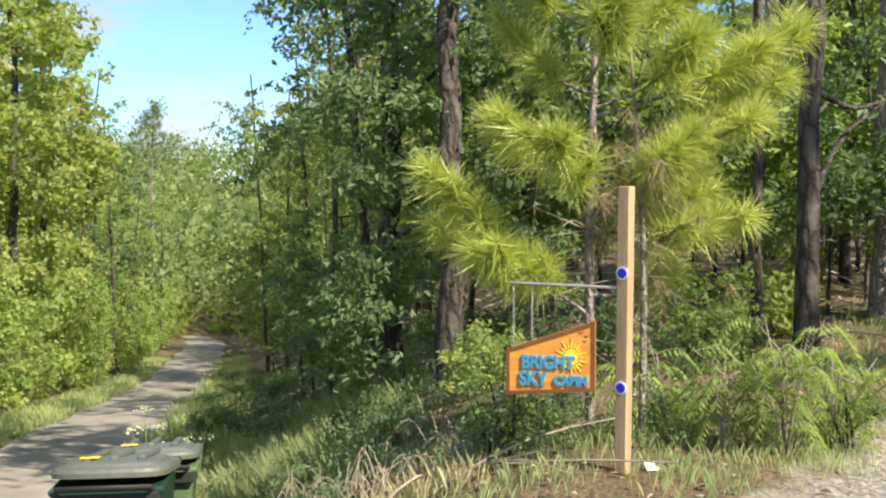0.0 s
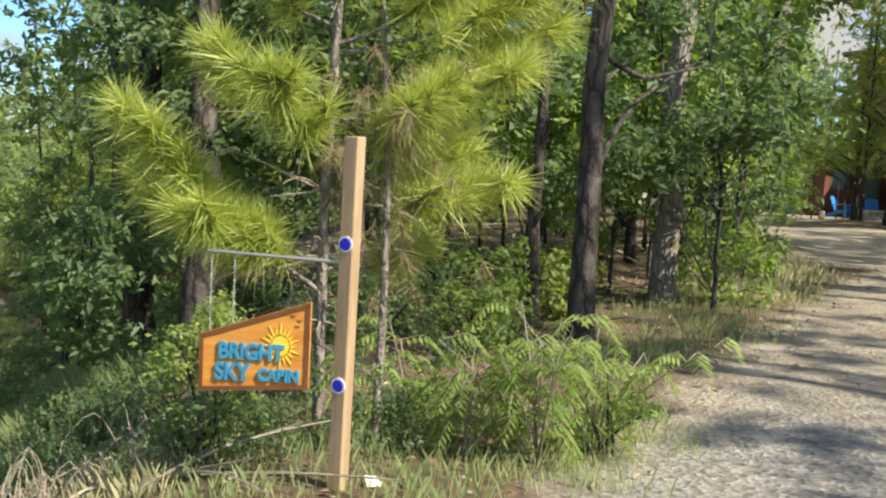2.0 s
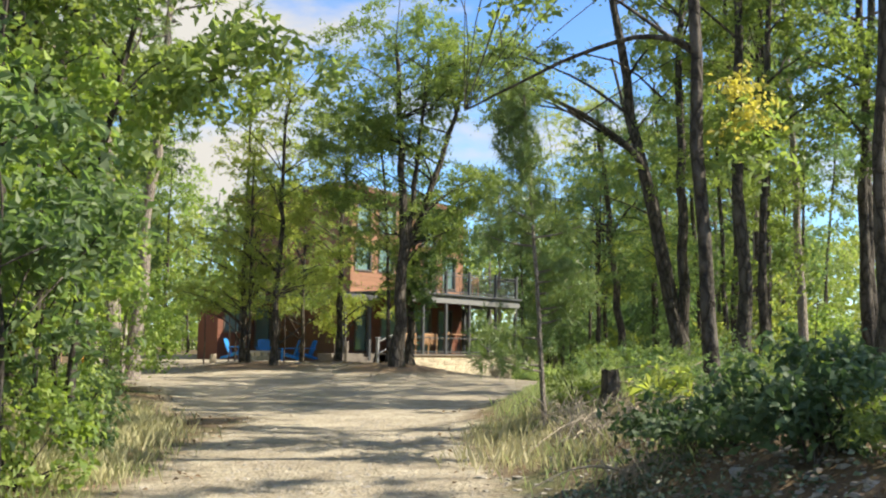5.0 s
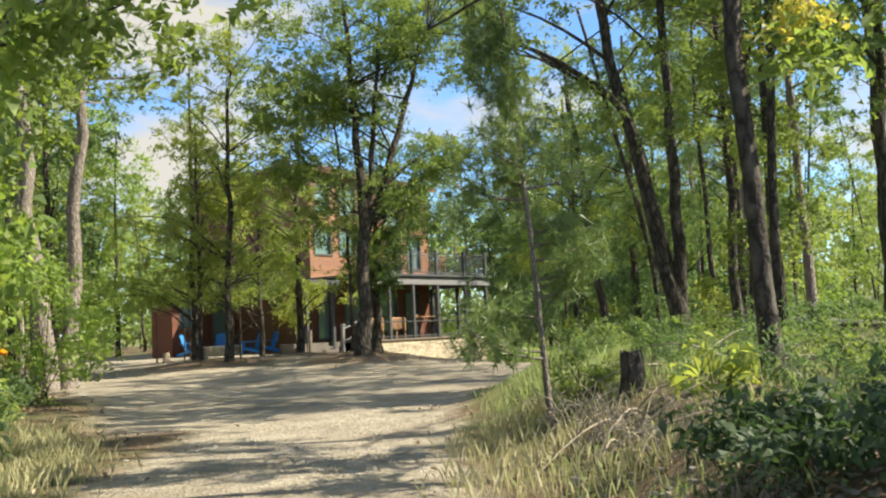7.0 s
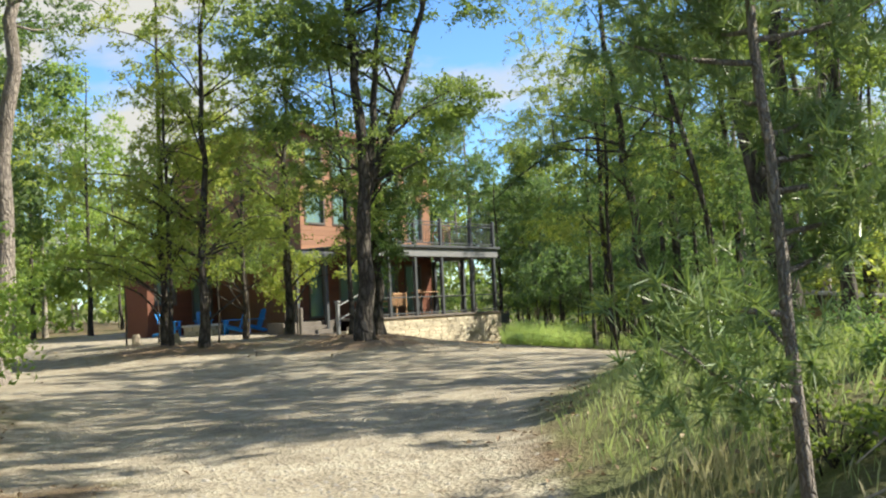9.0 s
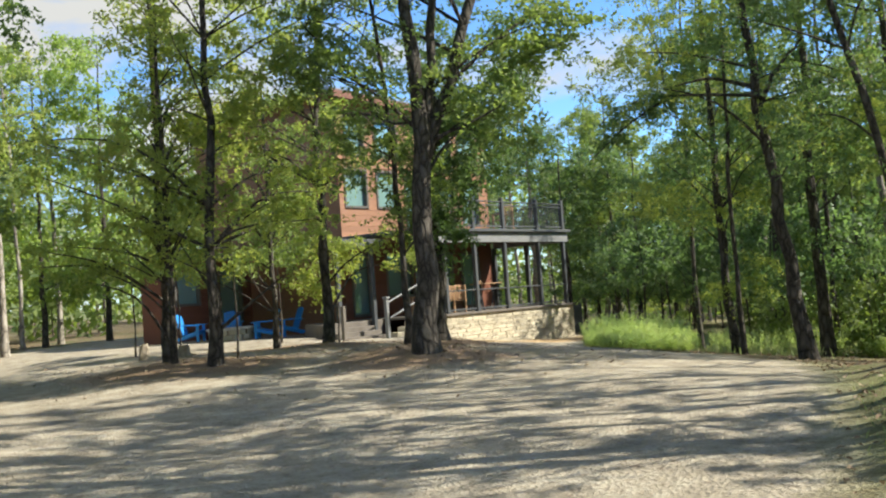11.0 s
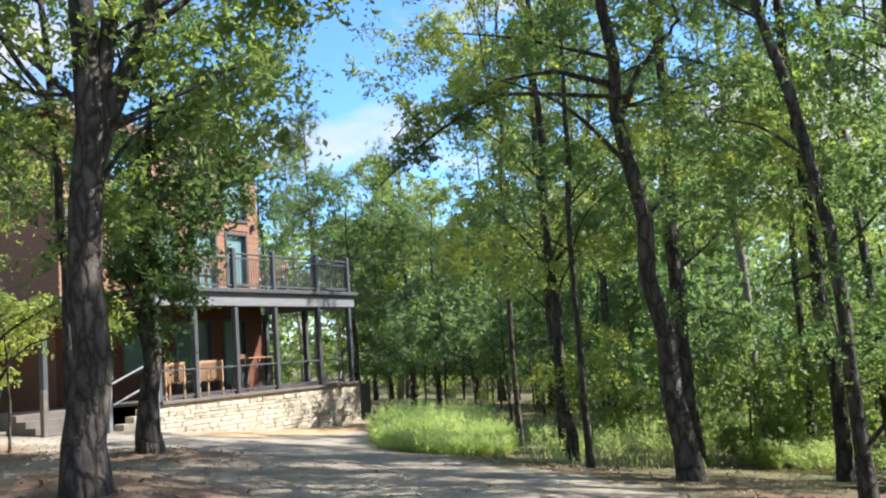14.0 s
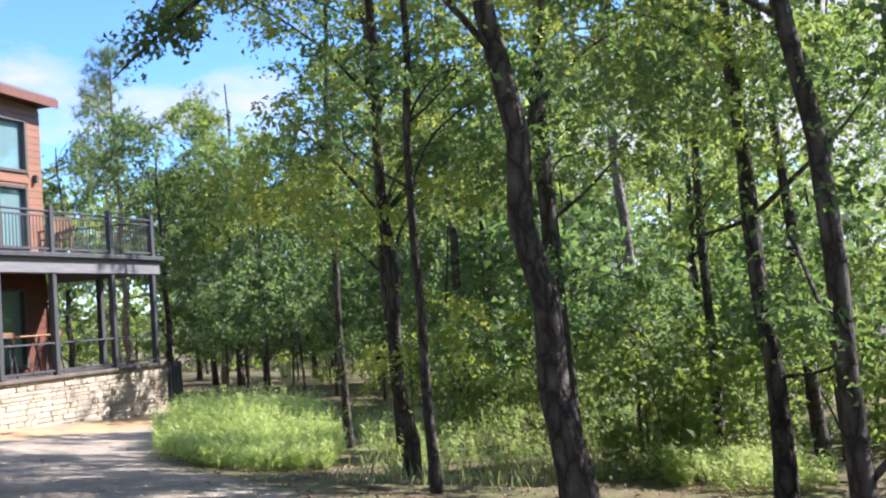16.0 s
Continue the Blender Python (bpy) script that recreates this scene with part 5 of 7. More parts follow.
broadleaf("oak_tree", "large dark-barked oak forking into two heavy limbs", at_(21.6, 26.7), [
    ([off(0, -0.3), off(0.05, 1.5), off(0.12, 4.2), off(0.1, 6.2), off(-0.1, 9.5)], 0.215, 0.05), ([off(0.14, 3.0), off(0.8, 4.7), off(1.6, 6.8), off(2.2, 9.4)], 0.125, 0.04), ([off(0.1, 2.9), off(0.42, 4.6), off(0.62, 6.6), off(0.9, 9.2)], 0.1, 0.04)],
    [(*off(0.1, 9.0), 2.5, 2.3, 1.9, 115), (*off(2.6, 8.6), 2.4, 2.2, 1.5, 84), (*off(-1.6, 6.9), 1.6, 1.5, 1.2, 60), (*off(0.3, 6.8), 1.3, 1.3, 0.9, 34), (*off(2.4, 5.4), 1.2, 0.9, 0.7, 24), (*off(0.9, 4.6), 0.9, 0.8, 0.7, 11), (*off(-0.8, 4.8), 0.9, 0.8, 0.7, 11), (*off(1.6, 3.7), 0.9, 0.8, 0.6, 12)], MAT_LEAF, seed=11, per=120, size=0.095, spread_r=0.36, limbs=15)
broadleaf("oak_tree", "smaller oak with a thick low trunk", at_(24.9, 30.1), [([off(0, -0.2), off(0.0, 2.0), off(0.2, 4.2), off(0.3, 6.0)], 0.17, 0.012)],
          [(*off(0.6, 5.7), 2.1, 1.7, 1.5, 72), (*off(0.0, 2.3), 0.9, 0.9, 0.7, 24), (*off(0.9, 4.1), 1.0, 0.9, 1.0, 44), (*off(-0.9, 3.9), 1.2, 1.0, 0.9, 24), (*off(0.2, 3.2), 1.1, 1.1, 0.8, 34)], MAT_LEAF_DARK, seed=12, per=110, size=0.09, spread_r=0.36)
broadleaf("oak_tree", "slender oak with a thin crooked trunk", at_(22.4, 28.2), [([off(0, -0.2), off(0.05, 2.0), off(0.0, 4.2), off(-0.3, 7.5)], 0.065, 0.025), ([off(0.0, 4.0), off(-0.6, 4.9), off(-1.4, 5.8)], 0.04, 0.015)],
          [(*off(-0.6, 7.2), 1.4, 1.4, 1.0, 20), (*off(0.3, 3.0), 0.7, 0.7, 1.0, 12), (*off(-1.5, 5.4), 1.1, 0.9, 0.8, 22), (*off(-0.9, 3.8), 0.8, 0.8, 0.6, 12)], MAT_LEAF, seed=13, limbs=14, per=110, size=0.085)
YARD_TREES = [((19.5, 30.0), 0.115, 0.45, 9.5, 14), ((19.6, 31.9), 0.10, 0.15, 8.6, 15), ((19.2, 30.9), 0.06, 0.1, 6.5, 16), ((23.7, 32.5), 0.12, 0.35, 9.2, 17), ((24.9, 36.5), 0.085, 0.1, 7.0, 18)]
for (x, y), r, lean, h, sd in YARD_TREES:
    rr = np.random.default_rng(sd)
    blobs = [(off(lean * z / h + rr.normal() * 1.0, z)[0] + rr.normal() * 0.6, off(lean * z / h, z)[1] + rr.normal() * 0.7, z, rr.uniform(0.8, 1.6), rr.uniform(0.8, 1.6), rr.uniform(0.5, 0.85), 10) for z in np.arange(2.1, h, 0.55)]
    broadleaf("yard_tree", "slim young oak with yellow-green leaves in the yard", at_(x, y), [([off(0, -0.2), off(lean * 0.3, h * 0.35), off(lean * 0.6, h * 0.7), off(lean, h)], r, 0.025)], blobs, MAT_LEAF if sd == 18 else MAT_LEAF_YELLOW, seed=sd, per=82, size=0.09, spread_r=0.27, limbs=34, group="slim yard trees")
broadleaf("sapling", "thin sapling in the yard", at_(20.8, 31.4), [([(0, 0, -0.1), (0.03, 0, 1.2), (0.0, 0.03, 3.0)], 0.025, 0.01)], [(0, 0, 2.4, 0.5, 0.5, 0.8, 9)], MAT_LEAF_YELLOW, seed=19, per=30, spread_r=0.22, limbs=0)
# low leafy sprays in front of the entry
for x, y, z, sd in ((25.6, 35.4, 1.6, 31), (25.2, 34.2, 2.3, 32), (23.6, 39.2, 2.6, 33), (22.7, 40.0, 2.7, 36), (24.6, 41.4, 3.0, 34), (26.4, 38.6, 2.8, 35)):
    broadleaf("sapling", "small leafy oak sapling with bright leaves", at_(x, y), [([(0, 0, -0.1), (0.05, 0, 0.9), (0, 0.05, z + 0.6)], 0.028, 0.01)], [(0, 0, z, 0.75, 0.75, 0.5, 16)] if sd < 33 else [(0, 0, z, 1.1, 1.1, 0.7, 34)], MAT_LEAF_YELLOW if sd < 33 else MAT_LEAF, seed=sd, per=60, size=0.11, spread_r=0.25, limbs=0)
def tree_stump(x, y, r, h, bark, label, seed):
    """A low cut trunk: flared foot, ragged rim and a sunken top."""
    rnd = np.random.default_rng(seed)
    rings = []
    bm = bmesh.new()
    for f, z in ((1.5, -0.12), (1.15, 0.12 * h), (0.98, 0.45 * h), (0.92, 0.85 * h), (0.88, h), (0.6, h * 0.94)):
        rings.append([bm.verts.new((math.cos(a) * r * f * rnd.uniform(0.88, 1.12), math.sin(a) * r * f * rnd.uniform(0.88, 1.12), z + (rnd.uniform(-0.06, 0.1) * h if z > 0.8 * h else 0))) for a in np.linspace(0, 6.283, 14, endpoint=False)])
    for a, b in zip(rings[:-1], rings[1:]):
        for k in range(14):
            bm.faces.new((a[k], a[(k + 1) % 14], b[(k + 1) % 14], b[k]))
    bm.faces.new(rings[-1])
    root = empty("tree_stump", pose(*at_(x, y)), label, "stump")
    part("wood", bm, bark, root)


tree_stump(22.0, 38.0, 0.12, 0.4, MAT_TWIG, "short weathered grey tree stump", 3)
tree_stump(20.6, 33.2, 0.12, 0.22, MAT_TWIG, "low broken stump in the mulch of the yard", 4)
tree_stump(11.05, 10.2, 0.1, 0.32, MAT_BARK, "dark rotting stump among the weeds of the bank", 5)

# the tall dark tree on the bank, with one branch reaching over the drive
R43, F43 = view(43)
def off43(d, z, f=0.0):
    return (R43[0] * d + F43[0] * f, R43[1] * d + F43[1] * f, z)


bank_tree = broadleaf("bank_tree", "tall straight dark tree on the bank with one long branch", at_(10.9, 8.9), [
    ([off43(0.06, -0.2), off43(0.0, 1.5), off43(-0.1, 3.6), off43(-0.12, 7.0), off43(0.0, 11.0)], 0.072, 0.035), ([off43(-0.1, 3.35), off43(-0.5, 3.5), off43(-1.2, 3.35, 0.3), off43(-2.3, 2.9, 0.8)], 0.03, 0.01)],
    [(*off43(-0.3, 8.2), 2.2, 2.2, 2.2, 34), (*off43(-1.8, 4.6, 0.8), 1.5, 1.0, 0.7, 14), (*off43(0.6, 5.6), 1.3, 1.3, 0.8, 11), (*off43(0.55, 2.6), 0.3, 0.3, 0.5, 4)], MAT_LEAF, seed=41, limbs=9)
part("yellow_spray", crown_mesh("yellow_spray", 47, clump_centres(np.random.default_rng(47), [(*off43(0.42, 2.75), 0.22, 0.22, 0.35, 12)]), 30, 0.16, 0.075), MAT_LEAF_GOLD, bank_tree, "bright yellow leaves")["kind"] = "stuff"
forked = broadleaf("forked_tree", "dark forked tree with a branch arching over the drive", at_(19.86, 15.77), [
    ([off43(0.15, -0.3), off43(0.0, 1.2), off43(-0.45, 3.2), off43(-0.9, 5.6), off43(-1.5, 9.5)], 0.17, 0.05), ([off43(0.15, 0.2), off43(0.25, 2.4), off43(0.15, 5.0), off43(0.3, 9.0)], 0.13, 0.04),
    ([off43(-0.3, 2.9), off43(-0.55, 4.1), off43(-1.7, 4.9, -0.4), off43(-3.3, 5.5, -1.0)], 0.09, 0.02)],
    [(*off43(-1.2, 8.2), 2.7, 2.5, 1.8, 50), (*off43(0.8, 7.6), 2.5, 2.5, 1.7, 44), (*off43(-3.0, 5.6, -0.8), 1.9, 1.6, 0.8, 26)], MAT_LEAF, seed=42, limbs=8, per=110, size=0.085, spread_r=0.26)
forked.matrix_basis = pose(*at_(19.86, 15.77)) @ Matrix.Diagonal((1.02, 1.02, 1.02, 1))
broadleaf("woodland_tree", "slim dark woodland tree", at_(22.3, 12.9), [([off43(0, -0.3), off43(0.05, 3), off43(-0.1, 10.5)], 0.13, 0.05)], [(0, 0, 8.6, 2.0, 2.0, 2.0, 32)], MAT_LEAF, seed=43)
small_pine = pine("young_pine", "small pine with drooping blue-green needles on the bank", at_(10.6, 10.7), 9.0, 0.09, (-0.5, 0.35), 45, low=0.16, tufts=1000)
small_pine.matrix_basis = pose(*at_(10.6, 10.7)) @ Matrix.Diagonal((0.36, 0.36, 0.4, 1))
# leaning tree at the yard's end and its neighbours
R60 = view(60)[0]
def off60(d, z):
    return (R60[0] * d, R60[1] * d, z)


leaning = broadleaf("leaning_tree", "large dark tree leaning at the edge of the yard", at_(28.4, 23.9), [
    ([off60(0.15, -0.3), off60(0.0, 1.2), off60(-0.18, 3.2), off60(-0.45, 5.6), off60(-0.75, 9.2)], 0.155, 0.05), ([off60(-0.36, 4.8), off60(0.0, 5.5), off60(0.5, 6.0)], 0.06, 0.02), ([off60(-0.42, 5.2), off60(-1.2, 5.5), off60(-2.1, 5.4)], 0.05, 0.015)],
    [(*off60(-0.8, 8.6), 2.4, 2.4, 1.7, 56), (*off60(-2.4, 5.6), 1.6, 1.3, 0.9, 28), (*off60(-1.6, 7.2), 1.6, 1.3, 0.9, 28), (*off60(0.9, 4.6), 1.4, 1.3, 0.8, 26)], MAT_LEAF_YELLOW, seed=51, per=150, size=0.062, spread_r=0.3, limbs=5)
for limb in ([(-0.25, 0.15, 5.0), (-1.0, 1.6, 5.25), (-1.2, 2.9, 5.25), (-0.75, 3.75, 5.0)], [(-1.02, 1.7, 5.25), (-1.5, 2.5, 4.75), (-1.8, 3.2, 4.15)]):
    path = smooth_path([np.array(c) for c in limb], 12)
    part("limb", tube_mesh("limb", [tuple(c) for c in path], list(np.linspace(0.035, 0.008, 12)), 6), MAT_BARK, leaning)
spray = [(-0.8, 3.35, 5.0, 0.2, 0.35, 0.1, 9), (-1.05, 2.8, 5.15, 0.25, 0.4, 0.15, 10), (-1.6, 2.75, 4.5, 0.25, 0.4, 0.2, 12), (-1.1, 1.9, 5.1, 0.4, 0.5, 0.35, 18), (-0.8, 1.1, 5.9, 0.6, 0.6, 0.6, 22)]
part("leafy_spray", crown_mesh("leafy_spray", 58, clump_centres(np.random.default_rng(58), spray), 46, 0.19, 0.07), MAT_LEAF_DARK, leaning, "dark green leaves on long limbs")["kind"] = "stuff"
for x, y, r, h, ln, leaf, sd in ((32.0, 25.4, 0.15, 11, 0.1, MAT_LEAF_DARK, 52), (30.6, 22.6, 0.11, 10, -0.4, MAT_LEAF, 53), (31.6, 21.0, 0.14, 11, -0.5, MAT_LEAF_DARK, 54), (31.2, 27.3, 0.1, 9, 0.0, MAT_LEAF_YELLOW, 55), (33.2, 28.6, 0.09, 9.5, 0.0, MAT_LEAF_DARK, 56), (27.4, 21.4, 0.085, 10, -1.6, MAT_LEAF_DARK, 57)):
    broadleaf("woodland_tree", "slim woodland tree with yellowing leaves", at_(x, y), [([off60(0.1, -0.3), off60(0.02, 3.0), off60(ln, h)], r, 0.04)], [(*off60(ln * 0.7, h * 0.72), 2.1, 2.1, 2.2, 60), (*off60(-0.3, h * 0.42), 1.9, 1.9, 1.2, 42), (*off60(0.3, h * 0.2), 1.2, 1.2, 0.7, 12)], leaf, seed=sd, per=120, size=0.075, limbs=9)

# pines and dark trunks behind the sign
pine("pine_tree", "pine with pinkish plated bark", at_(4.75, 11.3), 13, 0.135, (0.35, 0.2), 61, tufts=230)
broadleaf("woodland_tree", "dark straight tree beside the drive", at_(3.2, 9.15), [([(0, 0, -0.3), (0.02, 0.02, 2.5), (0.15, 0.1, 6), (0.2, 0.2, 10)], 0.105, 0.05), ([(0.05, 0.05, 2.35), (0.55, 0.5, 2.2), (1.5, 1.2, 2.45)], 0.03, 0.01)], [(0.3, 0.2, 8.2, 2.0, 2.0, 2.0, 30), (1.4, 1.6, 2.7, 0.9, 0.9, 0.5, 9)], MAT_LEAF_DARK, seed=62, limbs=8)
broadleaf("woodland_tree", "thin dark tree beside the drive", at_(3.0, 9.9), [([(0, 0, -0.3), (-0.05, 0, 3), (0, 0.1, 8)], 0.055, 0.025)], [(0, 0, 6.6, 1.6, 1.6, 1.6, 22)], MAT_LEAF_DARK, seed=63)
broadleaf("woodland_tree", "thin dark tree beside the drive", at_(5.5, 14.3), [([(0, 0, -0.3), (0.05, 0, 3), (0, 0.1, 9)], 0.075, 0.03)], [(0, 0, 6.6, 1.8, 1.8, 2.2, 26)], MAT_LEAF, seed=64)
# oak bark on this pine: its dark colour stands for shade on the trunk
pine("pine_tree", "pine behind the sign, bark coloured dark for the shade there", at_(0.1, 10.9), 13, 0.15, (-0.05, 0.1), 65, tufts=230, bark=MAT_BARK)
broadleaf("big_shade_tree", "large dark leafy tree hanging over the lane", at_(-0.7, 13.2), [([(0, 0, -0.4), (0.05, 0, 2.5), (0.0, 0.2, 6), (-0.1, 0.3, 9.5)], 0.16, 0.06)],
          [(0.2, -0.9, 3.6, 1.7, 1.9, 1.5, 46), (0.6, -0.6, 6.4, 1.8, 2.0, 1.8, 50), (0.7, -0.5, 5.2, 2.0, 2.0, 2.2, 40), (0.1, -1.2, 1.2, 1.0, 1.2, 1.0, 22), (1.0, 0, 8.6, 1.9, 2.0, 1.6, 34)], MAT_LEAF_DARK, seed=66, per=110, size=0.1, spread_r=0.3)
pine("pine_tree", "pine with pale plated bark at the yard edge", at_(13.85, 27.5), 14, 0.2, (1.1, -0.55), 67, tufts=240)
pine("pine_tree", "pine with pale plated bark at the yard edge", at_(13.3, 27.3), 14, 0.24, (-0.85, 0.42), 68, tufts=240)
broadleaf("woodland_tree", "dark tree at the yard edge", at_(15.0, 31.0), [([(0, 0, -0.3), (0.05, 0, 2.5), (0, 0.1, 9)], 0.12, 0.04)], [(0.1, 0, 3.4, 1.4, 1.4, 1.4, 40), (-0.2, 0.1, 5.6, 1.9, 1.9, 1.3, 40), (0, 0, 8.0, 2.5, 2.5, 2.6, 70)], MAT_LEAF_DARK, seed=69, per=85, size=0.11)
for x, y, r, h, sd in ((23.0, 50.9, 0.14, 13, 71), (20.7, 47.4, 0.13, 12, 72), (24.8, 54.2, 0.09, 11, 73), (27.9, 58.4, 0.13, 12, 74)):
    broadleaf("pale_tree", "tree with a straight pale trunk behind the slide", at_(x, y), [([(0, 0, -0.3), (0.05, 0, 4), (-0.1, 0.1, h)], r, 0.04)], [(0, 0, h * 0.72, 2.2, 2.2, 2.6, 34)], MAT_LEAF_YELLOW, MAT_BARK_PALE, seed=sd, size=0.15)
for x, y, sd in ((10.6, 25.5, 75), (9.4, 23.2, 76)):
    pine("pine_tree", "tall pine beside the drive", at_(x, y), 14, 0.21, (0.2, -0.1), sd, tufts=240)
broadleaf("understory_tree", "small dark-leaved tree in front of the plated pine", at_(4.9, 10.4), [([(0, 0, -0.2), (0.04, 0.03, 0.9), (0.0, 0.1, 2.3)], 0.03, 0.01), ([(0.02, 0.02, 1.0), (-0.5, 0.0, 1.35), (-1.1, -0.1, 1.4)], 0.016, 0.006)],
          [(0, 0, 1.75, 0.6, 0.6, 0.3, 20), (-0.8, 0.0, 1.5, 0.6, 0.5, 0.25, 18), (0.5, 0.3, 2.05, 0.6, 0.6, 0.35, 18), (0.35, 0.2, 1.15, 0.45, 0.45, 0.2, 8)], MAT_LEAF_DARK, seed=79, per=44, size=0.1, spread_r=0.24, limbs=4)
broadleaf("overhanging_tree", "slim tree with large leaves hanging over the drive", at_(7.0, 14.4), [([(0, 0, -0.3), (0.05, -0.1, 2.0), (0.3, -0.4, 4.0), (0.7, -0.9, 6.0)], 0.06, 0.02)], [(1.2, -1.4, 3.9, 1.1, 1.1, 0.6, 18), (0.6, -0.8, 5.2, 1.4, 1.4, 0.9, 24), (-0.6, 0.2, 4.4, 1.2, 1.2, 0.9, 18)], MAT_LEAF, seed=78, per=46, size=0.15, spread_r=0.28, limbs=8)
for x, y, r, h, sd in ((29.7, 26.0, 0.06, 9.0, 81), (33.8, 24.0, 0.075, 10.5, 82), (31.2, 19.4, 0.07, 10, 83), (35.2, 26.8, 0.08, 10.5, 84), (35.6, 22.6, 0.08, 11, 85), (34.2, 30.2, 0.07, 9.5, 86)):
    broadleaf("woodland_tree", "thin dark trunk with a high leafy top", at_(x, y), [([off60(0.05, -0.3), off60(0.0, 3.2), off60(0.25, h)], r, 0.025)], [(*off60(0.2, h * 0.8), 1.6, 1.6, 1.6, 30), (*off60(0.1, h * 0.5), 1.3, 1.3, 0.8, 14)], MAT_LEAF_DARK, seed=sd, per=70, size=0.1, limbs=6)


def flowering_weed(x, y, h, seed):
    """Upright stems topped with flat pale flower heads."""
    rnd = random.Random(seed)
    root = empty("flowering_weed", pose(x, y, lay(x, y) - 0.02), "tall thin weed with pale flower heads by the lane", "weed", "flowering weeds by the lane")
    for k in range(3):
        dx, dy, hh = rnd.uniform(-0.16, 0.16), rnd.uniform(-0.12, 0.12), h * rnd.uniform(0.85, 1.0)
        part("stem", tube_mesh("stem", [(dx * 0.2, dy * 0.2, 0), (dx * 0.6, dy * 0.6, hh * 0.6), (dx, dy, hh)], [0.007, 0.006, 0.004], 5), MAT_GRASS, root)
        bm = bmesh.new()
        for i in range(18):
            a, r = rnd.uniform(0, 6.283), 0.085 * math.sqrt(rnd.random())
            bmesh.ops.create_icosphere(bm, subdivisions=1, radius=rnd.uniform(0.006, 0.01), matrix=pose(dx + r * math.cos(a), dy + r * math.sin(a), hh + 0.02 + rnd.uniform(-0.025, 0.02)))
        part("flower_head", bm, MAT_PALE_FLOWER, root, "flat pale green-white flower head")["kind"] = "stuff"


for x, y, h, sd in ((-2.4, 8.62, 1.42, 1), (-2.2, 8.75, 1.2, 2)):
    flowering_weed(x, y, h, sd)

# tall edge trees with high crowns, added to shade the front of the yard
for x, y, h, sd in ((23.9, 16.7, 12.5, 91), (27.1, 18.3, 13.0, 92), (29.6, 21.0, 12.5, 93), (25.4, 17.0, 14.5, 94)):
    broadleaf("woodland_tree", "tall slim tree with a high crown, added to shade the yard", at_(x, y), [([(0, 0, -0.3), (0.1, 0.05, 4.0), (-0.1, 0.15, 8.0), (0.1, 0.1, h - 1)], 0.1, 0.03)], [(0.2, 0, h - 2.6, 2.6, 2.6, 1.7, 40), (-0.8, 0.6, h - 4.6, 1.8, 1.8, 0.9, 20), (0.9, -0.5, h - 0.8, 1.8, 1.8, 0.9, 20)], MAT_LEAF, seed=sd, per=80, size=0.11, limbs=10)

# ---------- woodland ----------
WOODS_DRIVE = [(1.2, 8.5), (4.2, 10.8), (7.4, 15.6), (9.0, 20.5), (11.0, 27.0), (13.0, 34.0), (14.5, 41.0), (17.5, 50), (10, 58), (-6, 52), (-4.5, 30), (-1.0, 14)]
WOODS_RIGHT = [(11.5, 2.0), (12.5, 6.5), (15.5, 11.5), (21.0, 15.5), (27.5, 19.0), (33.0, 24.5), (37, 29.5), (47, 36), (56, 52), (74, 50), (62, 20), (44, 6), (30, 0), (18, -2)]
WOODS_LANE = [(-8.5, -6), (-8, 8), (-10, 20), (-13, 40), (-18, 75), (-40, 75), (-30, 20), (-24, -8)]
WOODS_BACK = [(20, 60), (30, 62), (44, 56), (52, 54), (72, 54), (74, 80), (20, 84)]
WOODS_LANE_FAR = [(-9, 46), (-3.5, 32), (8, 58), (16, 76), (-12, 88)]
used = [(0.1, 10.9), (3.2, 9.1), (4.7, 11.3), (10.9, 8.9), (19.9, 15.8), (28.4, 23.9), (22.3, 12.9), (25.0, 15.5), (13.7, 27.6), (15, 31)]


def free(x, y):
    return all((x - a) ** 2 + (y - b) ** 2 > 1.7 ** 2 for a, b in used) and (x - 29.8) ** 2 + (y - 18.2) ** 2 > 12 and not (11 < x < 20 and 0 < y < 8.5) and not (abs(x + 2) < 1.6 and abs(y - 7) < 2)


def wood_proto(k, fine=False):
    rr = np.random.default_rng(200 + k)
    h = rr.uniform(9.5, 12.5)
    leaf = (MAT_LEAF, MAT_LEAF_DARK, MAT_LEAF_YELLOW, MAT_LEAF, MAT_LEAF_SUN, MAT_LEAF)[k % 6]
    lean = rr.normal(size=2) * 0.5
    blobs = [(lean[0], lean[1], h * 0.74, 2.0, 2.0, h * 0.2, 34), (rr.normal() * 0.6, rr.normal() * 0.6, h * 0.42, 1.6, 1.6, h * 0.13, 18)]
    return broadleaf("woodland_tree", "slender woodland tree with a narrow leafy crown", (0, 0, 0), [([(0, 0, -0.3), (lean[0] * 0.3, lean[1] * 0.3, h * 0.4), (lean[0], lean[1], h)], rr.uniform(0.07, 0.13), 0.03)], blobs, leaf, seed=200 + k, per=150 if fine else 78, size=0.085 if fine else 0.12, spread_r=0.3, limbs=8, group="woodland trees", sides=6, small=True)


def under_proto(k):
    rr = np.random.default_rng(300 + k)
    h = rr.uniform(2.6, 4.2)
    leaf = (MAT_LEAF, MAT_LEAF_SUN, MAT_LEAF_DARK, MAT_LEAF_YELLOW)[k % 4]
    return broadleaf("understory_tree", "small leafy understory tree", (0, 0, 0), [([(0, 0, -0.2), (0.1, 0, h * 0.5), (0.0, 0.15, h)], 0.035, 0.012)], [(0, 0, h * 0.62, 1.15, 1.15, h * 0.34, 26)], leaf, seed=300 + k, per=70, size=0.1, spread_r=0.24, limbs=8, group="understory trees", sides=5, small=True)


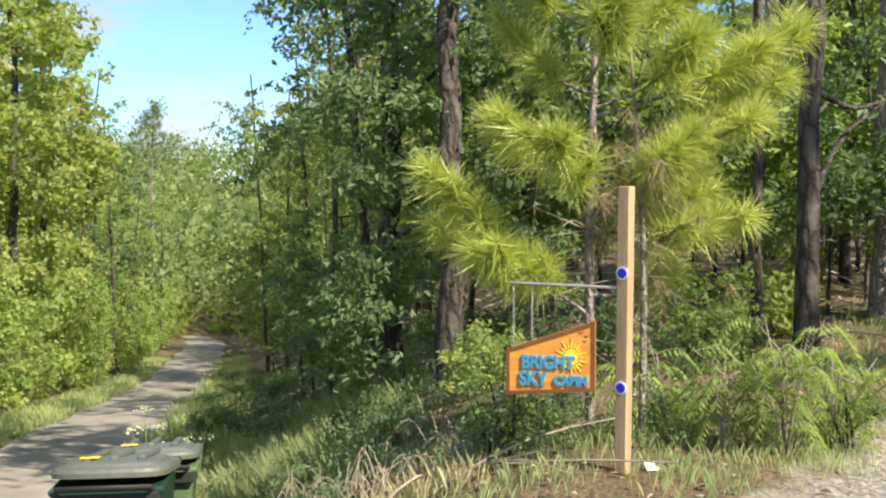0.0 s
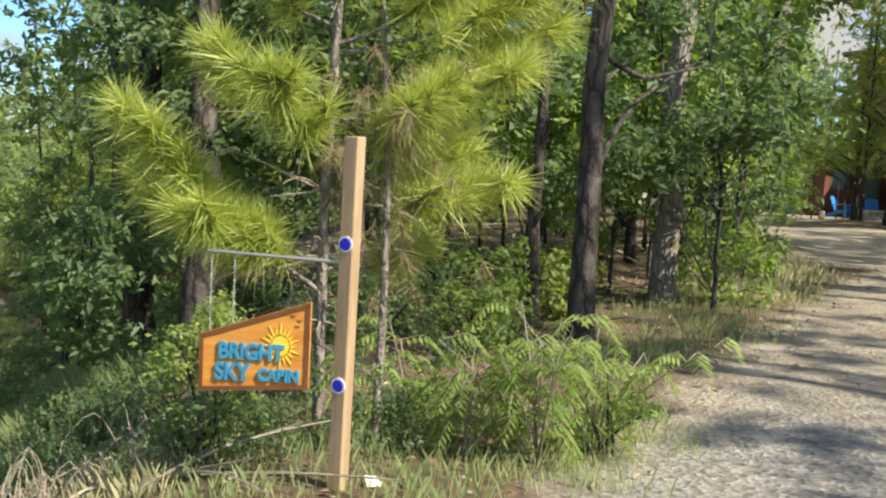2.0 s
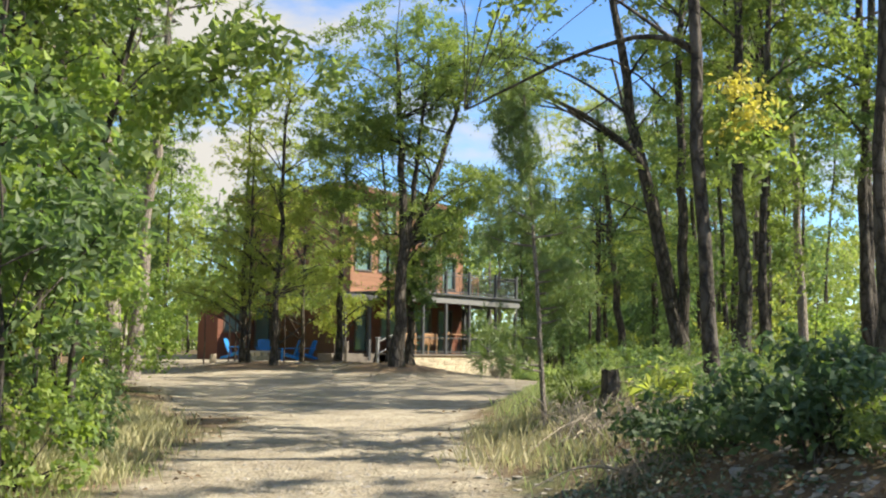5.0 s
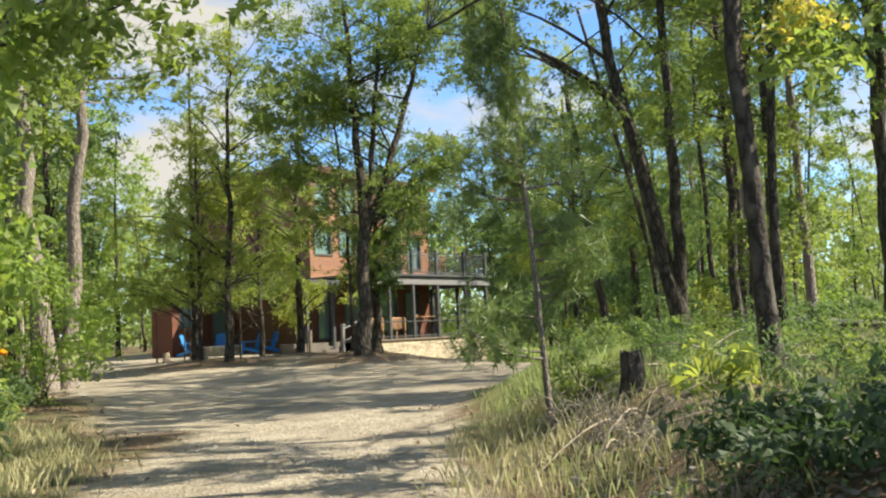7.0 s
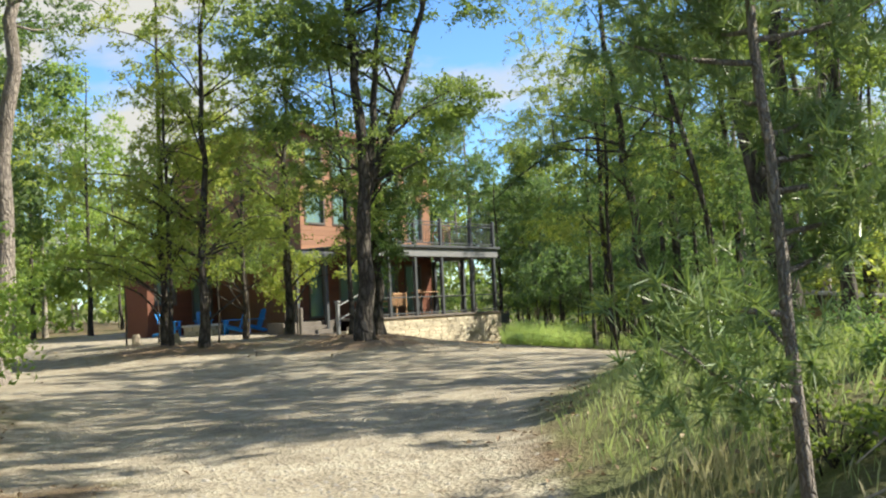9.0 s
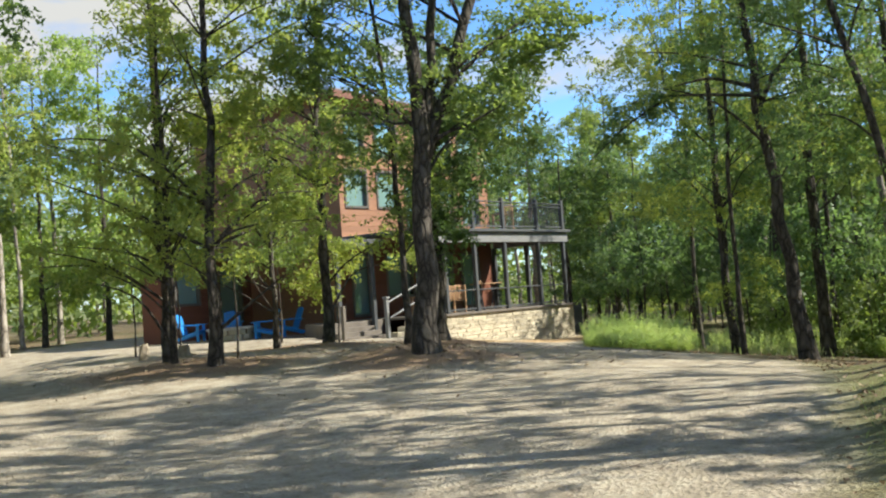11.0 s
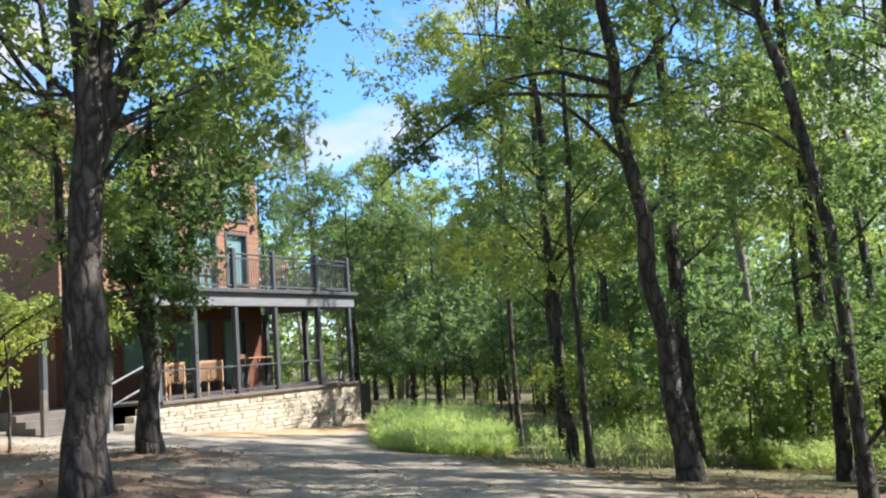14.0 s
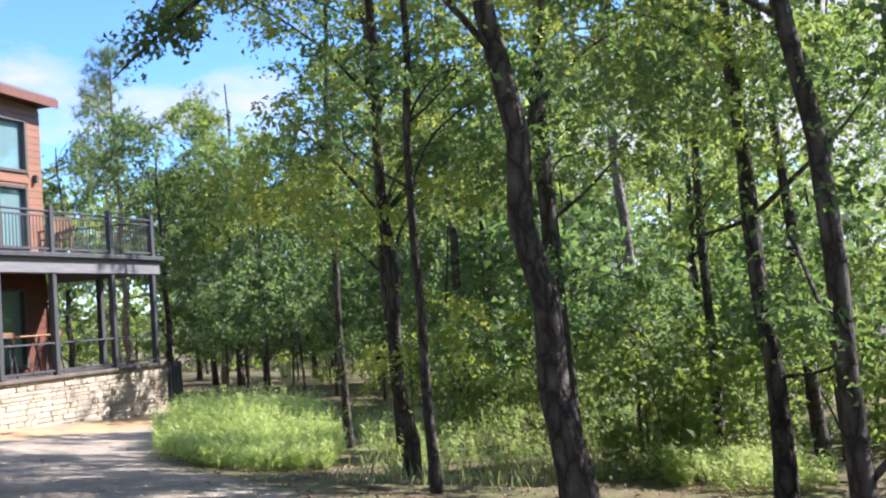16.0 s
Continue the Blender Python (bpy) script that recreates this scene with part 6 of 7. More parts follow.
def share(proto, spots, seed, smin=0.85, smax=1.15):
    """The first spot takes the plant itself, the rest take copies."""
    if not spots:
        return
    place(proto, spots[1:], seed, smin, smax)
    x, y = spots[0]
    proto.matrix_basis = pose(x, y, lay(x, y) - 0.03)


tall = scatter(WOODS_DRIVE, 3.2, 1, 1500, free) + scatter(WOODS_RIGHT, 4.3, 2, 2500, free) + [(20.2, 12.0), (28.6, 19.4)] + scatter(WOODS_LANE, 5.5, 3, 400, free) + scatter(WOODS_BACK, 5.2, 4, 900) + scatter(WOODS_LANE_FAR, 4.0, 6, 500)
random.Random(4).shuffle(tall)
tall = [(x, y) for x, y in tall if not (33 < x < 52 and 8 < y < 25 and int(x * 7 + y * 3) % 3)]
close = [p for p in tall if near_way(*p) < 9 and not (0.5 < p[0] < 2.6 and 8 < p[1] < 11)]
tall = [p for p in tall if near_way(*p) >= 9]
for k in range(4):
    share(wood_proto(21 + 2 * k, True), close[k::5], 25 + k)
share(pine("pine_tree", "tall woodland pine with a bare trunk", (0, 0, 0), 13.0, 0.13, (0.2, -0.3), 233, "woodland pines", 0.4, 200), close[4::5], 29)
for k in range(6):
    share(wood_proto(k), tall[k::8], 20 + k)
for k in range(2):
    share(pine("pine_tree", "tall woodland pine with a bare trunk", (0, 0, 0), 13.5 - k, 0.13, (0.3, 0.2 - 0.5 * k), 230 + k, "woodland pines", 0.4, 200), tall[6 + k::8], 30 + k)
dusk = scatter([(33, 24.5), (37, 29.5), (47, 36.5), (54, 48), (62, 46), (50, 26), (36, 20)], 2.5, 19, 1000)
low = scatter(WOODS_DRIVE, 4.2, 11, 600, lambda x, y: y > 12.5) + scatter(WOODS_RIGHT, 4.6, 12, 1200, lambda x, y: free(x, y) and drive_side(x, y)[0] > 7) + [(1.6, 11.0), (2.6, 12.6), (0.9, 12.6), (3.8, 13.2), (5.6, 13.0), (2.0, 14.4), (4.6, 15.2), (6.6, 16.6)] + scatter(WOODS_BACK, 5.5, 14, 500) + scatter(WOODS_LANE_FAR, 3.6, 15, 500)
random.Random(5).shuffle(low)
for k in range(4):
    share(under_proto(k), low[k::4], 40 + k, 0.7, 1.3)
share(wood_proto(12), [(12.6, 36.5), (17.2, 41.0), (20.6, 46.0), (9.6, 33.0), (15.0, 45.0)], 77, 1.1, 1.3)
thick = under_proto(5)
share(thick, [(5.0, 12.4), (6.3, 13.6), (4.3, 11.7), (7.3, 15.4), (7.9, 17.0), (5.7, 14.8), (3.9, 13.4), (8.6, 19.4)], 79, 0.7, 1.1)
share(under_proto(2), [(2.7, 12.7), (3.4, 11.4), (1.7, 11.9), (4.6, 13.6), (0.9, 10.9), (2.1, 14.0), (3.6, 15.0), (-1.7, 15.6), (-2.3, 18.4), (-2.9, 21.6), (-1.2, 17.0), (-3.4, 25.0), (-1.6, 20.4)], 80, 0.65, 1.0)
# dense low growth beyond the weeds at the house end
belt = [(18.9 + d * math.sin(radians(a)), 19.7 + d * math.cos(radians(a))) for a, d in ((49.5, 29), (51.5, 27.6), (53.5, 28.8), (55.5, 26.6), (57.5, 28.0), (50.5, 32), (52.8, 31.5), (55, 31), (57, 30.6), (59, 27), (60.5, 29))]
share(under_proto(14), belt, 78, 0.95, 1.35)
share(under_proto(6), dusk[::2], 46, 0.8, 1.45)
share(under_proto(10), dusk[1::2], 47, 0.8, 1.45)
# the sunlit wall of trees along the lane
lane_line = [(x, 87.0 + 0.6 * (x + 15) % 3) for x in np.arange(-18.6, -12.0, 1.3)] + [(-7.0 - 0.18 * y - (0.6 if int(y) % 2 else 0.0), float(y)) for y in list(np.arange(8, 70, 1.7)) + list(np.arange(70, 104, 2.4))]
for k in range(2):
    p = broadleaf("lane_tree", "sunlit leafy small tree crowding the lane", (0, 0, 0), [([(0, 0, -0.2), (0.1, 0, 1.8), (0.0, 0.15, 3.6)], 0.04, 0.012)], [(0, 0, 2.5, 1.2, 1.2, 1.3, 24), (0, 0, 0.9, 1.2, 1.2, 0.8, 16)], (MAT_LEAF_SUN, MAT_LEAF_YELLOW)[k], seed=330 + k, per=85, size=0.105, spread_r=0.3, limbs=8, group="lane-side trees", sides=5, small=True)
    share(p, lane_line[k::2], 50 + k, 0.9, 1.4)
share(wood_proto(10), [(-8.8 - 0.18 * y - (y % 2), float(y)) for y in np.arange(10, 62, 2.3)], 55, 0.8, 1.1)
# broad-crowned trees that shade the yard's edge
for k, spots_ in enumerate(([(15.6, 35.2), (17.6, 43.8), (9.6, 21.4)], [(16.6, 39.4), (18.8, 47.6), (8.0, 18.9)])):
    rr = np.random.default_rng(360 + k)
    bl = [(rr.normal() * 1.1, rr.normal() * 1.1, z, 1.5, 1.5, 0.8, 22) for z in np.arange(3.4, 10.5, 1.1)]
    share(broadleaf("shade_tree", "broad leafy tree at the edge of the yard", (0, 0, 0), [([(0, 0, -0.3), (0.1, 0, 4), (0.0, 0.2, 10.5)], 0.13, 0.04)], bl, MAT_LEAF, seed=360 + k, per=70, size=0.12, spread_r=0.25, limbs=14, group="yard edge trees", small=True), spots_, 56 + k)
near_t = broadleaf("edge_tree", "slim leafy tree by the drive, some added to cast shade", (0, 0, 0), [([(0, 0, -0.3), (0.1, 0, 4), (0.0, 0.2, 10.0)], 0.11, 0.03)], [(rr.normal() * 0.9, rr.normal() * 0.9, z, 1.5, 1.5, 0.7, 16) for z in np.arange(3.6, 10.0, 1.2)], MAT_LEAF, seed=364, per=120, size=0.078, spread_r=0.23, limbs=14, group="trees over the end of the drive")
# the last three spots are unseen trees, added to shade the lower drive
share(near_t, [(22.4, 16.0), (17.7, 12.8), (20.8, 14.3), (10.9, 1.2), (12.4, 2.7), (12.8, -0.2)], 64)
big = broadleaf("tall_lane_tree", "tall leafy tree above the lane", (0, 0, 0), [([(0, 0, -0.4), (0.1, 0, 6), (0.3, 0.2, 14.5)], 0.2, 0.05)], [(0, 0, 12.4, 2.6, 2.6, 2.4, 60), (0.4, 0, 8.6, 2.8, 2.8, 2.0, 60), (0, 0.3, 5.0, 2.2, 2.2, 1.6, 34)], MAT_LEAF_YELLOW, seed=370, per=80, size=0.19, spread_r=0.42, limbs=14, group="tall trees above the lane", small=True)
share(big, [(-15.4, 40.0), (-13.0, 31.5), (-18.2, 46.5), (-17.6, 37.0)], 58, 0.95, 1.1)
# dense forest edge beside and beyond the house
def full_tree(k, leaf, h):
    rr = np.random.default_rng(380 + k)
    bl = [(rr.normal() * 0.7, rr.normal() * 0.7, z, 2.1 - 0.9 * (z / h) ** 2, 2.1 - 0.9 * (z / h) ** 2, 0.8, 26) for z in np.arange(h * 0.2, h, 1.25)]
    return broadleaf("forest_tree", "full leafy tree at the forest edge", (0, 0, 0), [([(0, 0, -0.4), (0.1, 0, h * 0.4), (0.2, 0.2, h * 0.9)], 0.13, 0.02)], bl, leaf, seed=380 + k, per=64, size=0.125, spread_r=0.36, limbs=12, group="trees at the forest edge", small=True)


share(full_tree(0, MAT_LEAF_DARK, 9.2), [(44.6, 44.0), (46.8, 42.0), (49.5, 46.5), (53.0, 43.5), (47.0, 51.0), (57.0, 47.5), (50.0, 39.6), (42.5, 31.5)], 59, 0.85, 1.05)
share(full_tree(1, MAT_LEAF, 10.0), [(48.6, 44.6), (53.0, 50.5), (62.0, 49.5), (47.6, 37.6), (40.4, 29.4), (44.0, 27.0)], 60, 0.85, 1.05)
share(full_tree(3, MAT_LEAF_SUN, 12.5), [(26.4, 56.2), (28.8, 55.4), (24.2, 57.4)], 62, 0.95, 1.1)
share(full_tree(2, MAT_LEAF_YELLOW, 9.0), [(49.6, 33.0), (51.6, 36.6)], 61, 0.85, 1.05)
pine("pine_tree", "full-crowned pine behind the balcony", at_(46.6, 47.8), 12.2, 0.16, (0.1, 0.1), 95, "", 0.25, 520)
pine("pine_tree", "full-crowned pine behind the balcony", at_(49.8, 46.2), 10.6, 0.15, (-0.2, 0.1), 96, "", 0.22, 480)
pine("pine_tree", "lone pine standing above the lane side trees", (-20.9, 75.0, lay(-20.9, 75.0)), 17.0, 0.2, (0.2, 0.1), 77, "", 0.74, 420)

# far wooded hill
rng = np.random.default_rng(90)
n = 4600
hx, hy = rng.uniform(-260, 60, n), rng.uniform(95, 330, n)
keep = (np.abs(road_side(hx, hy)) > 3) | (hy > 94)
hx, hy = hx[keep], hy[keep]
hz = land(hx, hy)
ra, rd = rng.uniform(radians(20), radians(165), 1500), rng.uniform(62, 95, 1500)
cents = np.stack([hx, hy, hz + rng.uniform(1.5, 11, len(hx))], -1)
c = np.repeat(cents, 24, axis=0)
offs = rng.normal(size=(len(c), 3)) * np.array([2.0, 2.0, 1.7])
n2 = 900
mx_, my_ = rng.uniform(-55, 34, n2), rng.uniform(60, 100, n2)
ok2 = (np.abs(road_side(mx_, my_)) > 3.6) | (my_ > 88)
mx_, my_ = mx_[ok2], my_[ok2]
n2 = len(mx_)
c2 = np.repeat(np.stack([mx_, my_, land(mx_, my_) + rng.uniform(0.5, 8, n2)], -1), 90, axis=0)
r3x, r3y = 24 + np.sin(ra) * rd, 24 + np.cos(ra) * rd
c3 = np.repeat(np.stack([r3x, r3y, land(r3x, r3y) + rng.uniform(0.5, 13, len(ra))], -1), 60, axis=0)
c = np.concatenate([c, c3, c2])
offs = np.concatenate([offs, rng.normal(size=(len(c3), 3)) * np.array([1.3, 1.3, 1.0]), rng.normal(size=(len(c2), 3)) * np.array([1.0, 1.0, 0.8])])
leaf_len = np.concatenate([np.full(len(c) - len(c2) - len(c3), 1.0), np.full(len(c3), 0.5), np.full(len(c2), 0.42)])
lv, lq = leaf_arrays(c + offs, rng.normal(size=(len(c), 3)) + np.array([0, 0, 0.6]), leaf_len, rng, 0.9, True)
far = part("far_woods", mesh_np("far_woods", lv, tris=lq), MAT_LEAF)
tagged(far, "distant wooded hillside in full sun", "woods", kind="stuff")

# ---------- shrubs and brush ----------
shrub_defs = [("shrub", "leafy green shrub on the woodland edge", 0.55, 0.85, MAT_LEAF_SUN), ("shrub", "low dark green woodland shrub", 0.6, 0.7, MAT_LEAF_DARK), ("shrub", "small yellow-green woodland shrub", 0.4, 0.6, MAT_LEAF_YELLOW)]
protos = [bush(nm, lb, (0, 0, 0), r, h, lf, 400 + k, 26, 32, 0.095, "woodland shrubs") for k, (nm, lb, r, h, lf) in enumerate(shrub_defs)]
edge = [(2.4, 9.6), (1.6, 9.2), (3.4, 10.5), (2.2, 8.7), (-0.6, 8.9), (0.3, 9.4), (5.4, 11.2), (6.6, 13.2), (4.2, 12.4), (7.2, 15.4)]
bank = [(6.6, 4.4), (7.9, 5.6), (9.2, 6.6), (10.6, 8.0), (11.8, 9.2), (11.4, 11.0), (13.4, 11.4), (14.4, 13.2), (16.4, 14.2)]
lefts = [(8.6, 17.6), (9.0, 18.6), (9.4, 19.9), (10.0, 21.2), (9.3, 21.9), (8.2, 18.9), (10.7, 23.4), (11.4, 25.2), (8.9, 20.8)]
spots = edge + lefts + scatter(WOODS_RIGHT, 4.6, 17, 900) + scatter(WOODS_DRIVE, 4.5, 18, 500, lambda x, y: y > 11)
lane_low = [(-3.5 - 0.18 * y + 1.016 * (3.2 + 0.9 * math.sin(y * 2.3) + d), float(y)) for y in np.arange(14, 44, 1.7) for d in (0.0, 2.3)]
for k in range(3):
    share(protos[k], spots[k::3] + (lane_low if k == 1 else []), 60 + k, 0.6, 1.0)
share(bush("shrub", "low brushy shrub on the bank", (0, 0, 0), 0.5, 0.6, MAT_LEAF, 404, 24, 40, 0.07, "bank shrubs"), bank, 64, 0.5, 0.8)
bush("shrub", "tall bright green bush beside the drive", at_(11.0, 22.2), 1.5, 2.5, MAT_LEAF_SUN, 420, 60, 75, 0.11)
bush("shrub", "glossy broad-leaved bush on the bank, its green darkened for shade", at_(7.95, 6.1), 0.55, 0.6, MAT_LEAF_SHADED, 421, 36, 60, 0.085)
bush("shrub", "glossy broad-leaved bush on the bank, its green darkened for shade", at_(8.6, 7.2), 0.7, 0.22, MAT_LEAF_SHADED, 422, 34, 60, 0.085)
bush("sapling", "sunlit seedling with broad yellow-green leaves", at_(10.0, 8.75), 0.24, 0.36, MAT_LEAF_YELLOW, 427, 9, 12, 0.12, "", "sapling", 0.5, 0, 6)
weeds = [bush("weed", "low mixed weeds on the bank", (0, 0, 0), 0.3, 0.42, lf, 430 + k, 15, 28, 0.052, "bank weeds", "weed", 0.34, 4, 0) for k, lf in enumerate((MAT_LEAF, MAT_LEAF_DARK, MAT_LEAF_DARK))]
thicket = bush("thicket", "dense dark green thicket under the trees", (0, 0, 0), 0.85, 1.7, MAT_LEAF, 440, 34, 42, 0.11, "forest thickets", "shrub", skirt=16, stems=8)
share(thicket, scatter([(32.5, 24.6), (36.5, 29.2), (45, 35.5), (52, 40), (54, 32), (42, 23), (35, 20.5)], 1.9, 27, 500)[:30], 75, 0.8, 1.5)
dark_spots = scatter([(-1.9, 7.4), (-0.4, 6.9), (1.2, 7.6), (2.9, 9.0), (0.8, 12), (-1.6, 12.5), (-3.2, 11)], 0.66, 24, 600)
weed_spots = scatter([(6.4, 4.9), (8.2, 7.6), (10.2, 9.9), (12.4, 12.2), (16.0, 14.6), (19.5, 16.2), (19, 14.6), (13.6, 10.2), (9.4, 6.4)], 0.62, 23, 500, lambda x, y: drive_side(x, y)[0] > 1.3)
for k in range(3):
    share(weeds[k], weed_spots[k::3] + (dark_spots if k == 2 else []), 70 + k, 0.6, 1.1)
def sumac(x, y, h, stems, seed):
    """Upright canes that carry long drooping leaves of paired leaflets."""
    rnd = np.random.default_rng(seed)
    root = empty("sumac", pose(*at_(x, y)), "young sumac with drooping feathered green leaves", "shrub", "sumacs beside the drive")
    wood, centres, along, across = [], [], [], []
    for _ in range(stems):
        top = np.array([*rnd.normal(size=2) * 0.2, h * rnd.uniform(0.6, 1.0)])
        line = smooth_path([(0, 0, -0.05), top * np.array([0.35, 0.35, 0.55]), top], 7)
        wood.append(tube_arrays(line, np.linspace(0.007, 0.003, 7), 5))
        for k in range(7):
            s0, a, ln = line[rnd.integers(2, 7)], rnd.uniform(0, 6.283), rnd.uniform(0.16, 0.28)
            rib = smooth_path([s0, s0 + np.array([math.cos(a) * ln * 0.6, math.sin(a) * ln * 0.6, 0.05]), s0 + np.array([math.cos(a) * ln, math.sin(a) * ln, -0.07])], 11)
            wood.append(tube_arrays(rib, np.linspace(0.0022, 0.001, 11), 3))
            for c in rib[2:]:
                for sign_ in (-1, 1):
                    centres.append(c), along.append((-math.sin(a) * sign_ + math.cos(a) * 0.4, math.cos(a) * sign_ + math.sin(a) * 0.4, -0.75)), across.append((math.cos(a), math.sin(a), 0.1))
    v, q = join_arrays(wood)
    part("woody_base", mesh_np("woody_base", v, q, smooth=True), MAT_TWIG, root)
    c, d, w = np.array(centres), np.array(along), np.array(across)
    d = d / np.linalg.norm(d, axis=1)[:, None] * rnd.uniform(0.055, 0.085, (len(c), 1))
    w = w * 0.009
    part("foliage", mesh_np("foliage", np.stack([c, c + d * 0.45 + w, c + d, c + d * 0.45 - w], 1).reshape(-1, 3), np.arange(len(c) * 4).reshape(-1, 4)), MAT_LEAF_SUN, root)


for x, y, h, k, sd in ((1.95, 5.9, 0.78, 9, 1), (1.62, 6.05, 0.6, 6, 2), (2.3, 6.15, 0.7, 6, 3), (1.4, 6.5, 0.6, 5, 4)):
    sumac(x, y, h, k, sd)
bush("shrub", "thin weeds beside the sumac", at_(2.35, 6.1), 0.25, 0.5, MAT_LEAF_SUN, 426, 14, 40, 0.045, slim=0.3, stems=4)
bush("shrub", "pale speckled shrub growing up to the sign", at_(0.32, 6.15), 0.32, 0.8, MAT_LEAF_SUN, 424, 30, 50, 0.04)


def grass(name, label, spots, per, h, w, mat, seed, spread_=0.3, kind_="stuff"):
    """Tufts of bent blades."""
    rng = np.random.default_rng(seed)
    s = np.repeat(np.asarray(spots, float), per, axis=0)
    n = len(s)
    x, y = s[:, 0] + rng.normal(size=n) * spread_, s[:, 1] + rng.normal(size=n) * spread_
    z = land(x, y) - 0.02
    a, hh = rng.uniform(0, 6.283, n), h * rng.uniform(0.45, 1.15, n)
    lean_ = rng.uniform(0.05, 0.55, n) * hh
    dx, dy = np.cos(a) * w, np.sin(a) * w
    b = rng.uniform(0, 6.283, n)
    lx, ly = np.cos(b) * lean_, np.sin(b) * lean_
    v = np.stack([np.stack([x - dx, y - dy, z], -1), np.stack([x + dx, y + dy, z], -1), np.stack([x + lx * 0.35 + dx * 0.7, y + ly * 0.35 + dy * 0.7, z + hh * 0.6], -1), np.stack([x + lx, y + ly, z + hh], -1)], 1)
    ob = part(name, mesh_np(name, v.reshape(-1, 3), np.arange(n * 4).reshape(n, 4)), mat)
    return tagged(ob, label, "grass", kind=kind_)


rng = np.random.default_rng(33)
def pts(poly, count, seed):
    r = np.random.default_rng(seed)
    poly = np.array(poly, float)
    p = r.uniform(poly.min(0), poly.max(0), (count * 6, 2))
    return p[inside(p[:, 0], p[:, 1], poly)][:count]


def tall_weeds(name, label, spots, tops, mat, seed):
    """Upright leafy stems that stand in a mound: each stem carries narrow leaves all the way up."""
    rng = np.random.default_rng(seed)
    s, h = np.asarray(spots, float), np.asarray(tops, float) * rng.uniform(0.7, 1.12, len(spots))
    lean_ = rng.normal(size=(len(s), 2)) * 0.16 * h[:, None]
    foot = np.column_stack([s, land(s[:, 0], s[:, 1]) - 0.03])
    tip = foot + np.column_stack([lean_, h])
    d = np.array([0.0045, 0.0, 0.0])
    stalk = np.stack([foot - d, foot + d, tip], 1).reshape(-1, 3)
    per = 20
    f = rng.uniform(0.18, 1.0, (len(s), per))
    at = foot[:, None, :] + (tip - foot)[:, None, :] * f[..., None]
    a = rng.uniform(0, 6.283, (len(s), per))
    ln = 0.17 * (1.15 - 0.65 * f) * rng.uniform(0.7, 1.2, (len(s), per))
    out = np.stack([np.cos(a) * ln, np.sin(a) * ln, rng.uniform(0.0, 0.75, a.shape) * ln], -1)
    wide = np.stack([-np.sin(a), np.cos(a), np.zeros_like(a)], -1) * 0.012
    leaf = np.stack([at - wide, at + wide, at + out], 2).reshape(-1, 3)
    v = np.concatenate([stalk, leaf])
    ob = part(name, mesh_np(name, v, tris=np.arange(len(v)).reshape(-1, 3)), mat)
    return tagged(ob, label, "weeds", kind="stuff")


gp = pts([(32.6, 33.0), (30.8, 30.6), (30.4, 29.2), (31.2, 28.4), (33.6, 29.8), (39, 34.5), (41.5, 38.4), (40.2, 39.2), (36, 35.4)], 3300, 1)
tall_weeds("goldenrod", "mound of tall bright green feathery weeds below the stone wall", gp, 0.36 + 0.6 * np.exp(-((gp[:, 0] - 35.4) ** 2 + (gp[:, 1] - 33.4) ** 2) / 7.0), MAT_GRASS_TALL, 101)
gp = pts([(31.0, 27.6), (32.5, 25.5), (36, 22.5), (40, 25), (41, 31), (36.5, 31.6)], 650, 2)
tall_weeds("undergrowth_weeds", "pale green sunlit weeds under the trees", gp, np.full(len(gp), 0.5), MAT_GRASS_TALL, 111)
gp = pts([(31, 23.2), (32, 22.2), (33.2, 23), (33.2, 24.4), (31.8, 24.4)], 240, 9)
tall_weeds("undergrowth_weeds", "green weeds at the end of the yard", gp, np.full(len(gp), 0.45), MAT_GRASS_TALL, 112)
grass("undergrowth_grass", "sunlit green grass under the trees", pts([(30.0, 27.0), (31.5, 25.5), (36, 24), (44, 28), (46, 35), (40, 34)], 90, 2), 40, 0.24, 0.006, MAT_GRASS, 102, 0.4)
grass("bank_grass", "rough green and straw grass along the bank", pts([(8.0, 7.9), (9.6, 9.8), (12.2, 12.9), (16.6, 15.6), (19, 16.4), (18, 14.5), (12, 9), (9.4, 6.8)], 80, 3), 64, 0.17, 0.001, MAT_GRASS, 103, 0.25)
grass("mound_grass", "green grass on the bank above the drive", pts([(12.3, 12.4), (14.4, 14.8), (17.0, 16.4), (21.0, 18.4), (22.0, 17.0), (17.0, 13.2), (13.8, 10.8)], 420, 21), 60, 0.1, 0.0013, MAT_GRASS, 121, 0.22)
grass("dry_grass", "straw-coloured dry grass beside the drive", np.concatenate([pts([(6.0, 11.2), (8.2, 14.2), (9.4, 17.6), (8.2, 18.4), (6.4, 14.6), (4.8, 11.0)], 105, 4), pts([(8.0, 8.8), (11.2, 12.3), (12.4, 12.6), (9, 8.6)], 20, 5)]), 90, 0.19, 0.0007, MAT_GRASS_DRY, 104, 0.22)
lane_pts = np.array([(s * 1.016 - 3.5 - 0.18 * y, y) for y in np.arange(-2, 60, 0.16) for s in (1.9 + 0.5 * math.sin(y * 3.1), 2.5 + 0.4 * math.sin(y * 5.3), -1.9 - 0.3 * math.sin(y * 4.0), -2.5)])
grass("verge_grass", "green verge grass along the lane", lane_pts, 18, 0.28, 0.006, MAT_GRASS, 105, 0.22)
grass("verge_weeds", "rough deep green weeds on the bank below the lane", pts([(-2.3, 8.3), (-0.7, 8.2), (-0.5, 16.6), (-4.6, 17.0), (-3.0, 13.0)], 520, 31), 34, 0.34, 0.0045, MAT_GRASS, 131, 0.25)
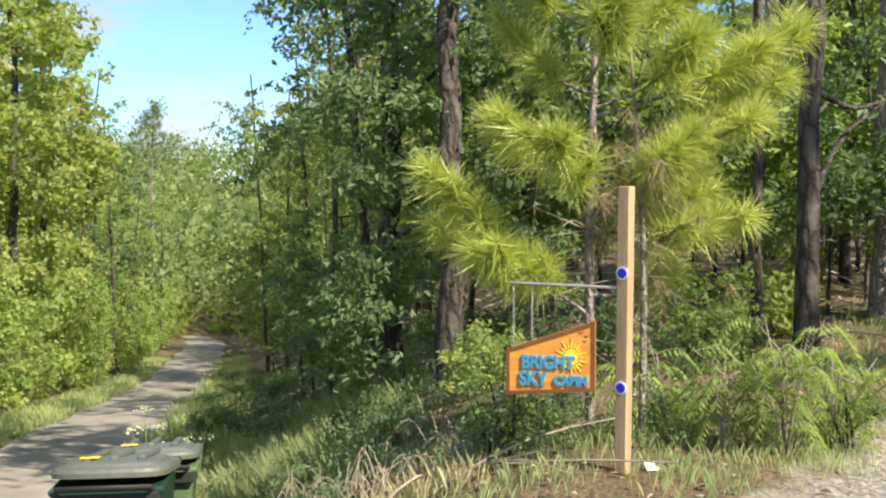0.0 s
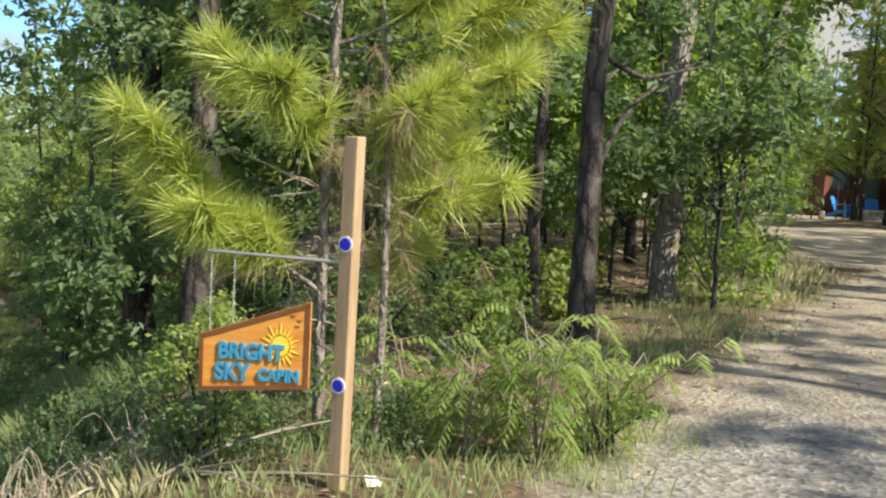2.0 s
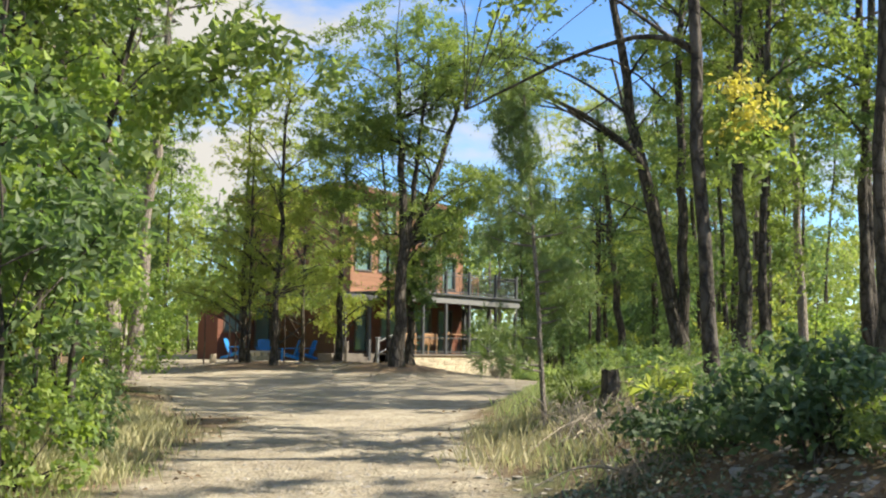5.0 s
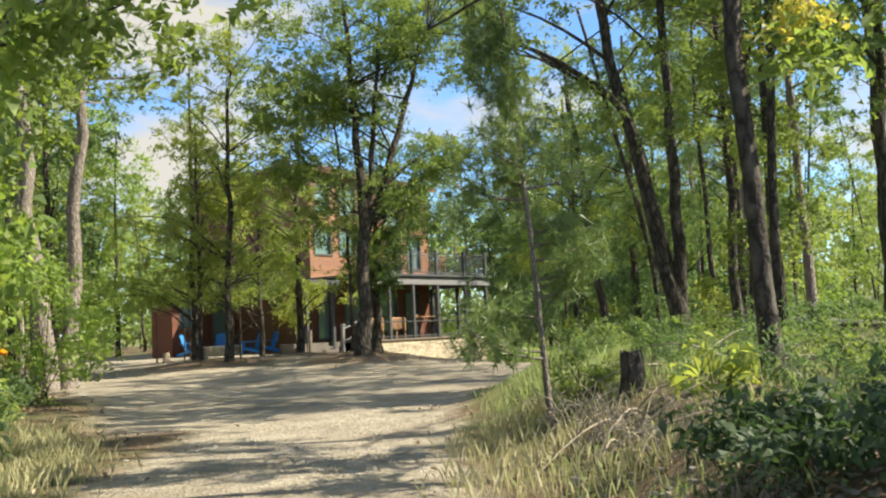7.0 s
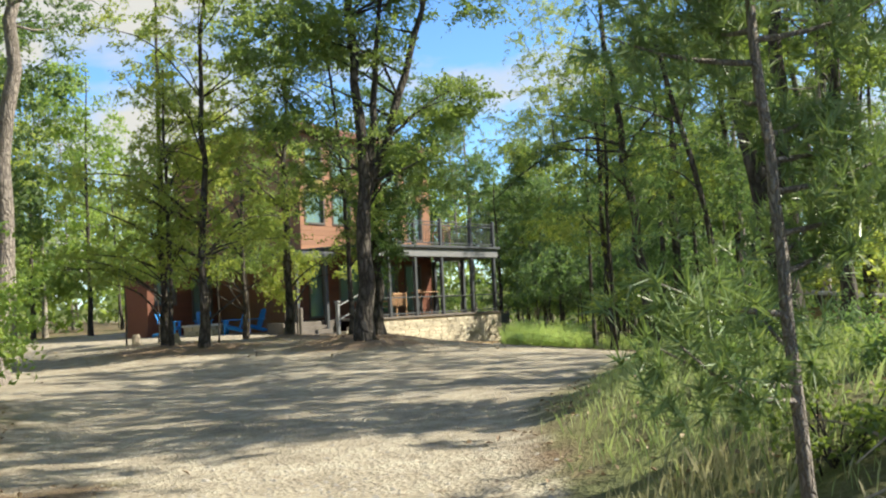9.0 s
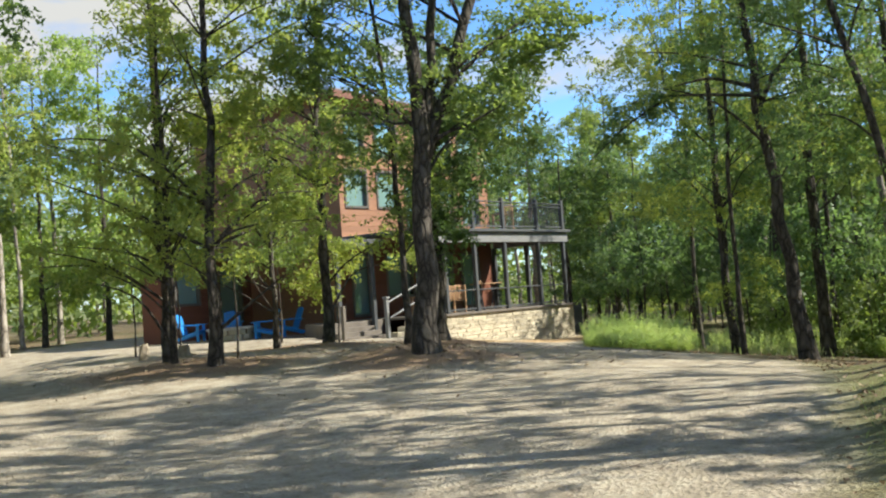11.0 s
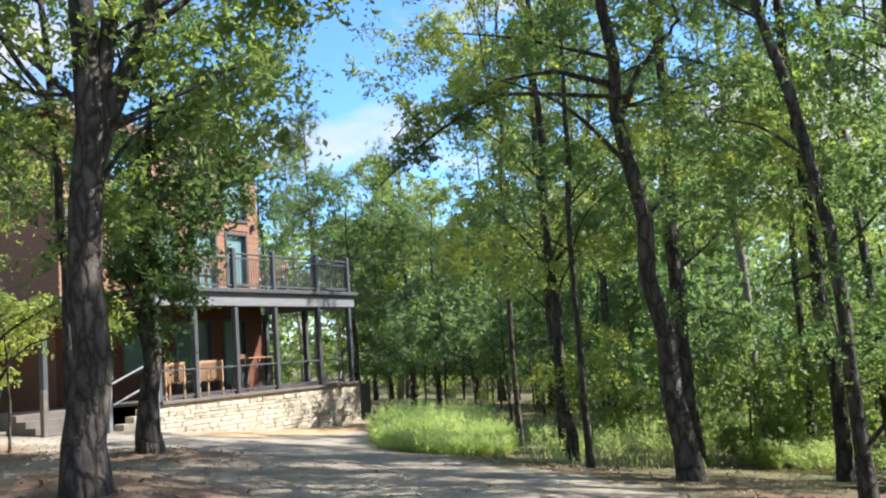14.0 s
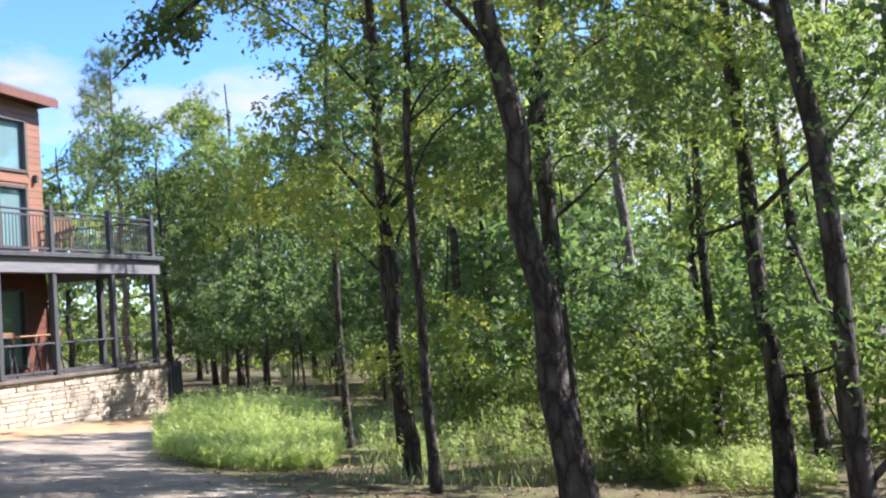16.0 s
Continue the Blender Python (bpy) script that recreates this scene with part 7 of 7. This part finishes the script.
grass("sign_grass", "mixed green grass under the sign", pts([(-1.6, 5.6), (-0.2, 5.2), (1.6, 5.0), (2.6, 5.8), (2.9, 7.0), (0.6, 7.4), (-1.4, 8.2)], 150, 6), 40, 0.13, 0.0009, MAT_GRASS, 106, 0.15)
grass("dry_weeds", "dry pale weeds in front of the sign", pts([(-0.9, 5.9), (0.2, 5.7), (0.3, 6.4), (-0.9, 6.8)], 50, 7), 40, 0.2, 0.0008, MAT_GRASS_DRY, 107, 0.12)
grass("wood_edge_grass", "thin grass at the wood edge", pts([(3.2, 7.4), (5.6, 10.2), (7.6, 13.4), (6.0, 13.4), (2.6, 8.4)], 60, 8), 46, 0.14, 0.0011, MAT_GRASS, 108, 0.2)

# creeping vine with small glossy leaves on the near bank
rng = np.random.default_rng(43)
n = 5200
va, vd = rng.uniform(2.6, 8.6, n), 1.15 + np.abs(rng.normal(size=n)) * 0.75
vx, vy = 1.6 + va * 0.62 + vd * 0.78, 2.3 + va * 0.78 - vd * 0.62
thick_ = np.sin(vx * 3.1 + 1.0) * np.sin(vy * 2.7) + rng.normal(size=n) * 0.45 > -0.1
vx, vy = vx[thick_], vy[thick_]
v, q = leaf_arrays(np.stack([vx, vy, land(vx, vy) + rng.uniform(0.01, 0.09, len(vx))], -1), rng.normal(size=(len(vx), 3)) * 0.5 + np.array([0, 0, 1.0]), 0.05, rng, 0.7)
tagged(part("ground_vine", mesh_np("ground_vine", v, q), MAT_VINE), "creeping vine with small glossy leaves, sky glint put into their grey-green", "vine", kind="stuff")

# fallen leaves and stones lying about
rng = np.random.default_rng(44)
n = 32000
lx, ly = rng.uniform(-3, 40, n), rng.uniform(2, 46, n)
ok = (line_dist(lx, ly, DRIVE) > 0.8 + rng.uniform(0, 1.2, n)) & (np.abs(road_side(lx, ly)) > 1.8)
ok &= ~inside(lx, ly, YARD) | (np.min([np.hypot(lx - a, ly - b) for a, b in ((19.6, 31), (21.7, 26.8), (23.8, 32.5), (25, 36), (25, 30.2))], axis=0) < rng.gamma(2.0, 0.8, n))
lx, ly = lx[ok], ly[ok]
lc = np.stack([lx, ly, land(lx, ly) + 0.02], -1)
v, q = leaf_arrays(lc, rng.normal(size=(len(lx), 3)) * 0.35 + np.array([0, 0, 1.0]), 0.06, rng, 0.6)
litter = part("fallen_leaves", mesh_np("fallen_leaves", v, q), MAT_FALLEN)
tagged(litter, "dry brown and tan fallen leaves on the ground", "leaves", kind="stuff")
n = 9000
t = rng.uniform(0, 1, n)
k = rng.integers(1, 6, n)
sx_ = DRIVE[k, 0] * (1 - t) + DRIVE[k + 1, 0] * t + rng.normal(size=n) * 0.8
sy_ = DRIVE[k, 1] * (1 - t) + DRIVE[k + 1, 1] * t + rng.normal(size=n) * 0.8
sr = rng.gamma(2.0, 0.0045, n) + 0.004
base = np.array([(1, 0, 0), (0, 1, 0), (-1, 0, 0), (0, -1, 0), (0, 0, 0.45), (0, 0, -0.7)])
chunk = np.array([(a, b, c) for c in (-0.5, 0.45) for a, b in ((-1, -1), (1, -1), (1, 1), (-1, 1))], float)
chunk_q = np.array([(0, 1, 5, 4), (1, 2, 6, 5), (2, 3, 7, 6), (3, 0, 4, 7), (4, 5, 6, 7)])
pv = np.stack([sx_, sy_, land(sx_, sy_)], -1)[:, None, :] + base[None] * sr[:, None, None] * rng.uniform(0.6, 1.4, (n, 6, 1))
tri_ = np.array([(0, 1, 4), (1, 2, 4), (2, 3, 4), (3, 0, 4)])
pebbles = part("gravel_stones", mesh_np("gravel_stones", pv.reshape(-1, 3), tris=(np.arange(n)[:, None, None] * 6 + tri_[None]).reshape(-1, 3)), grained("grey_gravel", (0.2, 0.185, 0.165), (0.38, 0.35, 0.31), 0.9, 8, 40))
tagged(pebbles, "loose grey gravel stones on the drive", "gravel", kind="stuff")
n = 2600
sa, sd_ = rng.uniform(2.5, 10.5, n), rng.uniform(0.9, 3.2, n)
keep_ = rng.uniform(size=n) < np.clip(1.3 - np.abs(sa - 5.5) / 4.5, 0.12, 1)
sa, sd_ = sa[keep_], sd_[keep_]
n = len(sa)
qx, qy = 1.6 + sa * 0.62 + sd_ * 0.78, 2.3 + sa * 0.78 - sd_ * 0.62
sr = rng.gamma(2.0, 0.007, n) + 0.006
ta = rng.uniform(0, 6.283, n)
turned = np.stack([chunk[None, :, 0] * np.cos(ta)[:, None] - chunk[None, :, 1] * np.sin(ta)[:, None], chunk[None, :, 0] * np.sin(ta)[:, None] + chunk[None, :, 1] * np.cos(ta)[:, None], np.repeat(chunk[None, :, 2], n, 0)], -1)
pv = np.stack([qx, qy, land(qx, qy)], -1)[:, None, :] + turned * sr[:, None, None] * 0.8 * rng.uniform(0.45, 1.35, (n, 8, 3))
rubble = part("bank_stones", mesh_np("bank_stones", pv.reshape(-1, 3), (np.arange(n)[:, None, None] * 8 + chunk_q[None]).reshape(-1, 4)), grained("pale_stones", (0.2, 0.185, 0.165), (0.38, 0.355, 0.315), 0.9, 8, 40))
tagged(rubble, "pale broken stones on the dirt bank", "stones", kind="stuff")
def bramble(x, y, r, h, seed):
    """A tangle of dry arching canes, with no leaves."""
    rnd = np.random.default_rng(seed)
    canes = []
    for _ in range(46):
        a, ln, top = rnd.uniform(0, 6.283), r * rnd.uniform(0.4, 1.2), h * rnd.uniform(0.4, 1.1)
        s = np.array([*rnd.normal(size=2) * r * 0.3, -0.03])
        e = s + np.array([math.cos(a) * ln, math.sin(a) * ln, rnd.uniform(0.0, 0.5) * top])
        canes.append(tube_arrays(smooth_path([s, (s + e) / 2 + np.array([0, 0, top]), e], 8), np.linspace(0.0045, 0.0015, 8), 4))
    v, q = join_arrays(canes)
    root = empty("bramble", pose(*at_(x, y)), "tangle of dry pale bramble canes in the weeds", "bramble", "dry brambles")
    part("cane_tangle", mesh_np("cane_tangle", v, q), MAT_TWIG, root)["kind"] = "stuff"


for bx, by, br, bh, sd in ((-0.35, 6.15, 0.4, 0.42, 1), (-0.75, 6.6, 0.35, 0.4, 2), (0.15, 6.5, 0.3, 0.35, 3), (9.2, 8.6, 0.5, 0.4, 4), (10.0, 9.7, 0.5, 0.45, 5), (8.2, 7.6, 0.4, 0.3, 6)):
    bramble(bx, by, br, bh, sd)
share(bush("weed", "low dark green weeds under the sign", (0, 0, 0), 0.26, 0.34, MAT_LEAF_DARK, 436, 15, 30, 0.045, "weeds under the sign", "weed", 0.34, 4, 0), [(-1.1, 6.3), (-0.7, 6.05), (0.25, 6.0), (0.55, 5.95), (0.75, 6.2), (0.4, 6.35), (-0.15, 6.7), (-0.5, 7.0), (-1.2, 6.9), (1.5, 6.5), (1.2, 6.1), (2.6, 6.7)], 76, 0.7, 1.2)
rnd = np.random.default_rng(46)
n = 15000
cxy = np.array([(19.6, 31.0), (21.7, 26.9), (23.8, 32.6), (25.0, 36.0), (22.2, 35.0), (25.2, 30.2), (20.6, 33.4), (23.0, 29.6)])[rnd.integers(8, size=n)]
fx2, fy2 = cxy[:, 0] + rnd.normal(size=n) * 1.5, cxy[:, 1] + rnd.normal(size=n) * 1.5
fa, fl = rnd.uniform(0, 6.283, n), rnd.uniform(0.06, 0.17, n)
ends = np.stack([np.cos(fa) * fl, np.sin(fa) * fl], -1)
p0, p1 = np.stack([fx2, fy2, land(fx2, fy2) + 0.006], -1), np.stack([fx2 + ends[:, 0], fy2 + ends[:, 1], land(fx2 + ends[:, 0], fy2 + ends[:, 1]) + rnd.uniform(0.008, 0.04, n)], -1)
wid = np.stack([-np.sin(fa), np.cos(fa), np.zeros(n)], -1) * 0.006
straw = part("pine_straw", mesh_np("pine_straw", np.stack([p0 - wid, p0 + wid, p1], 1).reshape(-1, 3), tris=np.arange(n * 3).reshape(n, 3)), MAT_FALLEN)
tagged(straw, "brown pine straw and twigs round the yard trees", "straw", kind="stuff")
# dead sticks
arr = []
for sx0, sy0 in list(pts([(-2, 8), (3, 8.5), (6, 12), (8, 22), (2, 24), (-2, 16)], 90, 12)) + list(pts([(-0.8, 5.8), (0.4, 5.7), (0.2, 6.6), (-0.9, 6.9)], 22, 13)) + list(pts([(8, 8.2), (12, 12), (13, 10.6), (9, 6.5)], 30, 14)):
    a, ln = rng.uniform(0, 6.28), rng.uniform(0.3, 1.4)
    p0 = np.array([sx0, sy0, lay(sx0, sy0) + 0.02])
    e = np.array([sx0 + math.cos(a) * ln, sy0 + math.sin(a) * ln, 0])
    e[2] = lay(e[0], e[1]) + rng.uniform(0.02, 0.25)
    arr.append(tube_arrays(smooth_path([p0, (p0 + e) / 2 + np.array([0, 0, rng.uniform(0, 0.2)]), e], 6), np.linspace(0.012, 0.004, 6), 4))
v, q = join_arrays(arr)
tagged(part("fallen_sticks", mesh_np("fallen_sticks", v, q), MAT_TWIG), "grey fallen sticks and brush", "brush", kind="stuff")
